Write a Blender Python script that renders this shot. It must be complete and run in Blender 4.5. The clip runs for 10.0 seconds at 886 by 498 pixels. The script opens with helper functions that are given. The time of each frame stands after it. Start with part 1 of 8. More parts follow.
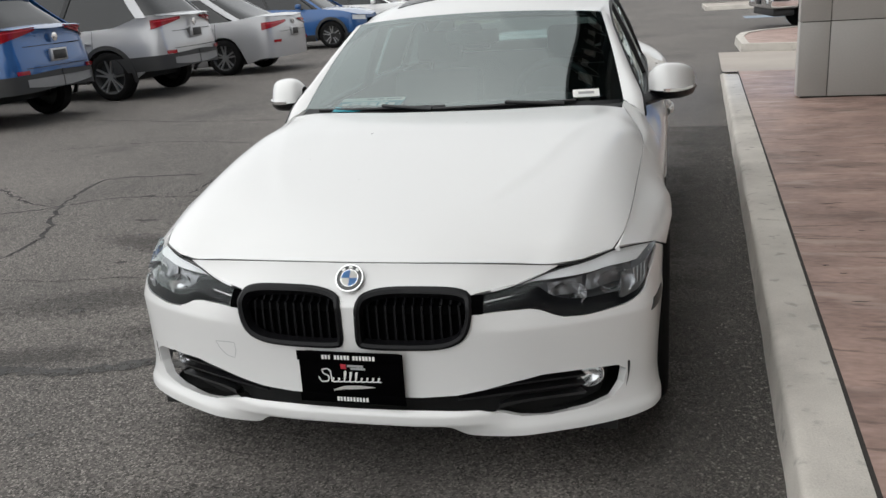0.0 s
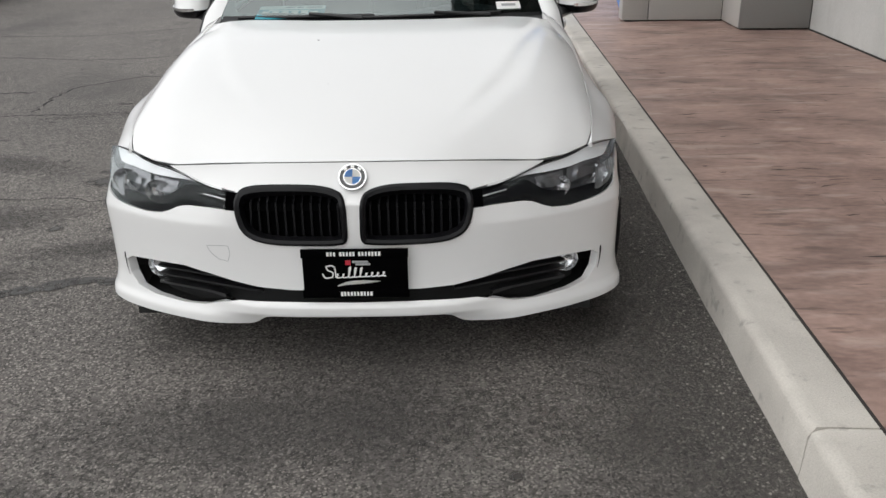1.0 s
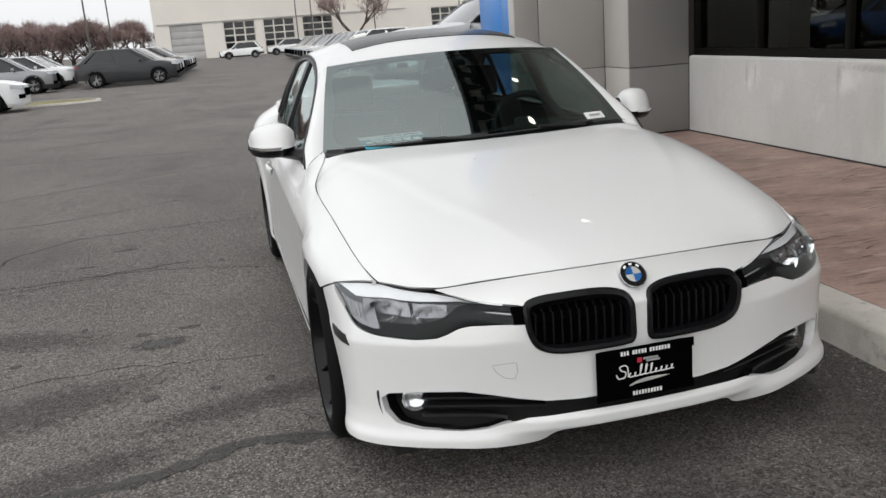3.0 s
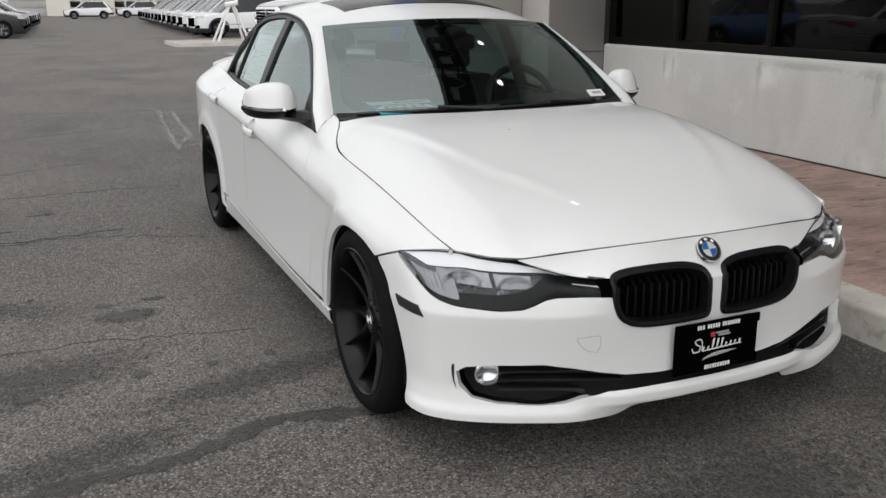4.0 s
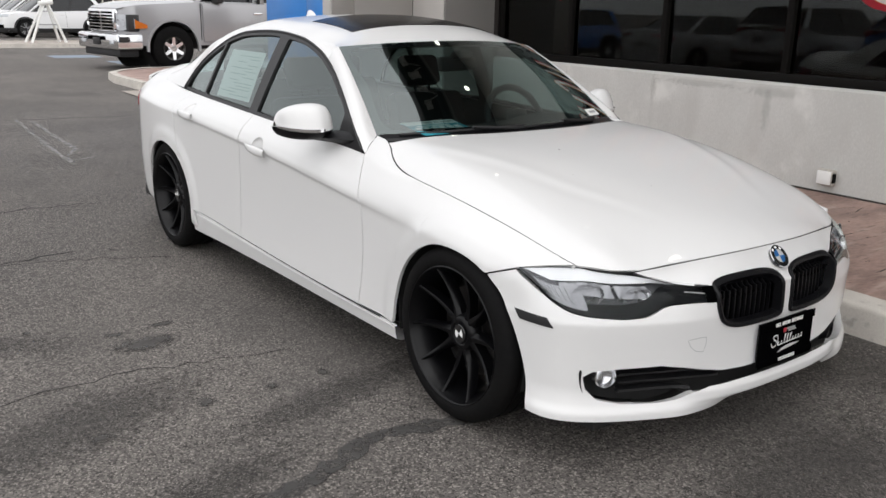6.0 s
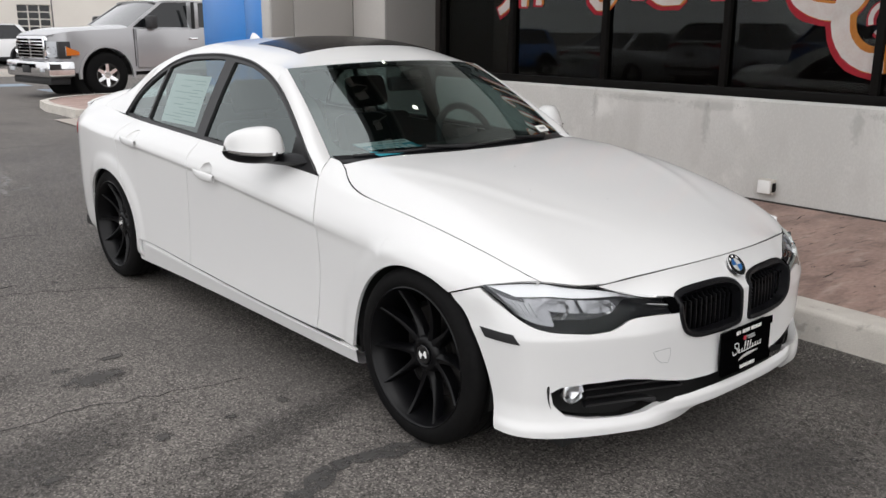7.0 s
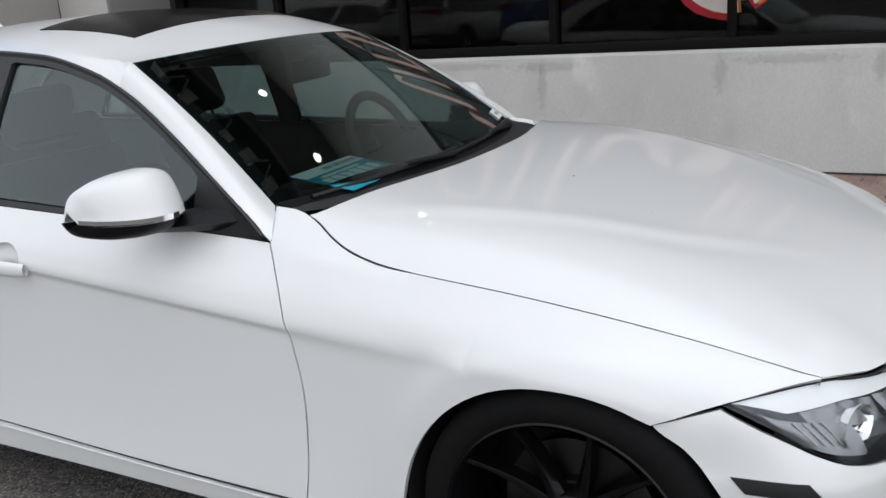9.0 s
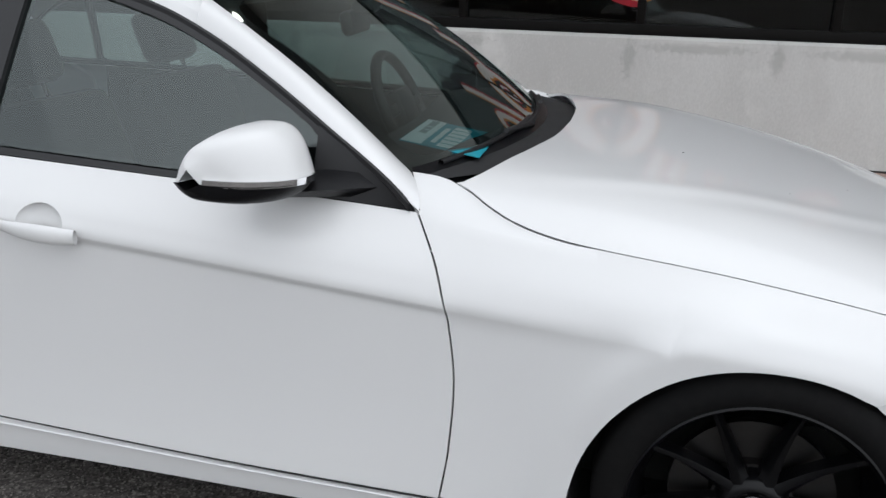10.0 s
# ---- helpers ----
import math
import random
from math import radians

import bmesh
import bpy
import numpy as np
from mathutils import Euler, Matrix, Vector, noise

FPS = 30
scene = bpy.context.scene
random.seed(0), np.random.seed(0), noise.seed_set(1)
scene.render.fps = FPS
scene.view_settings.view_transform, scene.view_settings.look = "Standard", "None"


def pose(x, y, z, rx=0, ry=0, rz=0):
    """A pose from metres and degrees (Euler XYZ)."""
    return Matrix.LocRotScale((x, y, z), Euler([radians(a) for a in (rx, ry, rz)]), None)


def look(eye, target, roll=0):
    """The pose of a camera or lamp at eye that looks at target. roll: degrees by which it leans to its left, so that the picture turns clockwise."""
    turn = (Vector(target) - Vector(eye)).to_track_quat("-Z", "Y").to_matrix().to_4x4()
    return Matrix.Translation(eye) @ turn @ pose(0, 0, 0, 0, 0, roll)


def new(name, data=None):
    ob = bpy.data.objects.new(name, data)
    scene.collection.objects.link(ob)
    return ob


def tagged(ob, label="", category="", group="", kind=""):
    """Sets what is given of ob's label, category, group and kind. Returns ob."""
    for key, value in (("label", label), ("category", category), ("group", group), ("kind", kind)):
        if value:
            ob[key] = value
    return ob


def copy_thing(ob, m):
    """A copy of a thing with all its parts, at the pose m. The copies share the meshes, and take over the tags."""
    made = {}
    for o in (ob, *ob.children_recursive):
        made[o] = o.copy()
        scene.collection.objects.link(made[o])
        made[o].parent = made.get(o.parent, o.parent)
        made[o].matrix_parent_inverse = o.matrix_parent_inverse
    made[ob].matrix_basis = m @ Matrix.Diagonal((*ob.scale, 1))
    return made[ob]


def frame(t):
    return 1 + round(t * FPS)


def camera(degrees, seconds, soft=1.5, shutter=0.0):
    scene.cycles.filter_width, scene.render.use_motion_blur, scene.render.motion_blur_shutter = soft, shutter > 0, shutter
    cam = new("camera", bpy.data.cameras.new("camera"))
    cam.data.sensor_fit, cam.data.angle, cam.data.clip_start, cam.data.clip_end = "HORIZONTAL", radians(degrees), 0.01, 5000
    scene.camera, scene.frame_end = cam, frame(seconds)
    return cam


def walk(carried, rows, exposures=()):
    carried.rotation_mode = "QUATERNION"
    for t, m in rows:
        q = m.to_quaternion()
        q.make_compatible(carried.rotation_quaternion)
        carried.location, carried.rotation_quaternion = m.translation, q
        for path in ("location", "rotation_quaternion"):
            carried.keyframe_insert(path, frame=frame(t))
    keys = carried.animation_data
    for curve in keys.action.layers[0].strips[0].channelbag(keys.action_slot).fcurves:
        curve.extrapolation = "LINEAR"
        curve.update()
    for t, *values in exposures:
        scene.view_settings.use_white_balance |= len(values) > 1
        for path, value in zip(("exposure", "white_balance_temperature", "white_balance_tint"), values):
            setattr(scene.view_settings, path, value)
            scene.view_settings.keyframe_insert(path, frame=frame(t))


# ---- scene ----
cam = camera(54.6, 10.0)
PATH = [
    (0, (0.856, -2.864, 1.44), (0.365, -1.018, 0.848), -3.9),
    (0.3, (0.714, -2.93, 1.43), (0.304, -1.115, 0.698), -3.6),
    (0.5, (0.542, -2.984, 1.375), (0.279, -1.183, 0.545), -2.7),
    (1, (0.278, -3.105, 1.424), (0.266, -1.259, 0.656), -0.9),
    (1.3, (0.044, -3.067, 1.392), (0.141, -1.178, 0.744), -1.1),
    (1.5, (-0.114, -3.033, 1.371), (0.018, -1.134, 0.758), -2.7),
    (1.6, (-0.178, -3.019, 1.376), (-0.026, -1.118, 0.772), -2.8),
    (2, (-0.495, -3.087, 1.394), (-0.129, -1.209, 0.812), -2.7),
    (2.2, (-0.655, -3.107, 1.401), (-0.187, -1.248, 0.832), -3.3),
    (2.5, (-0.822, -3.112, 1.428), (-0.285, -1.266, 0.877), -2.6),
    (3, (-1.138, -2.93, 1.401), (-0.664, -1.051, 0.906), -4.4),
    (3.2, (-1.29, -2.874, 1.415), (-0.815, -0.992, 0.933), -4.4),
    (4.3, (-1.914, -2.454, 1.332), (-0.979, -0.784, 0.753), 0.6),
    (4.5, (-2.037, -2.325, 1.316), (-1.038, -0.693, 0.734), -0.1),
    (4.9, (-2.225, -2.205, 1.367), (-1.153, -0.617, 0.794), -1.9),
    (5, (-2.297, -2.201, 1.375), (-1.199, -0.63, 0.805), -1.9),
    (5.2, (-2.397, -2.257, 1.408), (-1.293, -0.695, 0.825), -1.8),
    (6.3, (-2.651, -2.263, 1.446), (-1.466, -0.736, 0.935), 2.1),
    (6.5, (-2.651, -2.247, 1.438), (-1.452, -0.724, 0.945), 1.9),
    (7, (-2.658, -2.202, 1.437), (-1.386, -0.739, 0.945), 0.3),
    (7.2, (-2.647, -2.164, 1.436), (-1.323, -0.75, 0.938), -0.5),
    (7.5, (-2.558, -1.985, 1.382), (-1.149, -0.658, 0.881), -1.1),
    (8, (-2.394, -1.552, 1.377), (-0.842, -0.401, 0.861), -1.8),
    (8.5, (-2.322, -1.03, 1.361), (-0.638, -0.092, 0.825), -1.6),
    (8.6, (-2.315, -0.973, 1.392), (-0.635, -0.04, 0.837), -2.0),
    (8.9, (-2.297, -0.638, 1.367), (-0.608, 0.287, 0.828), -3.6),
    (9, (-2.267, -0.532, 1.369), (-0.577, 0.382, 0.814), -4.2),
    (9.2, (-2.233, -0.355, 1.345), (-0.522, 0.517, 0.787), -4.1),
    (9.5, (-2.236, -0.094, 1.355), (-0.472, 0.636, 0.761), -2.4),
    (9.9, (-2.382, 0.193, 1.337), (-0.543, 0.69, 0.726), 1.0),
    (10, (-2.409, 0.256, 1.342), (-0.565, 0.715, 0.719), 1.3),
]
TONES = [(0, 0.22, 6330, 7), (0.5, 0.04, 6330, 7), (1.0, 0.32, 6330, 8), (1.5, 0.26, 6330, 8), (2.0, 0.09, 6330, 7), (2.5, 0.14, 6330, 7), (3.0, 0.22, 6330, 8), (4.5, 0.12, 6350, 9), (5.0, 0.25, 6360, 10), (6.5, 0.29, 6360, 10), (7.4, 0.27, 6360, 10), (8.5, 0.17, 6330, 10), (9.0, 0.13, 6020, 8.5), (10.0, 0.10, 6000, 8.5)]
walk(cam, [(t, look(eye, target, roll)) for t, eye, target, roll in PATH], TONES)

# ---- light ----
world = bpy.data.worlds.new("overcast")
scene.world = world
world.use_nodes = True
wn, wl = world.node_tree.nodes, world.node_tree.links
wn.clear()
sky = wn.new("ShaderNodeTexSky")
sky.sky_type, sky.sun_disc = "NISHITA", False
sky.sun_elevation, sky.sun_rotation = radians(72), radians(215)
sky.air_density, sky.dust_density, sky.ozone_density = 1.0, 4.0, 1.0
pale = wn.new("ShaderNodeHueSaturation")
pale.inputs["Saturation"].default_value = 0.22
backg = wn.new("ShaderNodeBackground")
backg.inputs["Strength"].default_value = 0.15
wout = wn.new("ShaderNodeOutputWorld")
wl.new(sky.outputs[0], pale.inputs["Color"])
cloud = wn.new("ShaderNodeMix")
cloud.data_type = "RGBA"
cloud.inputs["Factor"].default_value = 0.75
cloud.inputs[7].default_value = (6.6, 6.5, 6.5, 1)
wl.new(pale.outputs[0], cloud.inputs[6])
# thinner cloud towards the hidden sun: brightness falls off smoothly round it
SUNWARD = Vector((-7, -8, 5.0)).normalized()
way, toward, glow = wn.new("ShaderNodeTexCoord"), wn.new("ShaderNodeVectorMath"), wn.new("ShaderNodeMix")
toward.operation = "DOT_PRODUCT"
toward.inputs[1].default_value = SUNWARD
wl.new(way.outputs["Generated"], toward.inputs[0])
glow.data_type, glow.blend_type = "RGBA", "ADD"
glow.clamp_factor = True
glow.inputs[7].default_value = (3.2, 3.1, 3.0, 1)
wl.new(toward.outputs["Value"], glow.inputs["Factor"])
wl.new(cloud.outputs[2], glow.inputs[6])
wl.new(glow.outputs[2], backg.inputs["Color"])
wl.new(backg.outputs[0], wout.inputs["Surface"])

sun_data = bpy.data.lights.new("sun", "SUN")
sun_data.energy, sun_data.angle, sun_data.color = 0.5, radians(165), (1.0, 0.97, 0.93)
sun = new("sun", sun_data)
sun.matrix_world = look((-7, -8, 5.0), (0, 0, 0))


# ---- materials ----
def material(name, base, rough=0.6, metal=0.0, coat=0.0, vary=0.12, scale=6.0, bump=0.0, bscale=60.0,
             spec=0.5, tone=None, detail=6.0, stretch=(1, 1, 1), island=0.0):
    """A surface with two scales of tone and fine relief; base and tone are the two colours it wanders between."""
    m = bpy.data.materials.new(name)
    m.use_nodes = True
    n, l = m.node_tree.nodes, m.node_tree.links
    b = n["Principled BSDF"]
    b.inputs["Metallic"].default_value = metal
    b.inputs["Coat Weight"].default_value = coat
    b.inputs["Coat Roughness"].default_value = 0.03
    b.inputs["Specular IOR Level"].default_value = spec
    tone = tone or tuple(c * (1 - vary) for c in base)
    co = n.new("ShaderNodeTexCoord")
    mp = n.new("ShaderNodeMapping")
    mp.inputs["Scale"].default_value = stretch
    l.new(co.outputs["Object"], mp.inputs["Vector"])
    big = n.new("ShaderNodeTexNoise")
    big.inputs["Scale"].default_value, big.inputs["Detail"].default_value = scale, detail
    fine = n.new("ShaderNodeTexNoise")
    fine.inputs["Scale"].default_value, fine.inputs["Detail"].default_value = bscale, 3.0
    l.new(mp.outputs[0], big.inputs["Vector"])
    l.new(mp.outputs[0], fine.inputs["Vector"])
    mean = n.new("ShaderNodeMix")
    mean.inputs["Factor"].default_value = 0.35
    l.new(big.outputs["Fac"], mean.inputs[2])
    l.new(fine.outputs["Fac"], mean.inputs[3])
    ramp = n.new("ShaderNodeValToRGB")
    ramp.color_ramp.elements[0].position, ramp.color_ramp.elements[1].position = 0.35, 0.65
    ramp.color_ramp.elements[0].color, ramp.color_ramp.elements[1].color = (*tone, 1), (*base, 1)
    l.new(mean.outputs[0], ramp.inputs["Fac"])
    col = ramp.outputs["Color"]
    if island:
        info = n.new("ShaderNodeObjectInfo")
        hsv = n.new("ShaderNodeHueSaturation")
        rng = n.new("ShaderNodeMapRange")
        rng.inputs["To Min"].default_value, rng.inputs["To Max"].default_value = 1 - island, 1 + island
        l.new(info.outputs["Random"], rng.inputs["Value"])
        l.new(rng.outputs[0], hsv.inputs["Value"])
        l.new(col, hsv.inputs["Color"])
        col = hsv.outputs["Color"]
    l.new(col, b.inputs["Base Color"])
    rr = n.new("ShaderNodeMapRange")
    rr.inputs["To Min"].default_value, rr.inputs["To Max"].default_value = rough * 0.85, min(1.0, rough * 1.15)
    l.new(mean.outputs[0], rr.inputs["Value"])
    l.new(rr.outputs[0], b.inputs["Roughness"])
    if bump:
        bp = n.new("ShaderNodeBump")
        bp.inputs["Strength"].default_value, bp.inputs["Distance"].default_value = bump, 0.004
        l.new(fine.outputs["Fac"], bp.inputs["Height"])
        l.new(bp.outputs[0], b.inputs["Normal"])
    return m


def paint(name, colour, rough=0.45, flake=0.0, coat=1.0):
    """Car paint: an even colour under a clear coat, with the faintest film of dust."""
    m = bpy.data.materials.new(name)
    m.use_nodes = True
    n, l = m.node_tree.nodes, m.node_tree.links
    b = n["Principled BSDF"]
    b.inputs["Roughness"].default_value, b.inputs["Metallic"].default_value = rough, flake
    b.inputs["Coat Weight"].default_value, b.inputs["Coat IOR"].default_value = coat, 1.48
    co, no = n.new("ShaderNodeTexCoord"), n.new("ShaderNodeTexNoise")
    no.inputs["Scale"].default_value, no.inputs["Detail"].default_value = 1.7, 4.0
    l.new(co.outputs["Object"], no.inputs["Vector"])
    ramp = n.new("ShaderNodeValToRGB")
    ramp.color_ramp.elements[0].color = (*[c * 0.975 for c in colour], 1)
    ramp.color_ramp.elements[1].color = (*colour, 1)
    l.new(no.outputs["Fac"], ramp.inputs["Fac"])
    l.new(ramp.outputs["Color"], b.inputs["Base Color"])
    rr = n.new("ShaderNodeMapRange")
    rr.inputs["To Min"].default_value, rr.inputs["To Max"].default_value = 0.015, 0.05
    l.new(no.outputs["Fac"], rr.inputs["Value"])
    l.new(rr.outputs[0], b.inputs["Coat Roughness"])
    return m


def glass(name, tint, gloss=1.0, ior=1.85):
    """A thin pane: clear tinted body with a mirror coat that grows at glancing angles."""
    m = bpy.data.materials.new(name)
    m.use_nodes = True
    n, l = m.node_tree.nodes, m.node_tree.links
    n.remove(n["Principled BSDF"])
    body = n.new("ShaderNodeBsdfTransparent")
    body.inputs["Color"].default_value = (*tint, 1)
    shine = n.new("ShaderNodeBsdfGlossy")
    shine.inputs["Roughness"].default_value = 0.0
    shine.inputs["Color"].default_value = (gloss * 0.92, gloss, gloss * 0.985, 1)
    # reflectance at right angles from the index, rising towards glancing angles
    r0 = ((ior - 1) / (ior + 1)) ** 2
    edge = n.new("ShaderNodeLayerWeight")
    edge.inputs["Blend"].default_value = 0.5
    power, fres = n.new("ShaderNodeMath"), n.new("ShaderNodeMath")
    power.operation, fres.operation = "POWER", "MULTIPLY_ADD"
    power.inputs[1].default_value = 4.0
    fres.inputs[1].default_value, fres.inputs[2].default_value = 1 - r0, r0
    l.new(edge.outputs["Facing"], power.inputs[0])
    l.new(power.outputs[0], fres.inputs[0])
    mix = n.new("ShaderNodeMixShader")
    l.new(fres.outputs[0], mix.inputs[0])
    l.new(body.outputs[0], mix.inputs[1])
    l.new(shine.outputs[0], mix.inputs[2])
    l.new(mix.outputs[0], n["Material Output"].inputs["Surface"])
    return m


def lit(name, colour, strength):
    m = bpy.data.materials.new(name)
    m.use_nodes = True
    b = m.node_tree.nodes["Principled BSDF"]
    b.inputs["Base Color"].default_value = (*colour, 1)
    b.inputs["Emission Color"].default_value = (*colour, 1)
    b.inputs["Emission Strength"].default_value = strength
    return m


def ground_material(name, light, dark, grit):
    """Asphalt: aggregate grit, broad worn patches and dark drips."""
    m = material(name, light, rough=0.85, tone=dark, scale=0.5, bscale=190.0, detail=8.0, bump=0.7, spec=0.35)
    n, l = m.node_tree.nodes, m.node_tree.links
    b = n["Principled BSDF"]
    co = n["Texture Coordinate"]
    vor = n.new("ShaderNodeTexVoronoi")
    vor.inputs["Scale"].default_value = 130.0
    l.new(co.outputs["Object"], vor.inputs["Vector"])
    gr = n.new("ShaderNodeMix")
    gr.data_type, gr.blend_type = "RGBA", "OVERLAY"
    gr.inputs["Factor"].default_value = grit
    old = b.inputs["Base Color"].links[0].from_socket
    grey = n.new("ShaderNodeRGBToBW")
    l.new(vor.outputs["Color"], grey.inputs["Color"])
    l.new(old, gr.inputs[6])
    l.new(grey.outputs[0], gr.inputs[7])
    spots = n.new("ShaderNodeTexNoise")
    spots.inputs["Scale"].default_value, spots.inputs["Detail"].default_value = 2.3, 2.0
    l.new(co.outputs["Object"], spots.inputs["Vector"])
    sr = n.new("ShaderNodeMapRange")
    sr.inputs["From Min"].default_value, sr.inputs["From Max"].default_value = 0.66, 0.74
    sr.inputs["To Min"].default_value, sr.inputs["To Max"].default_value = 0.0, 0.55
    l.new(spots.outputs["Fac"], sr.inputs["Value"])
    dk = n.new("ShaderNodeMix")
    dk.data_type = "RGBA"
    dk.inputs[7].default_value = (*[c * 0.5 for c in dark], 1)
    l.new(sr.outputs[0], dk.inputs["Factor"])
    l.new(gr.outputs[2], dk.inputs[6])
    # pale chips of aggregate worn bare
    chip, chip_bw, pick, pale = n.new("ShaderNodeTexVoronoi"), n.new("ShaderNodeRGBToBW"), n.new("ShaderNodeMapRange"), n.new("ShaderNodeMix")
    chip.inputs["Scale"].default_value = 170.0
    l.new(co.outputs["Object"], chip.inputs["Vector"])
    l.new(chip.outputs["Color"], chip_bw.inputs["Color"])
    pick.inputs["From Min"].default_value, pick.inputs["From Max"].default_value = 0.70, 0.84
    pick.inputs["To Max"].default_value = 0.75 * grit
    l.new(chip_bw.outputs[0], pick.inputs["Value"])
    pale.data_type = "RGBA"
    pale.inputs[7].default_value = (*[c * 3.0 for c in light], 1)
    l.new(pick.outputs[0], pale.inputs["Factor"])
    l.new(dk.outputs[2], pale.inputs[6])
    l.new(pale.outputs[2], b.inputs["Base Color"])
    return m


def soaked(m, most, spread=None):
    """Lets the ground show through a mark: grainy all over, thinning towards its rim when spread is given."""
    n, l = m.node_tree.nodes, m.node_tree.links
    co = n["Texture Coordinate"]
    no, amt, mx, clear = n.new("ShaderNodeTexNoise"), n.new("ShaderNodeMapRange"), n.new("ShaderNodeMixShader"), n.new("ShaderNodeBsdfTransparent")
    no.inputs["Scale"].default_value, no.inputs["Detail"].default_value = 26.0, 8.0
    l.new(co.outputs["Object"], no.inputs["Vector"])
    amt.interpolation_type = "SMOOTHSTEP"
    amt.inputs["To Max"].default_value = most
    value = no.outputs["Fac"]
    if spread:
        off, flat, dist, add = n.new("ShaderNodeVectorMath"), n.new("ShaderNodeVectorMath"), n.new("ShaderNodeVectorMath"), n.new("ShaderNodeMath")
        off.operation, flat.operation, dist.operation, add.operation = "SUBTRACT", "MULTIPLY", "LENGTH", "MULTIPLY_ADD"
        off.inputs[1].default_value, flat.inputs[1].default_value = (0.5, 0.5, 0), (1, 1, 0)
        l.new(co.outputs["Generated"], off.inputs[0])
        l.new(off.outputs["Vector"], flat.inputs[0])
        l.new(flat.outputs["Vector"], dist.inputs[0])
        add.inputs[1].default_value = -1.6
        l.new(dist.outputs["Value"], add.inputs[0])
        l.new(no.outputs["Fac"], add.inputs[2])
        value = add.outputs[0]
        amt.inputs["From Min"].default_value, amt.inputs["From Max"].default_value = -0.22, 0.30
    else:
        amt.inputs["From Min"].default_value, amt.inputs["From Max"].default_value = 0.18, 0.52
    l.new(value, amt.inputs["Value"])
    l.new(amt.outputs[0], mx.inputs[0])
    l.new(clear.outputs[0], mx.inputs[1])
    l.new(n["Principled BSDF"].outputs[0], mx.inputs[2])
    l.new(mx.outputs[0], n["Material Output"].inputs["Surface"])


M_ASPHALT = ground_material("asphalt", (0.126, 0.1145, 0.1045), (0.066, 0.060, 0.055), 0.85)
M_CRACK = material("crack", (0.03, 0.028, 0.027), 0.9, tone=(0.05, 0.047, 0.045))
M_STAIN = material("oil_stain", (0.04, 0.036, 0.034), 0.7, tone=(0.07, 0.065, 0.06), scale=9)
M_SEAL = material("crack_sealer", (0.045, 0.042, 0.04), 0.75, tone=(0.06, 0.057, 0.054), bump=0.3)
# for worn patches and the shade painted before the sedan's nose
M_WORN_SHADE = material("worn_shaded_asphalt", (0.048, 0.044, 0.041), 0.8, tone=(0.065, 0.06, 0.056), scale=14, bump=0.4, bscale=150)
soaked(M_WORN_SHADE, 0.42, 1)
soaked(M_CRACK, 0.85)
soaked(M_STAIN, 0.8, 1)
soaked(M_SEAL, 0.8)
M_KERB = material("kerb_concrete", (0.607, 0.570, 0.515), 0.85, tone=(0.43, 0.40, 0.36), scale=3, bump=0.5, bscale=180)
M_WALK = material("stamped_concrete", (0.43, 0.295, 0.248), 0.55, tone=(0.205, 0.133, 0.112), scale=2.2, bump=1.0, bscale=22,
                  stretch=(1.0, 2.1, 1), detail=12)
M_JOINT = material("expansion_joint", (0.035, 0.03, 0.027), 0.95)
M_WALL = material("grey_stucco", (0.605, 0.60, 0.575), 0.9, tone=(0.48, 0.475, 0.452), scale=1.3, bump=0.04, bscale=90, stretch=(1, 1, 0.55), detail=9)


def weathered(m, dark, scale, stretch, lo, hi, most):
    """Lays stains over a surface where a stretched noise runs high."""
    n, l = m.node_tree.nodes, m.node_tree.links
    b = n["Principled BSDF"]
    old = b.inputs["Base Color"].links[0].from_socket
    mp, no, rng, mx = n.new("ShaderNodeMapping"), n.new("ShaderNodeTexNoise"), n.new("ShaderNodeMapRange"), n.new("ShaderNodeMix")
    mp.inputs["Scale"].default_value = stretch
    no.inputs["Scale"].default_value, no.inputs["Detail"].default_value = scale, 5.0
    rng.interpolation_type = "SMOOTHSTEP"
    rng.inputs["From Min"].default_value, rng.inputs["From Max"].default_value = lo, hi
    rng.inputs["To Max"].default_value = most
    mx.data_type = "RGBA"
    mx.inputs[7].default_value = (*dark, 1)
    l.new(n["Texture Coordinate"].outputs["Object"], mp.inputs["Vector"])
    l.new(mp.outputs[0], no.inputs["Vector"])
    l.new(no.outputs["Fac"], rng.inputs["Value"])
    l.new(rng.outputs[0], mx.inputs["Factor"])
    l.new(old, mx.inputs[6])
    l.new(mx.outputs[2], b.inputs["Base Color"])


weathered(M_WALL, (0.42, 0.41, 0.385), 2.6, (1, 1, 0.35), 0.54, 0.74, 0.45)
weathered(M_WALL, (0.78, 0.77, 0.735), 2.2, (1, 1, 1), 0.58, 0.75, 0.5)
weathered(M_ASPHALT, (0.055, 0.051, 0.048), 0.9, (1, 0.5, 1), 0.52, 0.72, 0.55)
weathered(M_WALK, (0.50, 0.395, 0.345), 5.0, (0.7, 2.2, 1), 0.54, 0.70, 0.5)
weathered(M_WALK, (0.105, 0.07, 0.06), 2.6, (0.7, 1.6, 1), 0.55, 0.70, 0.5)
weathered(M_WALK, (0.09, 0.058, 0.048), 11.0, (0.45, 2.4, 1), 0.60, 0.70, 0.6)
weathered(M_KERB, (0.22, 0.20, 0.175), 2.6, (1, 1, 1), 0.56, 0.74, 0.45)
weathered(M_KERB, (0.16, 0.145, 0.13), 14.0, (1, 1, 1), 0.59, 0.72, 0.45)
weathered(M_WALL, (0.40, 0.39, 0.37), 7.0, (1, 1, 0.10), 0.60, 0.78, 0.22)
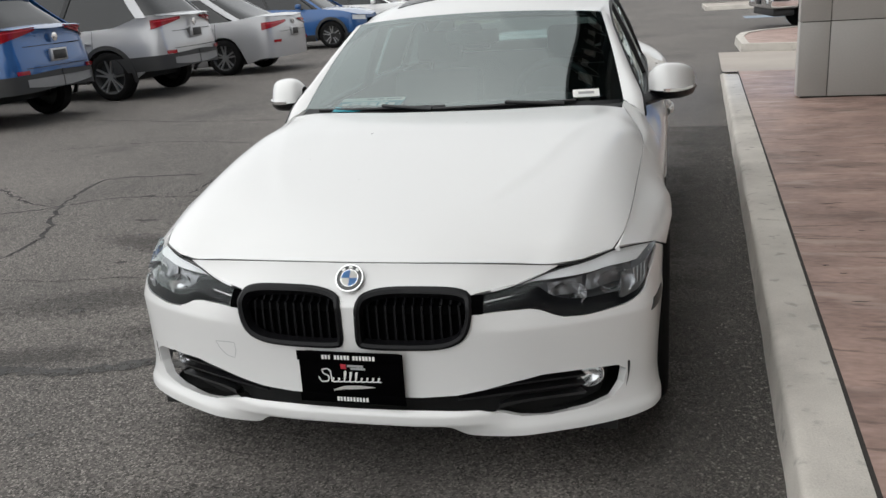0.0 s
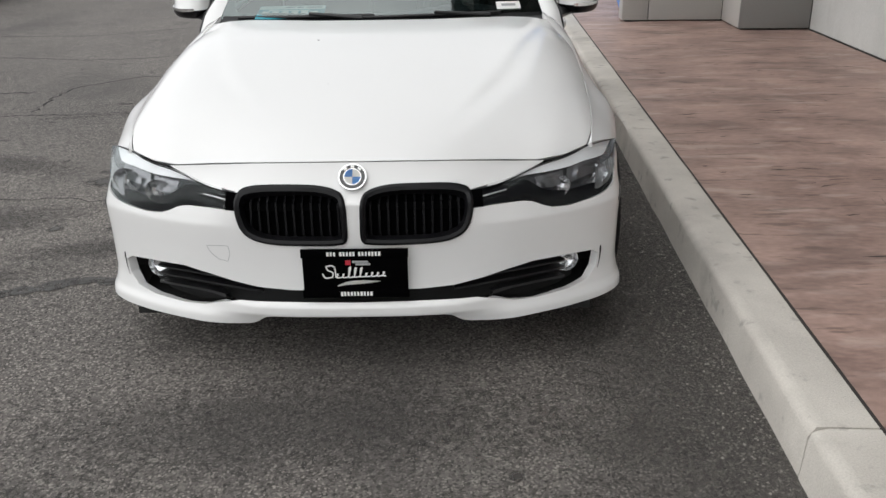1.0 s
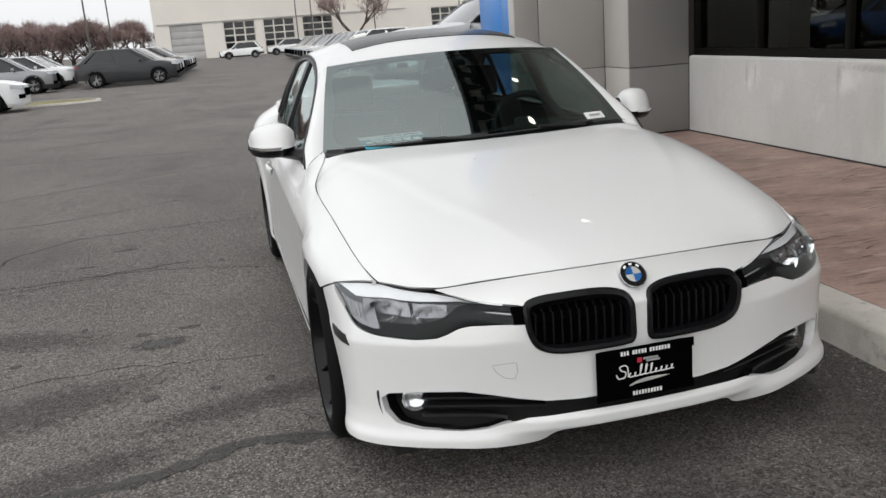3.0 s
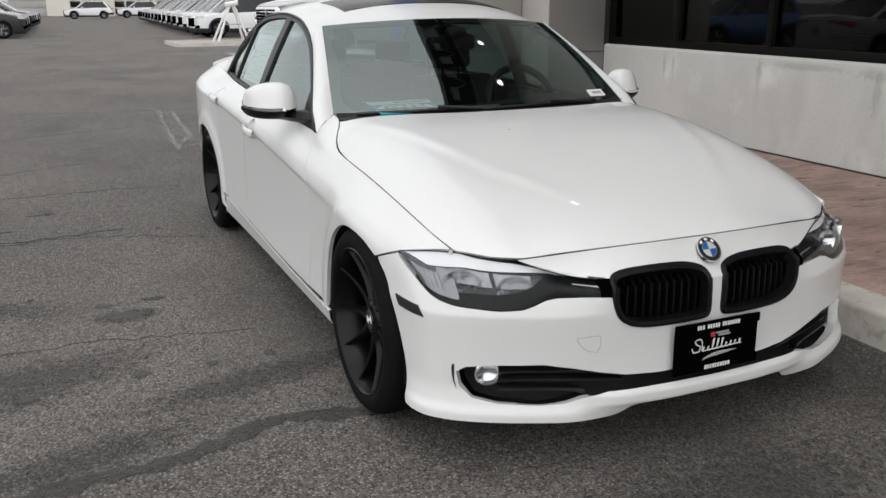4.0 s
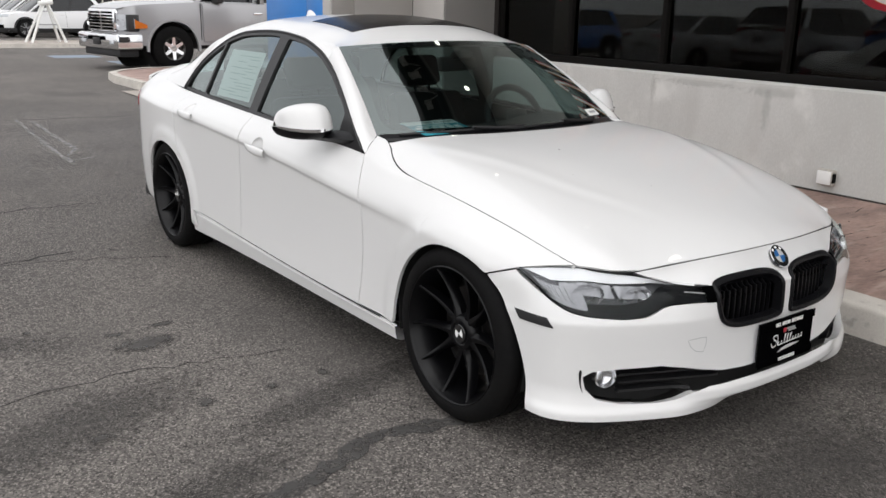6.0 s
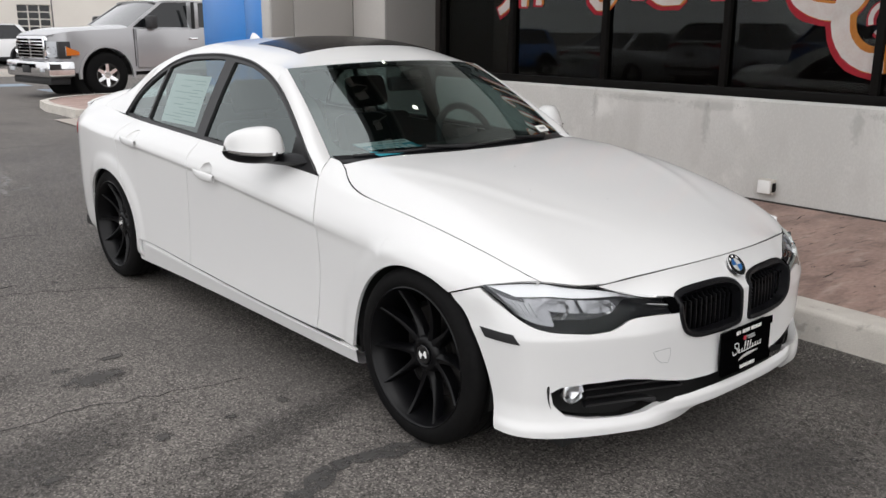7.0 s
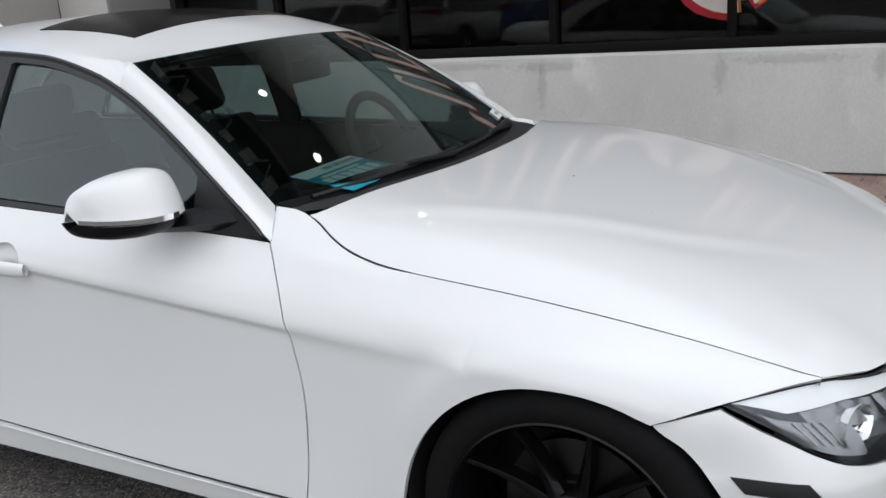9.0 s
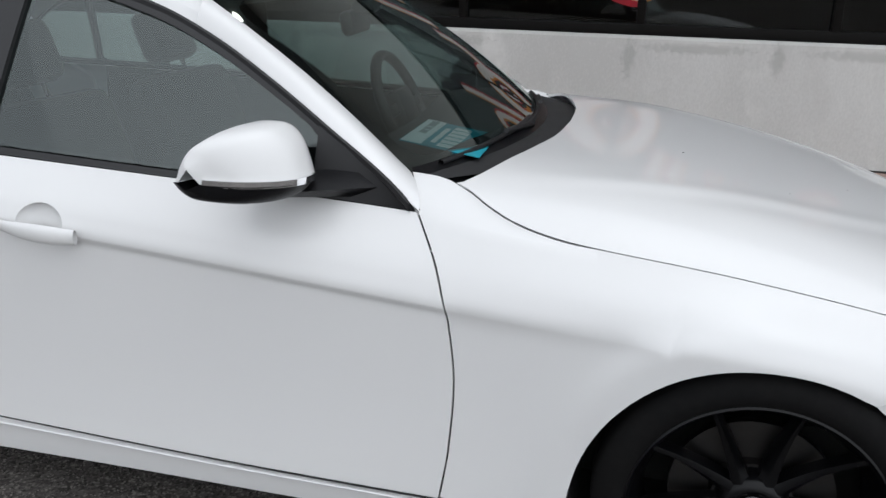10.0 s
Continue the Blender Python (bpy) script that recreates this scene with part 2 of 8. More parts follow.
M_STREAK = material("weather_streak", (0.30, 0.29, 0.265), 0.9, tone=(0.38, 0.37, 0.34), scale=7)
soaked(M_STREAK, 0.18, 1)
# on the portal these three greys put side light and shade into one cladding's colour
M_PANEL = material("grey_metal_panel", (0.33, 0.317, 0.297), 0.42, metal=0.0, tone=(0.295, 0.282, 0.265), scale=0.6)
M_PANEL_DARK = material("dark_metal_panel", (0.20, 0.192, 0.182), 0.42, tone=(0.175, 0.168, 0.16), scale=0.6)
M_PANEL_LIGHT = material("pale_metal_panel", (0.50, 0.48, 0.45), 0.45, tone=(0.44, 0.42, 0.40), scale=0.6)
M_BLUE = material("blue_panel", (0.022, 0.22, 0.64), 0.35, tone=(0.02, 0.19, 0.57), scale=0.7)
M_FRAME = material("dark_bronze_frame", (0.007, 0.0065, 0.006), 0.5, spec=0.08)
M_ROOM_SHADE = material("shaded_room", (0.06, 0.054, 0.05), 0.9, tone=(0.035, 0.031, 0.03), scale=1)
M_SOFFIT = material("soffit", (0.10, 0.095, 0.09), 0.6)
M_WINDOW = glass("window_glass", (0.50, 0.47, 0.45), 1.0, 1.38)
M_LAMPGLOW = lit("downlight_glow", (1.0, 0.93, 0.78), 9.0)
M_WHITE = paint("white_paint", (0.70, 0.697, 0.69), coat=0.8)
M_ROOFGLASS = material("tinted_roof_glass", (0.012, 0.011, 0.011), 0.24, coat=0.0, spec=0.14)
M_BLACKGLOSS = material("black_gloss", (0.008, 0.008, 0.009), 0.18, coat=0.4)
M_GRILLE = material("grille_black", (0.0016, 0.0016, 0.0018), 0.8, spec=0.0)
M_TRIM = material("black_trim", (0.012, 0.012, 0.013), 0.45, bump=0.1, bscale=300)
M_COWL = material("cowl_plastic", (0.006, 0.006, 0.007), 0.35, bump=0.2, bscale=200, spec=0.18)
M_MATT = material("matt_black", (0.008, 0.008, 0.008), 0.8)
M_RUBBER = material("tyre_rubber", (0.0042, 0.0042, 0.0045), 0.75, tone=(0.0066, 0.0063, 0.0062), bump=0.2, spec=0.10)
M_RIM = material("satin_black_rim", (0.003, 0.003, 0.0036), 0.30, coat=0.05, spec=0.2)
M_STEEL = material("brake_steel", (0.07, 0.067, 0.065), 0.4, metal=1.0)
M_CHROME = material("chrome", (0.85, 0.85, 0.86), 0.08, metal=1.0, vary=0.03)
M_SILVER = material("silver_plastic", (0.62, 0.62, 0.63), 0.25, metal=0.6, vary=0.05)
M_HOUSING = material("lamp_housing", (0.10, 0.10, 0.105), 0.4, spec=0.2)
M_LENS = glass("clear_lens", (0.93, 0.94, 0.95), 1.0, 1.27)
M_FACET = material("reflector_metal", (0.80, 0.80, 0.81), 0.16, metal=0.9, vary=0.03)
M_BEZEL = material("bezel_metal", (0.27, 0.27, 0.28), 0.30, metal=0.8)
M_BROW = material("white_brow", (0.86, 0.86, 0.86), 0.3, vary=0.03)
M_SMOKE = material("smoked_plate", (0.006, 0.006, 0.007), 0.4, spec=0.08)
M_GLASS = glass("car_glass", (0.36, 0.46, 0.45), 1.0, 2.4)
M_SIDEGLASS = glass("side_glass", (0.46, 0.55, 0.54), 1.0, 1.95)
M_SEAT = material("black_leather", (0.02, 0.02, 0.021), 0.5, bump=0.04, bscale=120)
M_DASH = material("soft_dash", (0.018, 0.018, 0.019), 0.65, bump=0.3, bscale=250)
M_LINER = material("headliner", (0.22, 0.215, 0.2), 0.95)
M_PAPER = material("paper", (0.80, 0.80, 0.78), 0.7, vary=0.04)
M_TEAL = material("teal_print", (0.02, 0.30, 0.38), 0.5, vary=0.15, scale=20)
M_GREY = material("grey_print", (0.35, 0.36, 0.36), 0.7)
M_EMBLEM_BLUE = material("emblem_blue", (0.03, 0.22, 0.62), 0.3, coat=1.0)
M_REDPRINT = material("red_print", (0.45, 0.02, 0.04), 0.5)
M_RED = material("red_paint", (0.55, 0.012, 0.03), 0.5, tone=(0.42, 0.01, 0.025), scale=14)
M_ORANGE = material("orange_paint", (0.75, 0.30, 0.05), 0.5, tone=(0.65, 0.22, 0.03), scale=14)
M_POSTER = material("poster_paint", (0.87, 0.84, 0.81), 0.5, tone=(0.80, 0.73, 0.69), scale=9)
M_PALE = material("white_line", (0.42, 0.41, 0.39), 0.85, tone=(0.2, 0.19, 0.18), scale=11)
soaked(M_PALE, 0.6)
M_TAIL = material("tail_lamp_red", (0.24, 0.004, 0.010), 0.2, coat=0.3, spec=0.3)


# ---- building blocks ----
def mesh_of(bm, name, smooth=40.0):
    me = bpy.data.meshes.new(name)
    bm.to_mesh(me)
    bm.free()
    if smooth:
        me.polygons.foreach_set("use_smooth", [True] * len(me.polygons))
        me.set_sharp_from_angle(angle=radians(smooth))
    return me


def part(name, bm, mat, parent, label="", smooth=40.0):
    me = bm if isinstance(bm, bpy.types.Mesh) else mesh_of(bm, name, smooth)
    me.materials.clear()
    me.materials.append(mat)
    if mat is M_WHITE:
        me.materials.append(M_MATT)
    ob = new(name, me)
    ob.parent = parent
    return tagged(ob, label)


def thing(name, label, category, m=None, group="", kind=""):
    ob = new(name)
    ob.empty_display_size = 0.1
    if m is not None:
        ob.matrix_world = m
    return tagged(ob, label, category, group, kind)


def solid(name, bm, mat, label, category, kind="", group="", m=None, smooth=40.0):
    ob = new(name, mesh_of(bm, name, smooth))
    ob.data.materials.append(mat)
    if m is not None:
        ob.matrix_world = m
    return tagged(ob, label, category, group, kind)


def box(bm, lo, hi, bevel=0.0, m=None):
    """A box from corner to corner, its edges rounded by bevel."""
    r = bmesh.ops.create_cube(bm, size=1)
    vs = r["verts"]
    for v in vs:
        v.co = Vector([(a + b) / 2 + c * (b - a) for a, b, c in zip(lo, hi, v.co)])
    if bevel:
        es = list({e for v in vs for e in v.link_edges})
        r = bmesh.ops.bevel(bm, geom=es, offset=bevel, segments=2, profile=0.5, affect="EDGES")
        vs = list({v for f in r["faces"] for v in f.verts} | {v for v in vs if v.is_valid})
    if m is not None:
        bmesh.ops.transform(bm, matrix=m, verts=vs)
    return bm


def boxed(lo, hi, bevel=0.0, m=None):
    return box(bmesh.new(), lo, hi, bevel, m)


def tube(bm, a, b, ra, rb=None, seg=16, caps=True):
    a, b = Vector(a), Vector(b)
    d = b - a
    m = Matrix.Translation((a + b) / 2) @ d.to_track_quat("Z", "Y").to_matrix().to_4x4()
    bmesh.ops.create_cone(bm, cap_ends=caps, segments=seg, radius1=ra, radius2=ra if rb is None else rb, depth=d.length, matrix=m)
    return bm


def lathe(profile, seg=48, axis="x", centre=(0, 0, 0), closed=False):
    """Turns a profile of (along, radius) round an axis."""
    bm = bmesh.new()
    rings = []
    for a, r in profile:
        ring = []
        for i in range(seg):
            t = 2 * math.pi * i / seg
            c, s = r * math.cos(t), r * math.sin(t)
            p = {"x": (a, c, s), "y": (c, a, s), "z": (c, s, a)}[axis]
            ring.append(bm.verts.new(Vector(p) + Vector(centre)))
        rings.append(ring)
    pairs = list(zip(rings, rings[1:])) + ([(rings[-1], rings[0])] if closed else [])
    for r0, r1 in pairs:
        for i in range(seg):
            j = (i + 1) % seg
            bm.faces.new((r0[i], r0[j], r1[j], r1[i]))
    bmesh.ops.recalc_face_normals(bm, faces=bm.faces)
    return bm


def pch(pts):
    """A smooth, never overshooting curve y(x) through the points."""
    x, y = np.array(pts, float).T
    h, d = np.diff(x), np.diff(y) / np.diff(x)
    m = np.zeros(len(x))
    m[0], m[-1] = d[0], d[-1]
    for i in range(1, len(x) - 1):
        if d[i - 1] * d[i] > 0:
            a, b = 2 * h[i] + h[i - 1], h[i] + 2 * h[i - 1]
            m[i] = (a + b) / (a / d[i - 1] + b / d[i])

    def f(q):
        q = np.clip(np.asarray(q, float), x[0], x[-1])
        i = np.clip(np.searchsorted(x, q, side="right") - 1, 0, len(x) - 2)
        t = (q - x[i]) / h[i]
        return ((1 + 2 * t) * (1 - t) ** 2 * y[i] + t * (1 - t) ** 2 * h[i] * m[i]
                + t * t * (3 - 2 * t) * y[i + 1] + t * t * (t - 1) * h[i] * m[i + 1])
    return f


def spline(pts, n):
    """n points on a smooth curve through the points, evenly spaced."""
    P = np.array(pts, float)
    d = np.r_[0, np.cumsum(np.linalg.norm(np.diff(P, axis=0), axis=1))]
    fine = np.linspace(0, d[-1], max(200, n * 4))
    Q = np.stack([pch(np.c_[d, P[:, k]])(fine) for k in range(P.shape[1])], 1)
    e = np.r_[0, np.cumsum(np.linalg.norm(np.diff(Q, axis=0), axis=1))]
    t = np.linspace(0, e[-1], n)
    return np.stack([np.interp(t, e, Q[:, k]) for k in range(P.shape[1])], 1)


def sheet(P, keep=None, flange=0.012, outward=None, mirror=False):
    """A grid of points P[i][j], or points with their faces, as a sheet whose borders turn inward by flange."""
    P = np.array(P, float)
    if mirror:
        P = P * np.array((-1, 1, 1))
    if P.ndim == 3:
        n, k = P.shape[:2]
        keep = [(i * k + j, (i + 1) * k + j, (i + 1) * k + j + 1, i * k + j + 1) for i in range(n - 1) for j in range(k - 1)]
        P = P.reshape(-1, 3)
    bm = bmesh.new()
    vs = [bm.verts.new(p) for p in P]
    for f in keep:
        try:
            bm.faces.new([vs[q] for q in f])
        except ValueError:
            pass
    bmesh.ops.delete(bm, geom=[v for v in bm.verts if not v.link_faces], context="VERTS")
    bmesh.ops.remove_doubles(bm, verts=bm.verts, dist=0.0004)
    bmesh.ops.dissolve_degenerate(bm, edges=bm.edges, dist=0.0003)
    bm.normal_update()
    if outward is not None:
        o = Vector(outward)
        if sum(f.normal.dot(o) * f.calc_area() for f in bm.faces) < 0:
            bmesh.ops.reverse_faces(bm, faces=bm.faces)
            bm.normal_update()
    if flange:
        rim = [e for e in bm.edges if len(e.link_faces) == 1]
        normal = {v.co.to_tuple(6): v.normal.copy() for e in rim for v in e.verts}
        r = bmesh.ops.extrude_edge_only(bm, edges=rim)
        for f in [g for g in r["geom"] if isinstance(g, bmesh.types.BMFace)]:
            f.material_index = 1
        for v in [g for g in r["geom"] if isinstance(g, bmesh.types.BMVert)]:
            v.co -= normal[v.co.to_tuple(6)] * flange
    return bm


def inside(poly, x, y):
    """Which of the points x, y lie inside the polygon."""
    r = np.zeros(np.shape(x), bool)
    a = np.array(poly, float)
    for (x0, y0), (x1, y1) in zip(a, np.roll(a, -1, 0)):
        c = (y0 > y) != (y1 > y)
        with np.errstate(divide="ignore", invalid="ignore"):
            r ^= c & (x < (x1 - x0) * (y - y0) / (y1 - y0 + 1e-12) + x0)
    return r


def cut(U, V, polys, within=False):
    """Trims a grid along outlines: its points as two rows, and its faces. Keeps what lies outside all outlines, or within."""
    def held(u, v):
        r = np.zeros(np.shape(u), bool)
        for poly in polys:
            r |= inside(poly, u, v)
        return r if within else ~r
    n, k = U.shape
    ok = held(U, V)
    us, vs, made = list(U.ravel()), list(V.ravel()), {}
    for di, dj in ((1, 0), (0, 1)):
        i, j = np.nonzero(ok[:n - di, :k - dj] != ok[di:, dj:])
        ua, va, ub, vb = U[i, j], V[i, j], U[i + di, j + dj], V[i + di, j + dj]
        first = ok[i, j]
        lo, hi = np.zeros(len(i)), np.ones(len(i))
        for _ in range(16):
            t = (lo + hi) / 2
            same = held(ua + (ub - ua) * t, va + (vb - va) * t) == first
            lo, hi = np.where(same, t, lo), np.where(same, hi, t)
        for q in range(len(i)):
            p0, p1 = int(i[q] * k + j[q]), int((i[q] + di) * k + j[q] + dj)
            made[p0, p1] = made[p1, p0] = len(us)
            us.append(ua[q] + (ub[q] - ua[q]) * lo[q])
            vs.append(va[q] + (vb[q] - va[q]) * lo[q])
    faces, flat = [], ok.ravel()
    for i in range(n - 1):
        for j in range(k - 1):
            c = (i * k + j, (i + 1) * k + j, (i + 1) * k + j + 1, i * k + j + 1)
            f = []
            for p0, p1 in zip(c, c[1:] + c[:1]):
                if flat[p0]:
                    f.append(p0)
                if (p0, p1) in made:
                    f.append(made[p0, p1])
            if len(f) > 2:
                faces.append(f)
    return np.array(us), np.array(vs), faces


def ribbon(path, width, thick, z0=0.0, jitter=0.0, seed=0):
    """A flat band along a path on the ground, its width wandering."""
    rnd = random.Random(seed)
    P = spline(path, max(8, int(len(path) * 10)))
    bm = bmesh.new()
    rows = []
    for i, p in enumerate(P):
        t = P[min(i + 1, len(P) - 1)] - P[max(i - 1, 0)]
        nrm = np.array((-t[1], t[0])) / (np.hypot(*t) + 1e-9)
        w = width * (0.6 + 0.8 * rnd.random()) * (0.3 if i in (0, len(P) - 1) else 1)
        c = p + nrm * jitter * (rnd.random() - 0.5)
        a, b = c + nrm * w / 2, c - nrm * w / 2
        rows.append((bm.verts.new((*a, z0)), bm.verts.new((*c, z0 + thick)), bm.verts.new((*b, z0))))
    for r0, r1 in zip(rows, rows[1:]):
        for k in range(2):
            bm.faces.new((r0[k], r0[k + 1], r1[k + 1], r1[k]))
    bmesh.ops.recalc_face_normals(bm, faces=bm.faces)
    for f in bm.faces:
        if f.normal.z < 0:
            f.normal_flip()
    return bm


# ---- the setting ----
# The kerb and the building stand 2.3 degrees askew of the parked car.
SITE = pose(0, 0, 0, 0, 0, -2.3)
KERB_FRONT, KERB_BACK, KERB_Z, WALK_Z = 1.235, 1.415, 0.155, 0.147
WALL_U, WALL_TOP, WALL_END = 3.57, 0.94, 5.50


def build_ground():
    bm = bmesh.new()
    xs = [-900, -300, -100, -40, -20, -10, -5, 0, 5, 10, 20, 40, 100, 300, 900]
    vs = [[bm.verts.new((x, y, 0)) for y in xs] for x in xs]
    for i in range(len(xs) - 1):
        for j in range(len(xs) - 1):
            bm.faces.new((vs[i][j], vs[i + 1][j], vs[i + 1][j + 1], vs[i][j + 1]))
    solid("ground", bm, M_ASPHALT, "worn grey asphalt of a parking lot", "asphalt", "structure", smooth=0)


def build_kerb():
    """Kerb stones cast in lengths, with a rounded nose and a battered face."""
    prof = [(KERB_FRONT - 0.01, -0.05), (KERB_FRONT, 0.03), (KERB_FRONT + 0.006, KERB_Z - 0.03), (KERB_FRONT + 0.012, KERB_Z - 0.012),
            (KERB_FRONT + 0.026, KERB_Z - 0.002), (KERB_FRONT + 0.05, KERB_Z), (KERB_BACK, KERB_Z), (KERB_BACK, -0.05)]
    kerb = thing("kerb", "pale concrete kerb along a stamped walkway", "kerb", SITE, kind="structure")
    joints = [-12.0, -8.0, -4.2, -1.22, 1.75, 4.75, 7.75, 9.4]
    rnd = random.Random(3)
    for v0, v1 in zip(joints, joints[1:]):
        bm = bmesh.new()
        n = max(2, int((v1 - v0) / 0.25))
        rows = []
        for i in range(n + 1):
            v = v0 + 0.004 + (v1 - v0 - 0.008) * i / n
            drop = 0.0 if v < 8.2 else (v - 8.2) / 1.2 * 0.11
            rows.append([bm.verts.new((u + rnd.uniform(-0.003, 0.003) * (0 < k < 6), v, z - (drop if z > 0.04 else 0) + rnd.uniform(-0.002, 0.002) * (z > 0.1)))
                         for k, (u, z) in enumerate(prof)])
        for r0, r1 in zip(rows, rows[1:]):
            for k in range(len(prof) - 1):
                bm.faces.new((r0[k], r0[k + 1], r1[k + 1], r1[k]))
        bm.faces.new(rows[0])
        bm.faces.new(rows[-1][::-1])
        bmesh.ops.recalc_face_normals(bm, faces=bm.faces)
        part("kerb_stone", bm, M_KERB, kerb, smooth=50)
    part("expansion_joint", boxed((KERB_BACK, -12, -0.04), (KERB_BACK + 0.016, 8.6, KERB_Z - 0.006)), M_JOINT, kerb, "black expansion joint strip")
    return kerb


build_ground()
build_kerb()


def build_walkway():
    """Red stamped concrete in rough slate courses."""
    bm = bmesh.new()
    rnd = random.Random(11)
    u0, u1, v0, v1 = KERB_BACK + 0.016, WALL_U, -12.0, 8.6
    nu, nv = 60, 420
    grid = []
    for i in range(nu + 1):
        row = []
        for j in range(nv + 1):
            u, v = u0 + (u1 - u0) * i / nu, v0 + (v1 - v0) * j / nv
            c = noise.noise((u * 2.2, v * 5.0, 0.3))
            f = noise.noise((u * 7, v * 13, 2.0))
            e = 0.0 if i in (0, nu) else 1.0
            row.append(bm.verts.new((u, v, WALK_Z + e * (0.005 * c + 0.006 * f))))
        grid.append(row)
    for i in range(nu):
        for j in range(nv):
            bm.faces.new((grid[i][j], grid[i + 1][j], grid[i + 1][j + 1], grid[i][j + 1]))
    ob = solid("walkway", bm, M_WALK, "red-brown stamped concrete walkway with slate texture", "walkway", "structure", m=SITE)
    return ob


walkway = build_walkway()


def build_wall():
    # low stucco wall with a bevelled coping edge
    bm = bmesh.new()
    prof = [(0, 0.0), (0, WALL_TOP - 0.02), (0.02, WALL_TOP), (0.30, WALL_TOP), (0.30, 0.0)]
    vs = [[bm.verts.new((WALL_U + a, v, z)) for a, z in prof] for v in np.linspace(-14, WALL_END, 60)]
    for r0, r1 in zip(vs, vs[1:]):
        for k in range(len(prof)):
            bm.faces.new((r0[k], r0[(k + 1) % 5], r1[(k + 1) % 5], r1[k]))
    bm.faces.new(vs[0])
    bm.faces.new(vs[-1][::-1])
    bmesh.ops.recalc_face_normals(bm, faces=bm.faces)
    solid("wall_low", bm, M_WALL, "stained grey stucco wall below shop windows", "wall", "structure", m=SITE, smooth=30)
    part("joint", boxed((WALL_U - 0.012, -14, WALK_Z - 0.02), (WALL_U, WALL_END, WALK_Z + 0.012)), M_JOINT, walkway)
    # facade above
    bm = boxed((WALL_U + 0.02, -14, 3.3), (WALL_U + 0.3, WALL_END, 6.9))
    solid("wall_upper", bm, M_PANEL, "grey metal-clad wall above the shop windows", "wall", "structure", m=SITE)
    # room behind the glass, its shade painted into one dark colour all round
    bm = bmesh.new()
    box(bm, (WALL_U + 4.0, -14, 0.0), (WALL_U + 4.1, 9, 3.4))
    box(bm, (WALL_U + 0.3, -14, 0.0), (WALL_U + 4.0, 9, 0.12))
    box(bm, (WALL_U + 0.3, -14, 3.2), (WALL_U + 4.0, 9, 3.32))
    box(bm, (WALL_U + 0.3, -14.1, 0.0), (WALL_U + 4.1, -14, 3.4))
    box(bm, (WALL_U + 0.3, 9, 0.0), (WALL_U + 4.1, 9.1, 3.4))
    solid("wall_room", bm, M_ROOM_SHADE, "showroom interior walls coloured dark to stand for an unlit room", "wall", "structure", m=SITE)


build_wall()
MULLIONS = [5.47, 4.33, 3.09, 1.82, 0.59, -0.62] + [-0.62 - 1.24 * k for k in range(1, 11)]


def build_windows():
    win = thing("window_1", "dark bronze shopfront window band with painted letters", "window", SITE, kind="structure")
    part("sill_frame", boxed((WALL_U + 0.05, -14, WALL_TOP), (WALL_U + 0.16, WALL_END, WALL_TOP + 0.07), 0.006), M_FRAME, win)
    part("head_frame", boxed((WALL_U + 0.05, -14, 3.24), (WALL_U + 0.16, WALL_END, 3.30), 0.006), M_FRAME, win)
    for v in MULLIONS:
        part("mullion", boxed((WALL_U + 0.052, v - 0.028, WALL_TOP + 0.07), (WALL_U + 0.158, v + 0.028, 3.24), 0.004), M_FRAME, win)
    for a, b in zip(MULLIONS, MULLIONS[1:]):
        ob = part("pane", boxed((WALL_U + 0.10, b + 0.028, WALL_TOP + 0.07), (WALL_U + 0.104, a - 0.028, 3.24)), M_WINDOW, win)
        ob.visible_shadow = False


build_windows()


def build_portal():
    """The clad entrance frame: a deep pier at the wall, a wide pier before it, and a blue flank that splays inward."""
    U0, U1, U2, V1, V2 = 1.87, 2.895, 3.57, 6.15, 5.50
    top = 6.39
    g = 0.008
    portal = thing("entrance_portal", "grey metal-clad entrance portal with a blue flank", "portal", SITE, kind="structure")
    part("core", boxed((U0 + 0.04, V1 + 0.03, 0.05), (U1 + 0.6, V1 + 0.24, top - 0.02)), M_JOINT, portal)
    part("core", boxed((U0 + 0.34, V1 + 0.24, 0.05), (U1 + 0.6, V1 + 2.35, top - 0.02)), M_JOINT, portal)
    part("core", boxed((U1 + 0.03, V2 + 0.03, 0.05), (WALL_U + 0.4, V1 + 0.5, top - 0.02)), M_JOINT, portal)
    splay = Matrix.Translation((U0 + 0.035, V1 + 0.224, 0)) @ pose(0, 0, 0, 0, 0, -6.3)
    rows = [WALK_Z + 0.012, 0.86, 2.0, 3.2, 4.4, top]
    for z0, z1 in zip(rows, rows[1:]):
        # paler on the outward flanks, darker on the inner pier: shading painted by facing
        for a, b in ((U0, U0 + 0.27), (U0 + 0.27, U1)):
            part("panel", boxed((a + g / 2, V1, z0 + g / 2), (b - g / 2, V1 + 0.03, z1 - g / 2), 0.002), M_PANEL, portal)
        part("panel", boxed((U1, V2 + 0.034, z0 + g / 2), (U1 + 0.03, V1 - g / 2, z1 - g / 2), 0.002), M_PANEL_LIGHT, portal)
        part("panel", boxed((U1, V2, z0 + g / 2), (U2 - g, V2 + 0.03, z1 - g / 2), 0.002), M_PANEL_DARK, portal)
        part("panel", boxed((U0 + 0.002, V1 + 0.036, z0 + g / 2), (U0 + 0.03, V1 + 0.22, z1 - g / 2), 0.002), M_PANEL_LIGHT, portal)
        for v0, v1 in ((0.0, 0.60), (0.608, 2.14)):
            part("panel", boxed((0, v0, z0 + g / 2), (0.03, v1, z1 - g / 2), 0.002, splay), M_BLUE, portal)


build_portal()

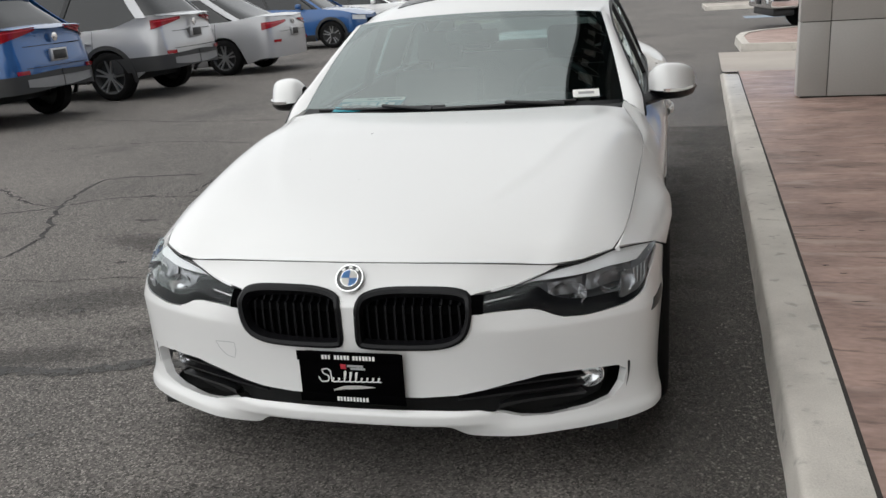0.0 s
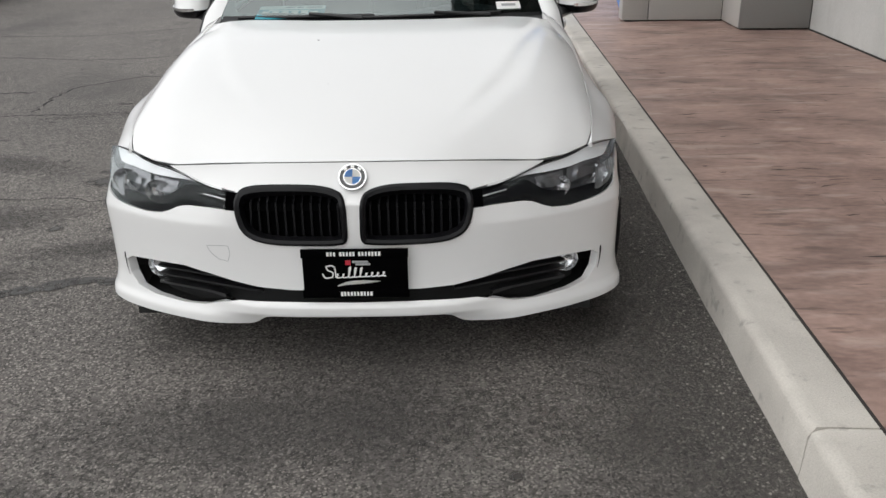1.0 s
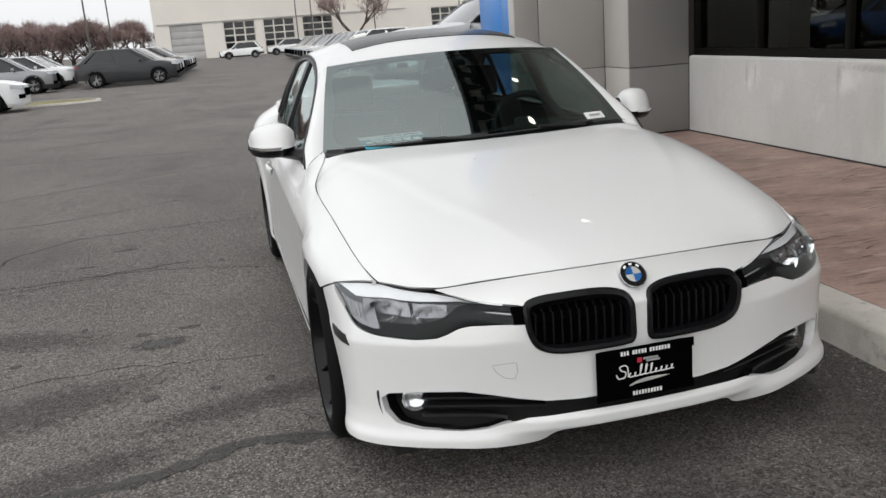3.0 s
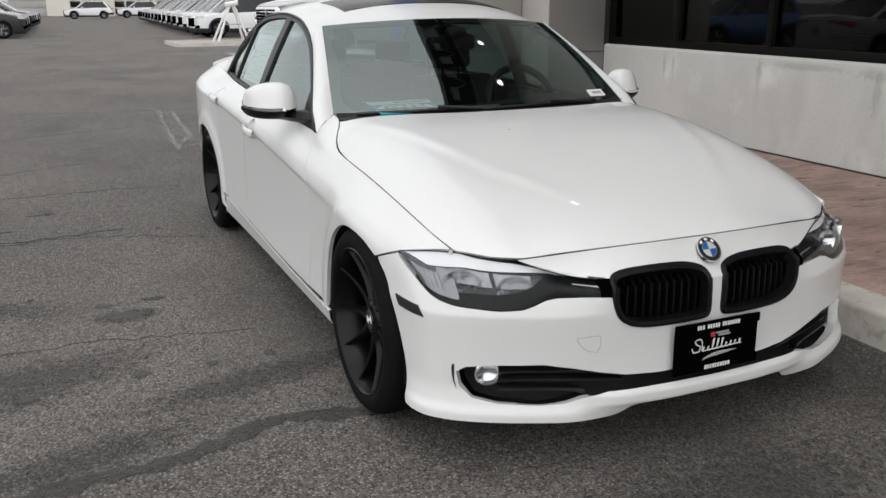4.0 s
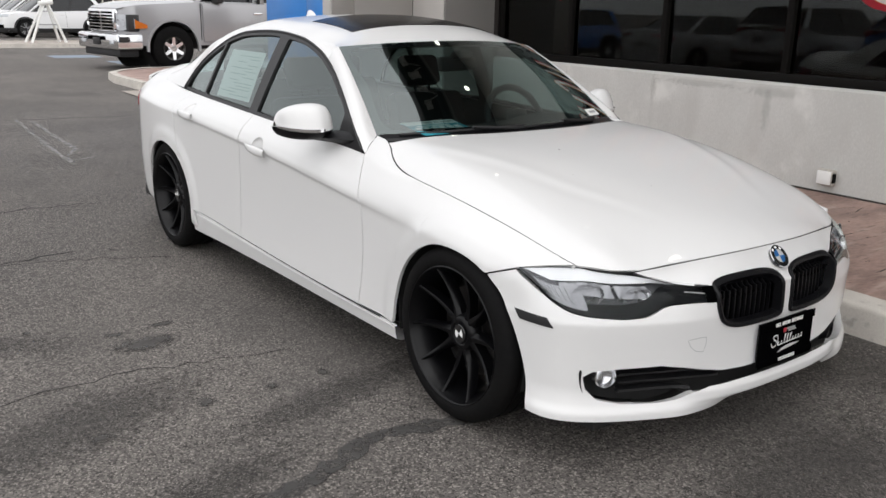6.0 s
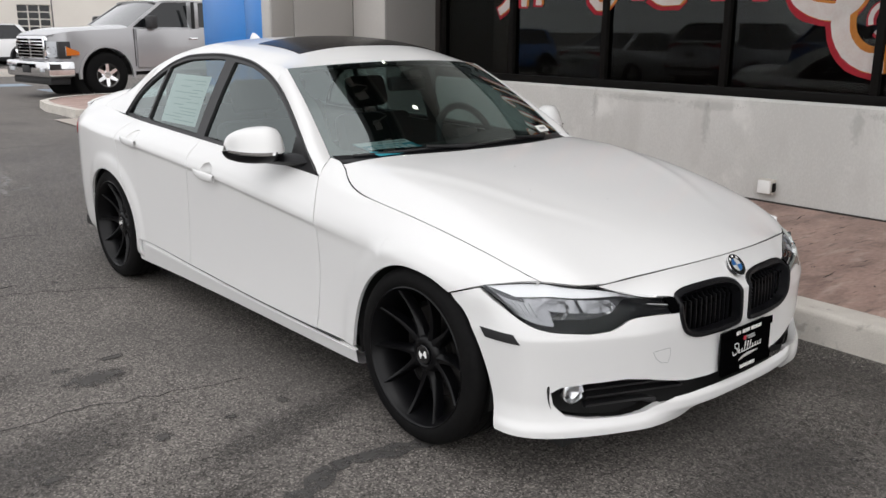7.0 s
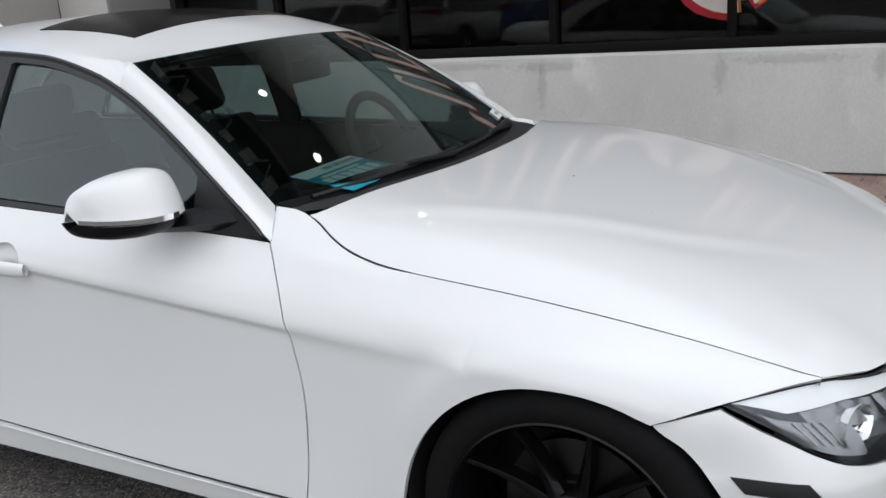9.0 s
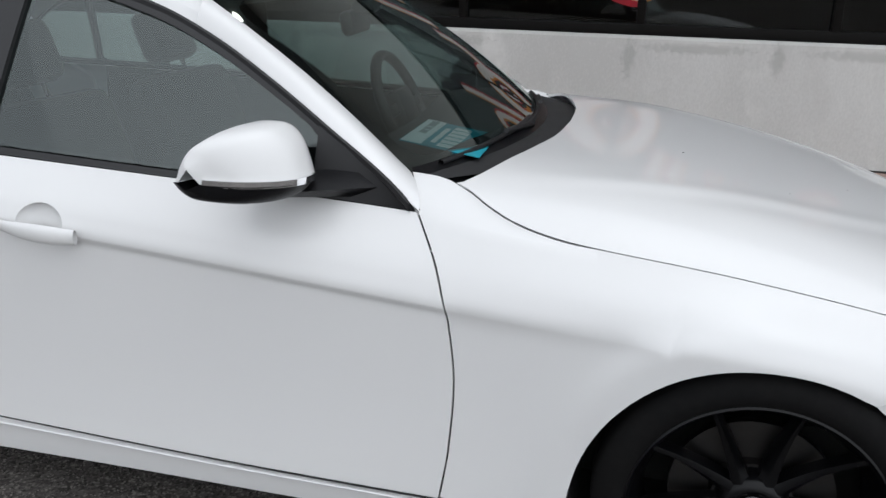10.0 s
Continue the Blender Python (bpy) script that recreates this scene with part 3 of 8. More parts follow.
# ---- the white sedan: front axle at y = 0, nose towards -y, ground at z = 0 ----
AXLE, BASE, TYRE_R, ARCH, ARCH_Z, ARCH_Y0 = 0.325, 2.81, 0.322, 0.352, 0.302, 0.008

# feature lines of the flank, each (y, half width) and (y, height)
FLANK = [
    (pch([(-0.5, 0.79), (0, 0.80), (0.4, 0.815), (0.65, 0.822), (1.5, 0.83), (2.4, 0.832), (3.0, 0.82), (3.5, 0.75), (3.65, 0.70), (3.85, 0.58)]), pch([(-0.5, 0.17), (3.85, 0.17)])),
    (pch([(-0.5, 0.825), (-0.3, 0.85), (0, 0.868), (0.4, 0.866), (0.65, 0.870), (1.5, 0.876), (2.4, 0.878), (2.81, 0.88), (3.3, 0.842), (3.5, 0.79), (3.65, 0.735), (3.85, 0.61)]), pch([(-0.5, 0.25), (3.85, 0.25)])),
    (pch([(-0.5, 0.83), (-0.3, 0.855), (0, 0.878), (0.4, 0.864), (0.65, 0.865), (1.5, 0.870), (2.4, 0.877), (2.81, 0.888), (3.3, 0.852), (3.5, 0.805), (3.65, 0.75), (3.85, 0.62)]), pch([(-0.5, 0.36), (3.85, 0.36)])),
    (pch([(-0.5, 0.828), (-0.3, 0.858), (-0.15, 0.876), (0, 0.884), (0.2, 0.878), (0.4, 0.864), (0.65, 0.861), (1.5, 0.866), (2.4, 0.876), (2.81, 0.898), (3.3, 0.860), (3.5, 0.81), (3.65, 0.755), (3.85, 0.62)]), pch([(-0.5, 0.52), (3.85, 0.52)])),
    (pch([(-0.5, 0.818), (-0.3, 0.852), (-0.15, 0.874), (0, 0.8825), (0.2, 0.876), (0.4, 0.864), (0.65, 0.863), (1.5, 0.868), (2.4, 0.876), (2.81, 0.893), (3.3, 0.857), (3.5, 0.805), (3.65, 0.75), (3.85, 0.61)]),
     pch([(-0.5, 0.55), (-0.3, 0.575), (0, 0.632), (0.35, 0.655), (0.65, 0.680), (1.45, 0.748), (2.0, 0.786), (2.81, 0.822), (3.3, 0.837), (3.85, 0.835)])),
    (pch([(-0.5, 0.815), (-0.3, 0.850), (-0.15, 0.873), (0, 0.882), (0.2, 0.877), (0.35, 0.868), (0.65, 0.870), (1.5, 0.8755), (2.4, 0.882), (2.81, 0.892), (3.3, 0.855), (3.5, 0.80), (3.65, 0.745), (3.85, 0.61)]),
     pch([(-0.5, 0.572), (-0.3, 0.597), (0, 0.654), (0.35, 0.675), (0.65, 0.700), (1.45, 0.768), (2.0, 0.806), (2.81, 0.844), (3.3, 0.859), (3.85, 0.857)])),
    (pch([(-0.5, 0.80), (-0.3, 0.835), (-0.15, 0.853), (0, 0.862), (0.2, 0.861), (0.4, 0.857), (0.65, 0.859), (1.5, 0.864), (2.4, 0.866), (2.81, 0.866), (3.3, 0.83), (3.5, 0.78), (3.65, 0.73), (3.85, 0.60)]),
     pch([(-0.5, 0.605), (-0.3, 0.645), (0, 0.705), (0.35, 0.724), (0.65, 0.745), (1.45, 0.809), (2.0, 0.844), (2.81, 0.88), (3.3, 0.897), (3.85, 0.892)])),
    (pch([(-0.5, 0.735), (-0.45, 0.738), (-0.24, 0.768), (0.02, 0.782), (0.16, 0.788), (0.317, 0.793), (0.45, 0.797), (0.55, 0.80), (0.65, 0.795), (0.72, 0.79), (1.27, 0.80), (1.7, 0.79), (2.4, 0.765), (2.86, 0.722), (3.3, 0.69), (3.6, 0.645), (3.85, 0.54)]),
     pch([(-0.5, 0.668), (-0.45, 0.682), (-0.24, 0.733), (0.02, 0.780), (0.16, 0.801), (0.317, 0.82), (0.45, 0.838), (0.55, 0.85), (0.65, 0.862), (0.72, 0.868), (1.27, 0.898), (1.7, 0.913), (2.4, 0.935), (2.86, 0.945), (3.3, 0.975), (3.6, 0.98), (3.85, 0.965)])),
]


def half(y, z):
    """Half width of the flank at one y for many heights."""
    pts = sorted((float(l[1](y)), float(l[0](y))) for l in FLANK)
    x = pch(pts)(z)
    for c, f in ((ARCH_Y0, max(0.0, min(1.0, (y + 0.20) / 0.20))), (BASE - 0.008, max(0.0, min(1.0, (3.15 - y) / 0.15)))):
        d = np.clip((ARCH + 0.105 - np.hypot(y - c, np.asarray(z, float) - ARCH_Z)) / 0.06, 0, 1)
        x = x + 0.0105 * f * d * d * (3 - 2 * d)
    return x


def crease_rows(lo, hi, y, rows):
    """Heights from lo to hi with one row right on the crease, crowded below it."""
    zc = float(FLANK[5][1](y))
    if not lo + 0.05 < zc < hi - 0.03:
        return np.linspace(lo, hi, rows)
    k = int(rows * 0.62)
    a = lo + (zc - lo) * (1 - (1 - np.linspace(0, 1, k)) ** 1.6)
    return np.r_[a, np.linspace(zc, hi, rows - k + 1)[1:]]


BELT = FLANK[-1][1]
BELT_X = FLANK[-1][0]


def flank(cols, low, high, rows=40, front=None, rear=None, x_of=half):
    """A panel of the flank: columns y, between the heights low(y) and high(y); front and rear bend its ends as y(z)."""
    P = np.zeros((len(cols), rows, 3))
    n = len(cols) - 1
    for i, y in enumerate(cols):
        lo, hi = float(low(y)), float(high(y))
        z = crease_rows(lo, hi, y, rows)
        yy = np.full(rows, float(y))
        b = i / n
        if front is not None:
            yy = yy + (front(z) - cols[0]) * (1 - b) ** 3
        if rear is not None:
            yy = yy + (rear(z) - cols[-1]) * b ** 3
        P[i, :, 1], P[i, :, 2] = yy, z
        P[i, :, 0] = [-float(x_of(a, c)) for a, c in zip(yy, z)]
    return P


def arch_line(base, centre, radius):
    """A lower edge that follows the sill and jumps over the wheel."""
    def f(y):
        d = radius ** 2 - (y - centre) ** 2
        return max(base(y), ARCH_Z + math.sqrt(d)) if d > 0 else base(y)
    return f


def arch_cols(y0, y1, centre, radius, n=14):
    """Columns from y0 to y1, crowded where the arch stands steep."""
    inner = [centre - radius * math.cos(math.pi * k / 40) for k in range(41)]
    outer = list(np.linspace(y0, centre - radius, n)) + list(np.linspace(centre + radius, y1, n))
    return sorted({round(y, 4) for y in inner + outer if y0 <= y <= y1} | {y0, y1})


sedan = thing("sedan", "white four-door sedan with black wheels parked beside the kerb", "car")
DOOR_F = pch([(0.2, 0.642), (0.25, 0.637), (0.372, 0.62), (0.524, 0.612), (0.646, 0.624), (0.76, 0.653), (0.865, 0.712), (0.96, 0.775)])
DOOR_M = pch([(0.2, 1.795), (0.6, 1.785), (0.95, 1.765)])
DOOR_R = pch([(0.2, 2.40), (0.35, 2.42), (0.47, 2.47), (0.6, 2.56), (0.72, 2.63), (0.95, 2.68)])
G = 0.0022


def sides(name, build, mat, parent, label="", flange=0.014):
    """The same panel on both flanks."""
    obs = []
    for mirror in (False, True):
        P, keep = build
        obs.append(part(name, sheet(P, keep, flange, (1 if mirror else -1, 0, 0.2), mirror), mat, parent[mirror] if isinstance(parent, tuple) else parent, label))
    return tuple(obs)


# outline of the bonnet: its front, lip, rear, middle line and edges
hood_front = pch([(0.0, -0.668), (0.15, -0.66), (0.30, -0.635), (0.45, -0.595), (0.58, -0.555), (0.636, -0.528), (0.68, -0.492), (0.7235, -0.4505), (0.80, -0.35)])
hood_lip = pch([(0.0, 0.693), (0.15, 0.691), (0.30, 0.684), (0.45, 0.672), (0.58, 0.6595), (0.636, 0.6585), (0.68, 0.6645), (0.7235, 0.6735)])
hood_rear = pch([(0.0, 0.495), (0.2, 0.503), (0.4, 0.535), (0.55, 0.572), (0.65, 0.607), (0.70, 0.64), (0.715, 0.655), (0.78, 0.66)])
hood_mid = pch([(-0.70, 0.678), (-0.668, 0.693), (-0.6, 0.724), (-0.5, 0.757), (-0.3, 0.807), (0.0, 0.866), (0.2, 0.900), (0.37, 0.924), (0.50, 0.938), (0.65, 0.95)])
hood_edge_x = pch([(-0.56, 0.62), (-0.4505, 0.7235), (-0.40, 0.741), (-0.36, 0.7515), (-0.24, 0.7665), (0.02, 0.7805), (0.317, 0.791), (0.40, 0.787), (0.455, 0.781), (0.52, 0.765), (0.575, 0.744), (0.625, 0.719), (0.70, 0.70)])
hood_edge_z = pch([(-0.56, 0.640), (-0.4505, 0.6735), (-0.36, 0.704), (-0.24, 0.735), (0.02, 0.783), (0.16, 0.804), (0.317, 0.823), (0.40, 0.833), (0.455, 0.843), (0.52, 0.859), (0.575, 0.881), (0.625, 0.906), (0.70, 0.930)])


# fender
def fender_low(y):
    edge = pch([(-0.46, 0.680), (-0.40, 0.671), (-0.306, 0.650), (-0.175, 0.603)])
    if y < -0.175:
        return float(edge(y)) + 0.002
    return arch_line(lambda q: 0.262, ARCH_Y0, ARCH)(y)


hood_side = pch([(-0.5, 0.668), (-0.455, 0.681), (-0.24, 0.733), (0.02, 0.780), (0.16, 0.801), (0.317, 0.82), (0.45, 0.838), (0.55, 0.852), (0.62, 0.862)])
cols = sorted({y for y in arch_cols(-0.447, 0.612, ARCH_Y0, ARCH)})
P = flank(cols, fender_low, lambda y: float(hood_side(y)) - 0.0015, 24, rear=lambda z: DOOR_F(z) - G)
# its upper edge follows the bonnet at an even gap
for row in P:
    y = row[-1, 1]
    if y <= 0.37:
        shift = np.array((-(float(hood_edge_x(y)) + 0.0022), y, float(hood_edge_z(y)) - 0.0006)) - row[-1]
        for k, w in ((-1, 1.0), (-2, 0.6), (-3, 0.3), (-4, 0.12)):
            row[k] += shift * w
# above the shoulder the fender runs on to the windscreen's foot
CURL = spline([(-0.792, 0.36, 0.8265), (-0.7895, 0.40, 0.8315), (-0.7835, 0.455, 0.842), (-0.7675, 0.52, 0.858), (-0.7465, 0.575, 0.880), (-0.7215, 0.625, 0.905), (-0.704, 0.69, 0.927), (-0.702, 0.752, 0.932)], 101)
more = np.zeros((P.shape[0], 9, 3))
for i in range(P.shape[0]):
    top = P[i, -1]
    u = min(1.0, max(0.0, (top[1] - 0.36) / 0.345))
    goal = CURL[int(round(100 * u))] - np.array((0.0022, 0, 0.001)) * min(1.0, 6 * u) if u > 0 else top
    for j in range(9):
        t = (j + 1) / 9
        more[i, j] = top + (goal - top) * t + np.array((-0.010, 0.003, 0.003)) * math.sin(math.pi * t) * u ** 2
fender = sides("fender", (np.concatenate([P, more], 1), None), M_WHITE, sedan)

# doors, quarter panels and sills
SILL_Z = pch([(0.35, 0.256), (1.0, 0.264), (1.7, 0.286), (2.45, 0.311), (3.0, 0.311)])
def trimmed(y0, y1, base, polys, n=70, rows=40):
    """A panel of the flank cut to shape by outlines in (y, z)."""
    Y = np.repeat(np.linspace(y0, y1, n)[:, None], rows, 1)
    Z = np.array([crease_rows(float(base(y)), float(BELT(y)), y, rows) for y in Y[:, 0]])
    U, V, keep = cut(Y, Z, [np.array(p) for p in polys])
    return np.array([(-float(half(u, v)), u, v) for u, v in zip(U, V)]), keep


zz = np.linspace(0.1, 1.1, 40)
behind = [(float(DOOR_R(z)) - G, z) for z in zz] + [(4, 1.1), (4, 0.1)]
before = [(float(DOOR_R(z)) + G, z) for z in zz] + [(0, 1.1), (0, 0.1)]
ahead = [(float(DOOR_M(z)) + G, z) for z in zz] + [(0, 1.1), (0, 0.1)]
wheel_hole = [(BASE - 0.008 + (ARCH + 0.002) * math.cos(a), ARCH_Z + (ARCH + 0.002) * math.sin(a)) for a in np.linspace(0, 2 * math.pi, 120, endpoint=False)]
after_f = [(float(DOOR_M(z)) - G, z) for z in zz] + [(4, 1.1), (4, 0.1)]
before_f = [(float(DOOR_F(z)) + G, z) for z in zz] + [(0, 1.1), (0, 0.1)]
HANDLES = ((1.455, 0.770), (2.36, 0.842))


def scoop(y0, z0, r=1.0):
    """Outline of the finger recess behind a door handle."""
    return [(y0 + 0.10 + 0.058 * r * math.cos(a), z0 + 0.018 + 0.044 * r * math.sin(a)) for a in np.linspace(0, 2 * math.pi, 32, endpoint=False)]


front_door = sides("front_door", trimmed(0.60, 1.80, SILL_Z, (before_f, after_f, scoop(*HANDLES[0])), 90, 64), M_WHITE, sedan)
rear_door = sides("rear_door", trimmed(1.74, 2.72, SILL_Z, (behind, ahead, scoop(*HANDLES[1])), 74, 60), M_WHITE, sedan)
quarter = sides("quarter_panel", trimmed(2.36, 3.79, lambda y: 0.2, (before, wheel_hole), 90, 54), M_WHITE, sedan)
SILL = [(0.876, 0.259), (0.869, 0.245), (0.868, 0.241), (0.878, 0.238), (0.8795, 0.234), (0.877, 0.226), (0.8745, 0.19), (0.868, 0.150), (0.845, 0.135), (0.74, 0.14)]
ys = np.linspace(0.36, 2.47, 40)
SILL_LOW = pch([(0.35, 0.181), (1.25, 0.184), (1.8, 0.178), (2.47, 0.162)])
P = np.array([[(-(w - 0.004 - 0.0024 * (y - 1.4) ** 2), y, float(SILL_LOW(y)) + (z - 0.135) / 0.124 * (float(SILL_Z(y)) - float(SILL_LOW(y)))) for w, z in SILL] for y in ys])
sill = sides("sill", (P, None), M_WHITE, sedan, flange=0.0)
SILL_TOP = P[:, 0]

# dark floor pan and wheel housings
def build_underbody():
    bm = boxed((-0.74, -0.58, 0.16), (0.74, 3.7, 0.22))
    part("underbody", bm, M_MATT, sedan)
    for cy in (0.0, BASE):
        for s in (-1, 1):
            bm = bmesh.new()
            prev = None
            for k in range(25):
                t = math.pi * k / 24 * 1.16 - 0.25
                r = ARCH + 0.012
                pts = [bm.verts.new((s * x, cy - r * math.cos(t), AXLE + r * math.sin(t))) for x in (0.852, 0.60)]
                if prev:
                    bm.faces.new((prev[0], prev[1], pts[1], pts[0]))
                prev = pts
            w = boxed((min(s * 0.60, s * 0.58), cy - 0.36, 0.16), (max(s * 0.60, s * 0.58), cy + 0.36, 0.69))
            tmp = bpy.data.meshes.new("tmp")
            w.to_mesh(tmp)
            w.free()
            bm.from_mesh(tmp)
            part("wheel_housing", bm, M_MATT, sedan)


build_underbody()

# bonnet: crowned, with a power ridge each side
HOOD_LIFT = pch([(-0.6, 0.0), (-0.45, 0.002), (-0.1, 0.011), (0.1, 0.016), (0.25, 0.015), (0.5, 0.006), (0.65, 0.002)])
HOOD_ROLL = pch([(-0.6, 0.45), (-0.45, 0.5), (-0.2, 0.75), (0.0, 0.9), (0.65, 0.9)])
HOOD_RIDGE = pch([(-0.6, 0.24), (-0.42, 0.312), (-0.31, 0.365), (-0.15, 0.456), (0.08, 0.532), (0.42, 0.645), (0.62, 0.70)])


def crown(x, y):
    """The bonnet's bare section: nearly level across, rolling down to its edge."""
    e, ze, zm = float(hood_edge_x(y)), float(hood_edge_z(y)), float(hood_mid(y))
    q, roll = min(abs(x) / e, 1.0), float(HOOD_ROLL(y))
    return zm + (ze - zm) * ((1 - roll) * q ** 2 + roll * q ** 9) + float(HOOD_LIFT(y)) * (1 - q ** 9)


def hood_z(x, y):
    z = crown(x, y)
    ax = min(abs(x), 0.7235)
    yf = float(hood_front(ax))
    if y - yf < 0.30:
        side = max(0.0, min(1.0, (float(hood_edge_x(y)) - abs(x)) / 0.05))
        z += (float(hood_lip(ax)) - crown(ax, yf)) * max(0.0, min(1.0, 1 - (y - yf) / 0.30)) ** 2.2 * side
    # pressed ridge, steep on its outer side, fading towards the nose
    d = abs(x) - float(HOOD_RIDGE(y))
    w = max(0.0, min(1.0, (y + 0.48) / 0.25)) * max(0.0, min(1.0, (0.70 - abs(x)) / 0.08))
    z += w * (0.0028 * math.exp(-((d + 0.012) / (0.05 if d < -0.012 else 0.022)) ** 2) - 0.0016 * math.exp(-((d - 0.045) / 0.035) ** 2))
    return z


def build_hood():
    n, k = 101, 56
    P = np.zeros((n, k, 3))
    for i in range(n):
        a = -1 + 2 * i / (n - 1)
        a = 0.45 * a + 0.55 * math.sin(math.pi / 2 * a)
        for j in range(k):
            t = j / (k - 1)
            x = 0.7 * a
            for _ in range(14):
                y0, y1 = float(hood_front(abs(x))) + 0.002, float(hood_rear(abs(x)))
                y = y0 + (y1 - y0) * t
                x += 0.5 * (a * (float(hood_edge_x(y)) - 0.0008) - x)
            P[i, j] = (x, y, hood_z(x, y))
    return P


hood = part("hood", sheet(build_hood(), None, 0.009, (0, 0, 1)), M_WHITE, sedan)


def seam(path, r, parent, name):
    """A thin black sealing strip down in a panel gap."""
    bm = bmesh.new()
    rows = []
    for i, p in enumerate(path):
        d = path[min(i + 1, len(path) - 1)] - path[max(i - 1, 0)]
        d /= np.linalg.norm(d)
        a = np.cross(d, (0, 0, 1.0))
        a /= np.linalg.norm(a)
        b = np.cross(a, d)
        rows.append([bm.verts.new(p + r * (a * math.cos(t) + b * math.sin(t))) for t in np.linspace(0, 2 * math.pi, 6, endpoint=False)])
    for r0, r1 in zip(rows, rows[1:]):
        for j in range(6):
            bm.faces.new((r0[j], r0[(j + 1) % 6], r1[(j + 1) % 6], r1[j]))
    bmesh.ops.recalc_face_normals(bm, faces=bm.faces)
    part(name, bm, M_MATT, parent)


for s in (-1, 1):
    seam([np.array((s * (float(hood_edge_x(y)) + 0.0005), y, float(hood_edge_z(y)) - 0.0032)) for y in np.linspace(-0.44, 0.66, 60)], 0.0013, hood, "edge_seal")
seam([np.array((x, float(hood_front(abs(x))) - 0.001, float(hood_lip(abs(x))) - 0.0026)) for x in np.linspace(-0.70, 0.70, 60)], 0.0026, hood, "edge_seal")

# front bumper: a plan curve, set back or pushed out with height
PLAN = spline([(0, -0.746), (0.15, -0.743), (0.30, -0.728), (0.45, -0.696), (0.60, -0.638), (0.70, -0.585), (0.78, -0.528), (0.825, -0.475), (0.845, -0.41), (0.855, -0.326),
               (0.868, -0.20), (0.872, -0.10)], 400)
PLAN_S = np.r_[0, np.cumsum(np.linalg.norm(np.diff(PLAN, axis=0), axis=1))]
OFF_MID = pch([(0.15, -0.02), (0.222, 0.018), (0.24, 0.030), (0.262, 0.030), (0.29, 0.004), (0.40, -0.002), (0.50, 0.0), (0.585, -0.004), (0.70, -0.03)])
OFF_SIDE = pch([(0.15, 0.006), (0.195, 0.023), (0.212, 0.022), (0.245, 0.009), (0.30, 0.0), (0.42, 0.001), (0.505, 0.004), (0.53, -0.002), (0.585, -0.022), (0.64, -0.05), (0.69, -0.08)])
OFF_END = pch([(0.15, -0.012), (0.20, 0.002), (0.30, 0.0), (0.505, 0.004), (0.53, 0.0), (0.60, -0.006), (0.65, -0.02), (0.69, -0.05)])
ARCH_Y = pch([(0.16, -0.40), (0.22, -0.385), (0.30, -0.372), (0.40, -0.339), (0.50, -0.287), (0.56, -0.238), (0.602, -0.178), (0.66, -0.16)])
arc_x = lambda q: np.interp(q, PLAN_S, PLAN[:, 0])
arc_y = lambda q: np.interp(q, PLAN_S, PLAN[:, 1])
x_arc = lambda x: float(np.interp(x, PLAN[:, 0], PLAN_S))


def nose(q, z):
    """A point of the bumper's skin at the length q along the plan (signed) and the height z."""
    s, q = (-1 if q < 0 else 1), abs(q)
    x, y = float(arc_x(q)), float(arc_y(q))
    h = 0.004
    tx, ty = float(arc_x(q + h) - arc_x(q - h)), float(arc_y(q + h) - arc_y(q - h))
    L = math.hypot(tx, ty) or 1.0
    nx, ny = ty / L, -tx / L
    w = max(0.0, min(1.0, (x - 0.28) / 0.22))
    w = w * w * (3 - 2 * w)
    e = max(0.0, min(1.0, (q - 0.92) / 0.16))
    e = e * e * (3 - 2 * e)
    off = float(OFF_MID(z)) * (1 - w) + float(OFF_SIDE(z)) * w
    off = off * (1 - e) + float(OFF_END(z)) * e
    px, py = x + nx * off, y + ny * off
    if z > 0.585 and px < 0.70:
        # the skin leans back to meet the bonnet's front edge
        t = min(1.2, (z - 0.585) / (float(hood_lip(min(px, 0.58))) - 0.585))
        w = 1.0 if px < 0.60 else (0.70 - px) / 0.10
        py += (float(hood_front(px)) - 0.003 - py) * (t ** 0.8) * w
    return np.array((s * px, py, z))


def on_nose(x, z, out=0.0):
    qa = math.copysign(max(1e-5, x_arc(abs(x))), x)
    p, e = nose(qa, z), 0.003
    du, dv = nose(qa + e, z) - nose(qa - e, z), nose(qa, z + e) - nose(qa, z - e)
    n = np.cross(du, dv)
    n /= np.linalg.norm(n) + 1e-12
    if n[1] > 0:
        n = -n
    return p + n * out


def outline(pts, n=80):
    """A closed smooth outline."""
    p = np.array(pts, float)
    P = np.vstack([p[-2:], p, p[:3]])
    d = np.r_[0, np.cumsum(np.linalg.norm(np.diff(P, axis=0), axis=1))]
    out = []
    for i in range(2, len(p) + 2):
        for t in np.linspace(0, 1, max(3, n // len(p)), endpoint=False):
            p0, p1, p2, p3 = P[i - 1], P[i], P[i + 1], P[i + 2]
            out.append(0.5 * ((2 * p1) + (p2 - p0) * t + (2 * p0 - 5 * p1 + 4 * p2 - p3) * t * t + (3 * p1 - p0 - 3 * p2 + p3) * t ** 3))
    return np.array(out)


KIDNEY = [(0.026, 0.590), (0.050, 0.615), (0.12, 0.628), (0.24, 0.627), (0.315, 0.619), (0.347, 0.600), (0.350, 0.555), (0.335, 0.505), (0.305, 0.478), (0.25, 0.464), (0.14, 0.461), (0.05, 0.463), (0.024, 0.476), (0.022, 0.53)]
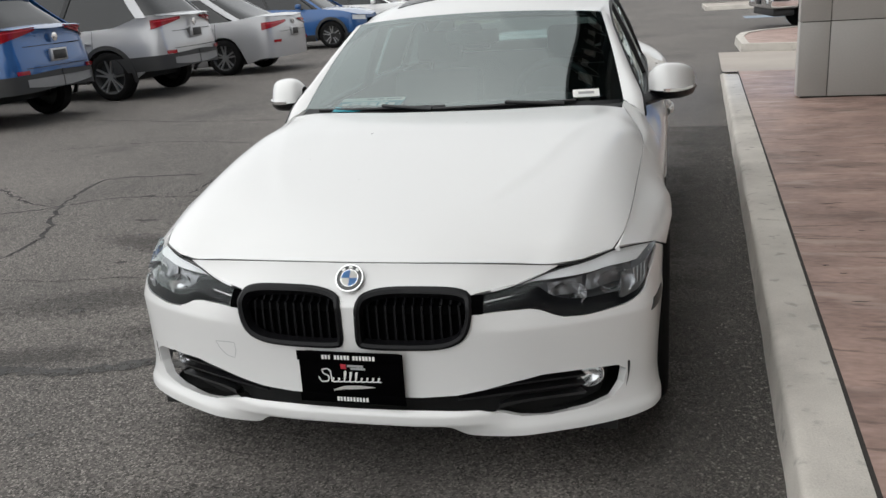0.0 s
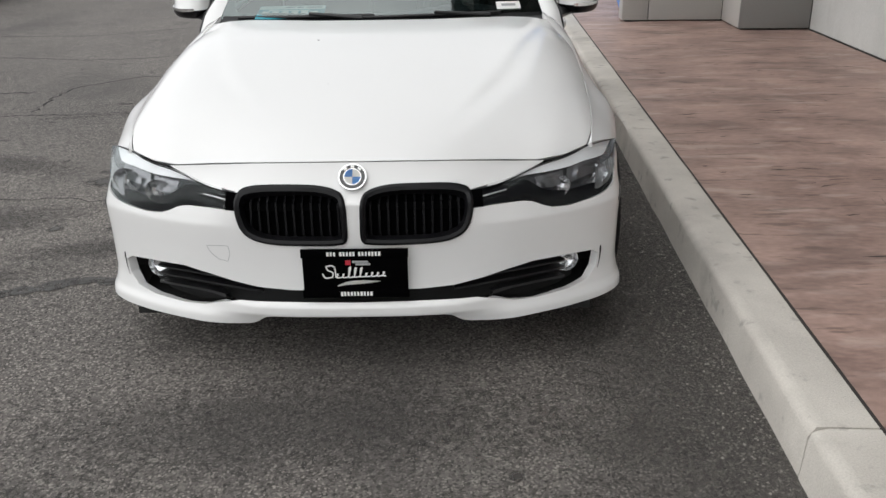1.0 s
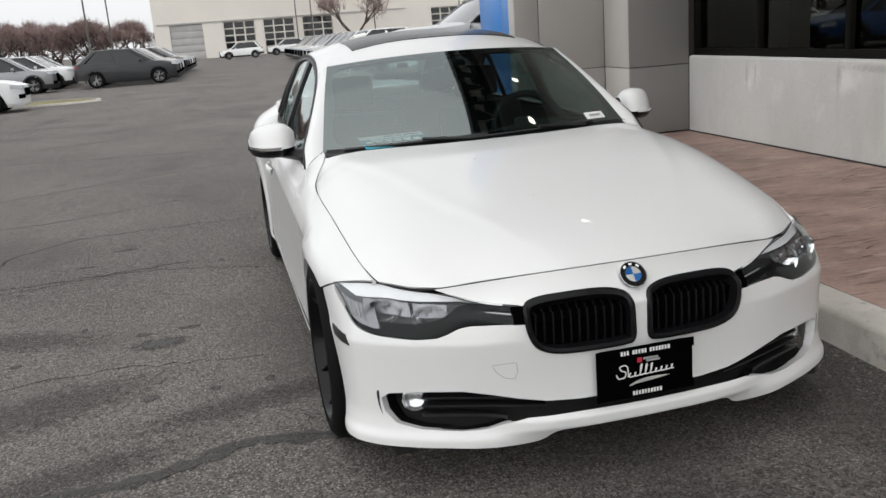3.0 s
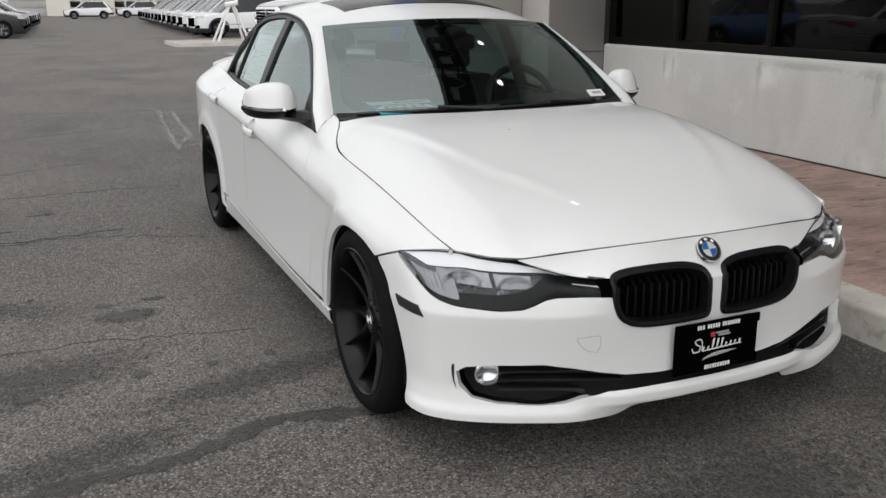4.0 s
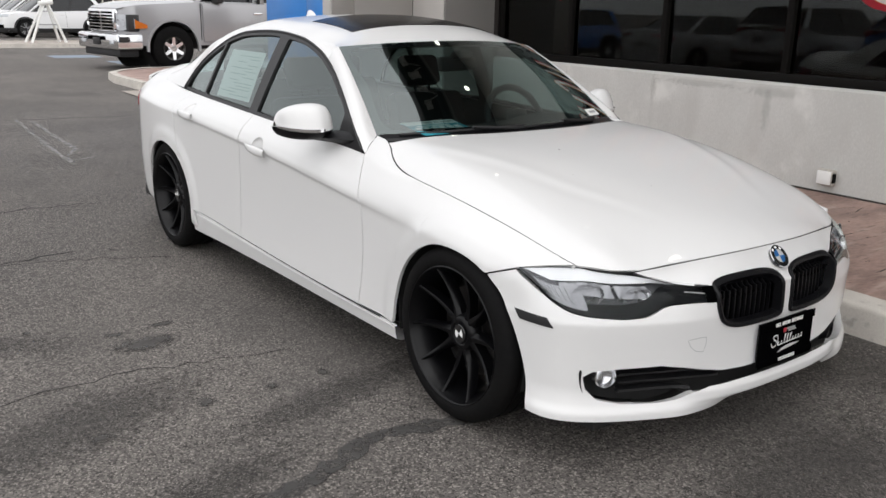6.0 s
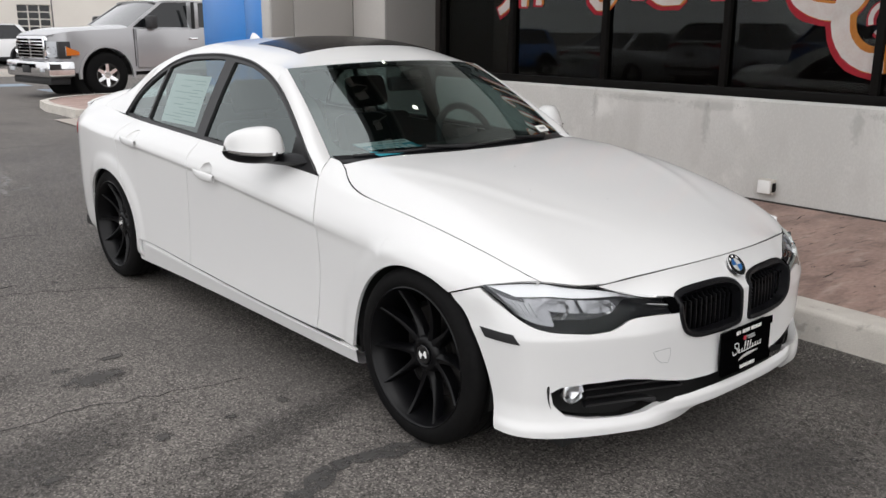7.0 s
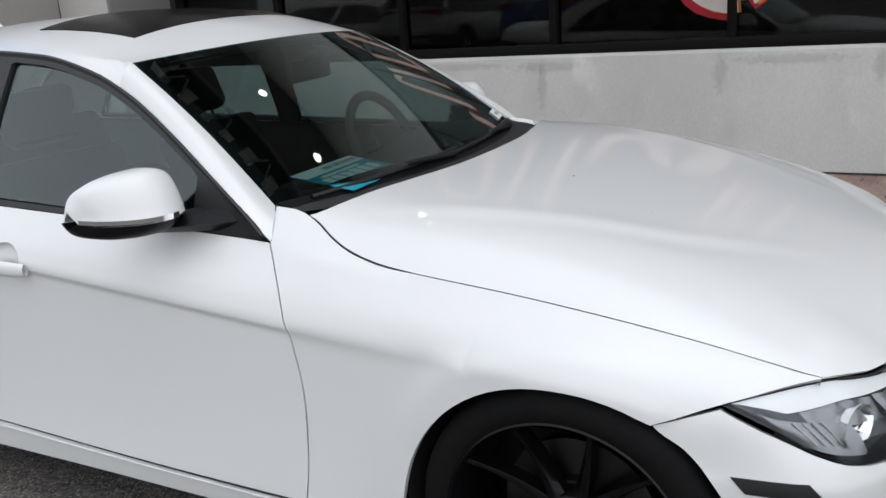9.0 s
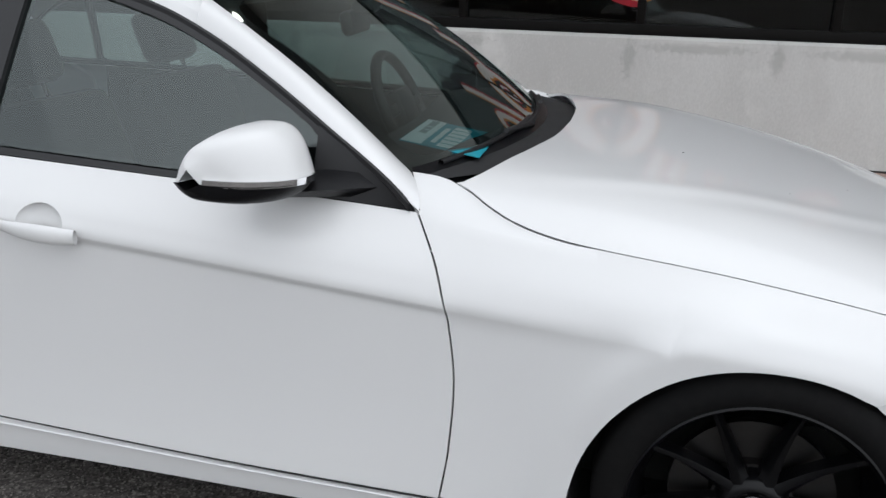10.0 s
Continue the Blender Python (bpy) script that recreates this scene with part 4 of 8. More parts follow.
LAMP = [(0.352, 0.608), (0.352, 0.559), (0.44, 0.563), (0.51, 0.563), (0.54, 0.557), (0.57, 0.542), (0.60, 0.531), (0.66, 0.527), (0.74, 0.534), (0.77, 0.538), (0.80, 0.547), (0.835, 0.570), (0.851, 0.606), (0.861, 0.652), (0.85, 0.80), (0.64, 0.80), (0.60, 0.655), (0.56, 0.642), (0.48, 0.621)]
INTAKE = [(0.0, 0.312), (0.20, 0.312), (0.30, 0.318), (0.38, 0.333), (0.46, 0.352), (0.54, 0.366), (0.66, 0.364), (0.74, 0.356), (0.764, 0.338), (0.756, 0.295), (0.725, 0.262), (0.66, 0.248), (0.55, 0.243), (0.48, 0.247), (0.43, 0.262), (0.36, 0.276), (0.20, 0.278), (0.0, 0.277)]
SLIT = [(0.767, 0.358), (0.772, 0.361), (0.774, 0.345), (0.770, 0.31), (0.761, 0.282), (0.767, 0.315)]


def to_arc(poly):
    return np.array([(math.copysign(x_arc(abs(x)), x), z) for x, z in poly])


def both(poly):
    p = np.array(poly)
    return [p, p * np.array((-1, 1))]


def build_bumper():
    nq, nz = 301, 100
    top = pch([(0.0, 0.692), (0.15, 0.690), (0.30, 0.683), (0.45, 0.671), (0.58, 0.659), (0.66, 0.652), (0.80, 0.648), (0.85, 0.648)])
    low = pch([(0.0, 0.234), (0.255, 0.232), (0.278, 0.227), (0.322, 0.199), (0.345, 0.194), (0.42, 0.192), (0.60, 0.194), (0.75, 0.194), (0.84, 0.196), (0.872, 0.200)])
    q_end = float(PLAN_S[-1])
    A = np.linspace(-1, 1, nq)
    U, V = np.zeros((nq, nz)), np.zeros((nq, nz))
    for i, a in enumerate(A):
        for j in range(nz):
            t = j / (nz - 1)
            q = abs(a) * q_end
            for _ in range(5):
                x = float(arc_x(q))
                hi = float(top(x))
                if x > 0.845:
                    y = float(arc_y(q))
                    hi = 0.646 + (y + 0.306) / 0.131 * -0.046 if y > -0.306 else 0.646
                lo = float(low(x))
                z = lo + (hi - lo) * t
                end = float(np.interp(ARCH_Y(z), PLAN[:, 1], PLAN_S))
                q = abs(a) * end
            U[i, j], V[i, j] = math.copysign(q, a), z
    holes = [to_arc(p) for k in (KIDNEY,) for p in both(outline(k))]
    holes += [to_arc(p) for p in both(LAMP)]
    full = INTAKE + [(-x, z) for x, z in INTAKE[::-1][1:-1]]
    holes.append(to_arc(np.array(full)))
    U, V, keep = cut(U, V, holes)
    used = {q for f in keep for q in f}
    P = np.array([nose(u, v) if q in used else (0, 0, 0) for q, (u, v) in enumerate(zip(U, V))])
    return sheet(P, keep, 0.03, (0, -1, 0))


bumper = part("front_bumper", build_bumper(), M_WHITE, sedan)


def nose_patch(poly, depth, n=26, inset=0.0):
    """The patch of skin inside an outline, set back by depth."""
    p = np.array(poly, float)
    x0, x1 = p[:, 0].min() - 0.01, p[:, 0].max() + 0.01
    z0, z1 = p[:, 1].min() - 0.01, p[:, 1].max() + 0.01
    X, Z = np.meshgrid(np.linspace(x0, x1, n * 2), np.linspace(z0, z1, n), indexing="ij")
    X, Z, keep = cut(X, Z, [p], True)
    return np.array([on_nose(x, z, -depth) for x, z in zip(X, Z)]), keep


def ring_on_nose(poly, width, out, back):
    """A raised frame along an outline of the skin."""
    p = np.array(poly, float)
    c = p.mean(0)
    bm = bmesh.new()
    rows = []
    for k in range(len(p)):
        t = p[(k + 1) % len(p)] - p[k - 1]
        n = np.array((t[1], -t[0])) / (np.hypot(*t) + 1e-9)
        if np.dot(n, p[k] - c) < 0:
            n = -n
        pts = [(p[k] + n * 0.003, -back), (p[k] + n * 0.003, out * 0.6), (p[k] - n * width * 0.35, out), (p[k] - n * width, out * 0.5), (p[k] - n * width, -back)]
        rows.append([bm.verts.new(on_nose(q[0], q[1], o)) for q, o in pts])
    for k in range(len(p)):
        r0, r1 = rows[k], rows[(k + 1) % len(p)]
        for j in range(4):
            bm.faces.new((r0[j], r0[j + 1], r1[j + 1], r1[j]))
    bmesh.ops.recalc_face_normals(bm, faces=bm.faces)
    return bm


def build_grilles():
    for s in (-1, 1):
        poly = outline(KIDNEY) * np.array((s, 1))
        ring = part("grille", ring_on_nose(poly, 0.014, 0.009, 0.03), M_COWL, sedan, "black kidney grille surround")
        P, keep = nose_patch(poly, 0.045)
        part("backing", sheet(P, keep, 0, (0, -1, 0)), M_GRILLE, ring)
        for k in range(11):
            x = 0.048 + 0.027 * k
            zs = [z for z in np.linspace(0.44, 0.64, 60) if inside(poly, np.array([s * x]), np.array([z]))[0]]
            if len(zs) < 4:
                continue
            bm = bmesh.new()
            rows = []
            for z in np.linspace(zs[0], zs[-1], 8):
                f, r = on_nose(s * x, z, -0.033), on_nose(s * x, z, -0.043)
                rows.append([bm.verts.new(f + np.array((d, 0, 0))) for d in (-0.003, 0.003)] + [bm.verts.new(r + np.array((d, 0, 0))) for d in (0.003, -0.003)])
            for r0, r1 in zip(rows, rows[1:]):
                for j in range(4):
                    bm.faces.new((r0[j], r0[(j + 1) % 4], r1[(j + 1) % 4], r1[j]))
            bmesh.ops.recalc_face_normals(bm, faces=bm.faces)
            part("slat", bm, M_COWL, ring)


build_grilles()


def build_intake():
    full = np.array(INTAKE + [(-x, z) for x, z in INTAKE[::-1][1:-1]])
    P, keep = nose_patch(full, 0.085, 40)
    back = part("lower_intake", sheet(P, keep, 0, (0, -1, 0)), M_MATT, sedan, "black lower air intake")
    for s in (-1, 1):
        for z in (0.272, 0.298, 0.324):
            bm = bmesh.new()
            rows = []
            for x in np.linspace(0.30 if z > 0.28 else 0.42, 0.66, 20):
                zz = z + 0.012 * math.sin((x - 0.3) * 6)
                if not inside(full, np.array([s * x]), np.array([zz]))[0]:
                    continue
                rows.append([bm.verts.new(on_nose(s * x, zz + dz, o)) for dz, o in ((-0.004, -0.022), (0.004, -0.018), (0.005, -0.055), (-0.005, -0.055))])
            for r0, r1 in zip(rows, rows[1:]):
                for j in range(4):
                    bm.faces.new((r0[j], r0[(j + 1) % 4], r1[(j + 1) % 4], r1[j]))
            if rows:
                bmesh.ops.recalc_face_normals(bm, faces=bm.faces)
                part("bar", bm, M_TRIM, back)
        P, keep = nose_patch(outline(SLIT) * np.array((s, 1)), -0.0008, 14)
        part("air_slit", sheet(P, keep, 0, (0, -1, 0)), M_MATT, sedan)
        # fog lamp
        c = on_nose(s * 0.690, 0.316, -0.062)
        lamp = part("fog_lamp", lathe([(-0.02, 0.040), (0.012, 0.040), (0.014, 0.036), (-0.004, 0.032), (-0.012, 0.020), (-0.014, 0.001)], 28, "y"), M_FACET, sedan, "round chrome fog lamp")
        lamp.matrix_world = Matrix.Translation(c) @ pose(0, 0, 0, 0, 0, 180 + s * 18)
        part("lens", lathe([(0.012, 0.036), (0.018, 0.027), (0.021, 0.014), (0.022, 0.0005)], 28, "y"), M_LENS, lamp)


build_intake()


def build_headlights():
    up = pch([(0.352, 0.604), (0.43, 0.610), (0.48, 0.618), (0.56, 0.638), (0.60, 0.648), (0.636, 0.6535), (0.68, 0.660), (0.7235, 0.669), (0.76, 0.666), (0.79, 0.660), (0.825, 0.652), (0.836, 0.650)])
    dn = pch([(0.352, 0.562), (0.44, 0.566), (0.51, 0.566), (0.54, 0.560), (0.57, 0.545), (0.60, 0.534), (0.66, 0.530), (0.735, 0.537), (0.761, 0.541), (0.787, 0.551), (0.815, 0.573), (0.828, 0.608), (0.836, 0.648)])
    # the top edge runs on its own line in space, the lower edge on the bumper's skin
    edge_y = pch([(0.352, -0.690), (0.43, -0.643), (0.48, -0.618), (0.56, -0.575), (0.60, -0.552), (0.636, -0.5295), (0.68, -0.494), (0.7235, -0.4525), (0.76, -0.407), (0.80, -0.349), (0.825, -0.312), (0.836, -0.300)])
    for s in (-1, 1):
        n, k = 48, 18
        xs = np.linspace(0.356, 0.836, n)
        P = np.zeros((n, k, 3))
        for i, x in enumerate(xs):
            zt, zb = float(up(x)), float(dn(x))
            xb = x if x < 0.7 else 0.7 + (x - 0.7) * 1.16
            b = on_nose(xb, zb, -0.001)
            a = np.array((x, float(edge_y(x)), zt))
            mix = max(0.0, min(1.0, (x - 0.56) / 0.08))
            a = on_nose(x, zt, -0.001) * (1 - mix) + a * mix
            for j in range(k):
                t = j / (k - 1)
                p = b + (a - b) * t
                p = p + np.array((0.35, -0.75, 0.35)) * 0.020 * math.sin(math.pi * t) * min(1, (x - 0.34) * 6)
                P[i, j] = p
        P = P * np.array((s, 1, 1))
        inward = np.array((-s * 0.45, 0.85, -0.15))
        deep = np.zeros_like(P)
        for i in range(n):
            for j in range(k):
                u = min(1, 4 * j / (k - 1), 4 * (k - 1 - j) / (k - 1), 5 * i / (n - 1), 5 * (n - 1 - i) / (n - 1))
                deep[i, j] = P[i, j] + inward * (0.004 + 0.05 * u)
        lamp = part("headlight", sheet(deep, None, 0, (0, -1, 0)), M_HOUSING, sedan, "clear headlight with dark housing and silver brow")
        part("lens", sheet(P, None, 0.004, (0, -1, 0)), M_LENS, lamp).visible_shadow = False
        def inner(x_i, t, deep_by):
            kk = t * (k - 1)
            a0, f = int(kk), kk - int(kk)
            return P[x_i, a0] * (1 - f) + P[x_i, min(a0 + 1, k - 1)] * f + inward * deep_by
        # white brow along the top edge, broad at the outer corner
        wide = pch([(0.40, 0.06), (0.50, 0.15), (0.60, 0.24), (0.70, 0.29), (0.77, 0.33), (0.836, 0.36)])
        B = np.array([[inner(i, 1 - float(wide(xs[i])) * j / 4, 0.003 + 0.006 * j) for j in range(5)] for i in range(5, n)])
        part("brow", sheet(B, None, 0.01, (0, -1, 0.5)), M_BROW, lamp, "white brow strip")
        # smoked plate along the bottom and the inner arm
        low_w = pch([(0.356, 0.95), (0.46, 0.92), (0.53, 0.70), (0.58, 0.38), (0.64, 0.29), (0.72, 0.24), (0.80, 0.14), (0.825, 0.06)])
        B = np.array([[inner(i, float(low_w(xs[i])) * j / 4, 0.004 + 0.004 * j) for j in range(5)] for i in range(1, n - 1)])
        part("lower_plate", sheet(B, None, 0.008, (0, -1, 0.5)), M_SMOKE, lamp, "smoked grey lower plate")
        # two round reflectors with bulb shields
        for (fx, fz, r) in ((0.80, 0.44, 0.047), (0.54, 0.47, 0.046)):
            i, j = int(fx * (n - 1)), int(fz * (k - 1))
            c = P[i, j] + inward * 0.026
            m = look(c, c - inward * 0.3 + np.array((0, -0.1, 0))) @ pose(0, 0, 0, 90, 0, 0)
            ref = part("reflector", lathe([(0.014, r * 1.04), (0.008, r * 0.98), (-0.006, r * 0.84), (-0.020, r * 0.62), (-0.032, r * 0.36), (-0.036, 0.001)], 15, "y"), M_FACET, lamp, "faceted silver reflector bowl", 5.0)
            ref.matrix_world = m @ pose(0, 0, 0, 0, 0, 180) @ Matrix.Diagonal((1.15, 1, 0.80, 1))
            cap = part("bulb", lathe([(-0.036, 0.008), (-0.020, 0.008), (-0.016, 0.005), (-0.015, 0.0005)], 20, "y"), M_CHROME, lamp)
            cap.matrix_world = m @ pose(0, 0, 0, 0, 0, 180)
        # chrome shelf under the brow, broken by the bowls
        for x0, x1 in ((0.44, 0.62), (0.63, 0.88)):
            B = np.array([[inner(i, 0.38 + 0.30 * j / 4, 0.036 + 0.004 * math.sin(1.9 * i + j)) for j in range(5)] for i in range(int(x0 * n), int(x1 * n) + 1)])
            part("bezel", sheet(B, None, 0.004, (0, -1, 0)), M_BEZEL, lamp, "grey metallic inner bezel")
        # dark seal along the top edge of the lens
        bm = bmesh.new()
        rows = [[bm.verts.new(P[i, -1] + np.array((s * 0.0014 * math.cos(a), -0.0014 * math.cos(a), 0.0014 * math.sin(a)))) for a in np.linspace(0, 2 * math.pi, 6, endpoint=False)] for i in range(3, n)]
        for r0, r1 in zip(rows, rows[1:]):
            for j in range(6):
                bm.faces.new((r0[j], r0[(j + 1) % 6], r1[(j + 1) % 6], r1[j]))
        part("seal", bm, M_MATT, lamp)
        B = np.array([[inner(i, 0.10 + (0.50 - 0.1 * (n - 2 - i) / 9) * j / 4, 0.010 + 0.003 * math.sin(2.2 * i + 1.3 * j)) for j in range(5)] for i in range(n - 10, n - 1)])
        part("side_reflector", sheet(B, None, 0.004, (s * 0.6, -1, 0)), M_BEZEL, lamp, "pale faceted corner reflector")
        for q in range(4):
            c0, c1 = inner(n - 4 - q, 0.20 + 0.02 * q, 0.006), inner(n - 4 - q, 0.56, 0.006)
            part("rib", tube(bmesh.new(), c0, c1, 0.0018, 0.0018, 8), M_GREY, lamp)
        # bar between lamp and kidney
        Bm = []
        for x in np.linspace(0.345, 0.385, 6):
            Bm.append([on_nose(s * x, z, 0.001) for z in (0.560, 0.575, 0.59, 0.606)])
        part("bar", sheet(np.array(Bm), None, 0.02, (0, -1, 0)), M_GRILLE, lamp)
        i0 = int(0.07 * (n - 1))
        part("accent", tube(bmesh.new(), P[i0, 9] + inward * 0.002, P[i0 + 7, 10] + inward * 0.002, 0.0025, 0.0018, 8), M_SILVER, lamp)
        # side marker on the bumper's flank
        mk = []
        for t in np.linspace(0, 1, 6):
            row = []
            for q, z in ((0.905, 0.4935), (0.918, 0.508), (0.931, 0.5225)):
                p = nose(s * (q + 0.131 * t), z)
                row.append(p + np.array((s * 0.003, -0.001, 0)))
            mk.append(row)
        part("side_marker", sheet(np.array(mk), None, 0.006, (s, 0, 0)), M_TRIM, sedan, "smoked black side marker")


build_headlights()


def build_plate():
    m = Matrix.Translation((0, -0.762, 0.377)) @ pose(0, 0, 0, -1, 0, 0)
    plate = part("licence_plate", boxed((-0.157, -0.006, -0.076), (0.157, 0.006, 0.076), 0.005), M_GRILLE, sedan, "black dealer plate with white bars and a looped flourish")
    plate.matrix_world = m
    part("bracket", boxed((-0.14, 0.004, -0.07), (0.14, 0.03, 0.07)), M_MATT, plate)
    part("frame", boxed((-0.160, -0.009, 0.050), (0.160, -0.004, 0.079), 0.002), M_GRILLE, plate)
    part("frame", boxed((-0.160, -0.009, -0.079), (0.160, -0.004, -0.052), 0.002), M_GRILLE, plate)
    # unreadable name lines as plain bars
    for x0, n, z0 in ((-0.082, 3, 0.057), (-0.044, 5, 0.057), (0.012, 7, 0.057), (-0.046, 10, -0.072)):
        for k in range(n):
            x = x0 + 0.0098 * k
            part("bar", boxed((x, -0.0105, z0), (x + (0.0058 if k % 3 else 0.0068), -0.009, z0 + 0.0125)), M_PAPER, plate)
    part("bar", boxed((0.002, -0.0078, 0.026), (0.046, -0.006, 0.032)), M_GREY, plate)
    part("bar", boxed((-0.008, -0.0078, 0.034), (0.040, -0.006, 0.040)), M_GREY, plate)
    part("mark", boxed((-0.028, -0.0078, 0.027), (-0.012, -0.006, 0.042), 0.0005), M_REDPRINT, plate)
    # a looped flourish in place of the name
    loops = [(-0.098, 0.000), (-0.088, -0.014), (-0.070, -0.012), (-0.066, 0.002), (-0.082, 0.012), (-0.086, 0.022), (-0.070, 0.026), (-0.060, 0.018)]
    for k, h in enumerate((0.013, 0.012, 0.034, 0.031, 0.030, 0.012, 0.013, 0.012, 0.013)):
        x, z = -0.058 + 0.0172 * k, -0.014 + 0.0006 * k
        loops += [(x, z + 0.001), (x + 0.006 + 0.15 * h, z + h), (x + 0.002 + 0.15 * h, z + h * 0.96), (x + 0.004, z), (x + 0.012, z + 0.001)]
    P = spline(loops, 260)
    bm = bmesh.new()
    rows = []
    for i, q in enumerate(P):
        t = P[min(i + 1, len(P) - 1)] - P[max(i - 1, 0)]
        n = np.array((-t[1], t[0])) / (np.hypot(*t) + 1e-9) * 0.0019
        rows.append([bm.verts.new((q[0] + n[0] * k, -0.0078, q[1] + n[1] * k)) for k in (-1, 1)])
    for r0, r1 in zip(rows, rows[1:]):
        bm.faces.new((r0[0], r1[0], r1[1], r0[1]))
    part("flourish", bm, M_PAPER, plate)
    sw = spline([(-0.055, -0.040), (-0.02, -0.031), (0.02, -0.028), (0.075, -0.026)], 20)
    bm = bmesh.new()
    rows = []
    for i, (x, z) in enumerate(sw):
        w = 0.006 * math.sin(math.pi * min(1, 0.12 + i / 22))
        rows.append((bm.verts.new((x, -0.0078, z - w)), bm.verts.new((x, -0.0078, z + w))))
    for r0, r1 in zip(rows, rows[1:]):
        bm.faces.new((r0[0], r1[0], r1[1], r0[1]))
    bmesh.ops.solidify(bm, geom=bm.faces, thickness=0.001)
    part("swoosh", bm, M_PAPER, plate)


build_plate()


def roundel(r, parent, m, blue):
    """A round badge: dark ring, quartered blue and white disc, chrome rim."""
    base = part("emblem", lathe([(0.002, r), (-0.004, r), (-0.006, r * 0.96), (-0.006, r * 0.62), (-0.005, r * 0.60), (-0.005, 0.0005)], 40, "y"), M_BLACKGLOSS, parent, "round badge with dark ring and quartered disc")
    base.matrix_world = m
    part("rim", lathe([(-0.002, r * 1.01), (-0.0068, r * 1.0), (-0.0068, r * 0.93), (-0.002, r * 0.93)], 40, "y"), M_CHROME, base)
    part("rim", lathe([(-0.004, r * 0.64), (-0.0068, r * 0.64), (-0.0068, r * 0.60), (-0.004, r * 0.60)], 40, "y"), M_CHROME, base)
    for a in (50, 90, 130):
        part("mark", boxed((-r * 0.13, -0.0072, r * 0.70), (r * 0.13, -0.006, r * 0.87), 0.0003, pose(0, 0, 0, 0, 90 - a, 0)), M_PAPER, base)
    for q in range(4):
        bm = bmesh.new()
        pts = [(0, 0)] + [(r * 0.6 * math.cos(math.pi / 2 * (q + t / 8)), r * 0.6 * math.sin(math.pi / 2 * (q + t / 8))) for t in range(9)]
        bm.faces.new([bm.verts.new((x, -0.0062, z)) for x, z in pts])
        bmesh.ops.solidify(bm, geom=bm.faces, thickness=-0.001)
        part("quadrant", bm, (M_PAPER if q % 2 == 0 else blue), base)
    return base


roundel(0.041, sedan, Matrix.Translation(on_nose(0.0, 0.650, 0.006)) @ pose(0, 0, 0, -40, 0, 0), M_EMBLEM_BLUE)

# tow eye cover outline on the bumper
tw = [(-0.455, 0.444), (-0.40, 0.448), (-0.385, 0.447), (-0.383, 0.42), (-0.392, 0.397), (-0.42, 0.402), (-0.442, 0.420)]
tw = np.array(tw + tw[:1])
bm = bmesh.new()
tw = np.vstack([np.linspace(p, q, 5)[:-1] for p, q in zip(tw, tw[1:])])
rows = []
for i in range(len(tw)):
    d = tw[(i + 1) % len(tw)] - tw[i - 1]
    nrm = np.array((d[1], -d[0])) / np.hypot(*d) * 0.0009
    rows.append([bm.verts.new(on_nose(*(tw[i] + nrm * k), 0.0006)) for k in (-1, 1)])
for i in range(len(rows)):
    r0, r1 = rows[i], rows[(i + 1) % len(rows)]
    bm.faces.new((r0[0], r0[1], r1[1], r1[0]))
part("tow_cover_gap", bm, M_GREY, bumper)

# ---- greenhouse of the sedan ----
DRIP_Z = pch([(0.712, 0.868), (0.786, 0.936), (0.914, 1.014), (1.056, 1.098), (1.231, 1.19), (1.38, 1.25), (1.6, 1.302), (1.9, 1.322), (2.2, 1.31), (2.4, 1.275), (2.6, 1.20), (2.75, 1.11), (2.85, 1.02), (2.905, 0.952)])
DRIP_X = pch([(0.712, 0.79), (0.786, 0.779), (0.914, 0.739), (1.056, 0.693), (1.231, 0.643), (1.38, 0.615), (1.6, 0.597), (1.9, 0.59), (2.2, 0.592), (2.4, 0.60), (2.6, 0.625), (2.75, 0.66), (2.85, 0.69), (2.905, 0.715)])
ROOF_Z = pch([(1.0, 1.255), (1.12, 1.299), (1.3, 1.353), (1.5, 1.388), (1.8, 1.407), (2.1, 1.404), (2.4, 1.384), (2.6, 1.358), (2.8, 1.318)])
# upper edge of the windscreen: half width, y and z at the middle, and how far the corners lie behind and below it
TOP_X, TOP_Y, TOP_BACK, TOP_Z, TOP_DROP = 0.581, 1.122, 0.153, 1.299, 0.031


def screen_bow(a):
    """How far the windscreen curves back at a share of its half width."""
    a = min(1.0, abs(a))
    return 0.98 * a * a + 0.02 * a ** 10


def screen_point(a, t, lift=0.0):
    bow = screen_bow(a)
    base = np.array((0.705 * a, 0.60 + 0.148 * bow, 0.932 - 0.008 * a * a))
    top = np.array((TOP_X * a, TOP_Y + TOP_BACK * bow, TOP_Z - TOP_DROP * bow))
    p = base + (top - base) * t
    n = np.array((0.25 * a, -0.6, 0.77))
    return p + n * (0.017 * math.sin(math.pi * t) + lift)


def roof_z(x, y):
    q = min(1.0, abs(x) / float(DRIP_X(y)))
    e = 2.5 + 2.0 * max(0.0, min(1.0, (y - 2.2) / 0.5))
    return float(DRIP_Z(y)) + (float(ROOF_Z(y)) - float(DRIP_Z(y))) * (1 - q ** e)


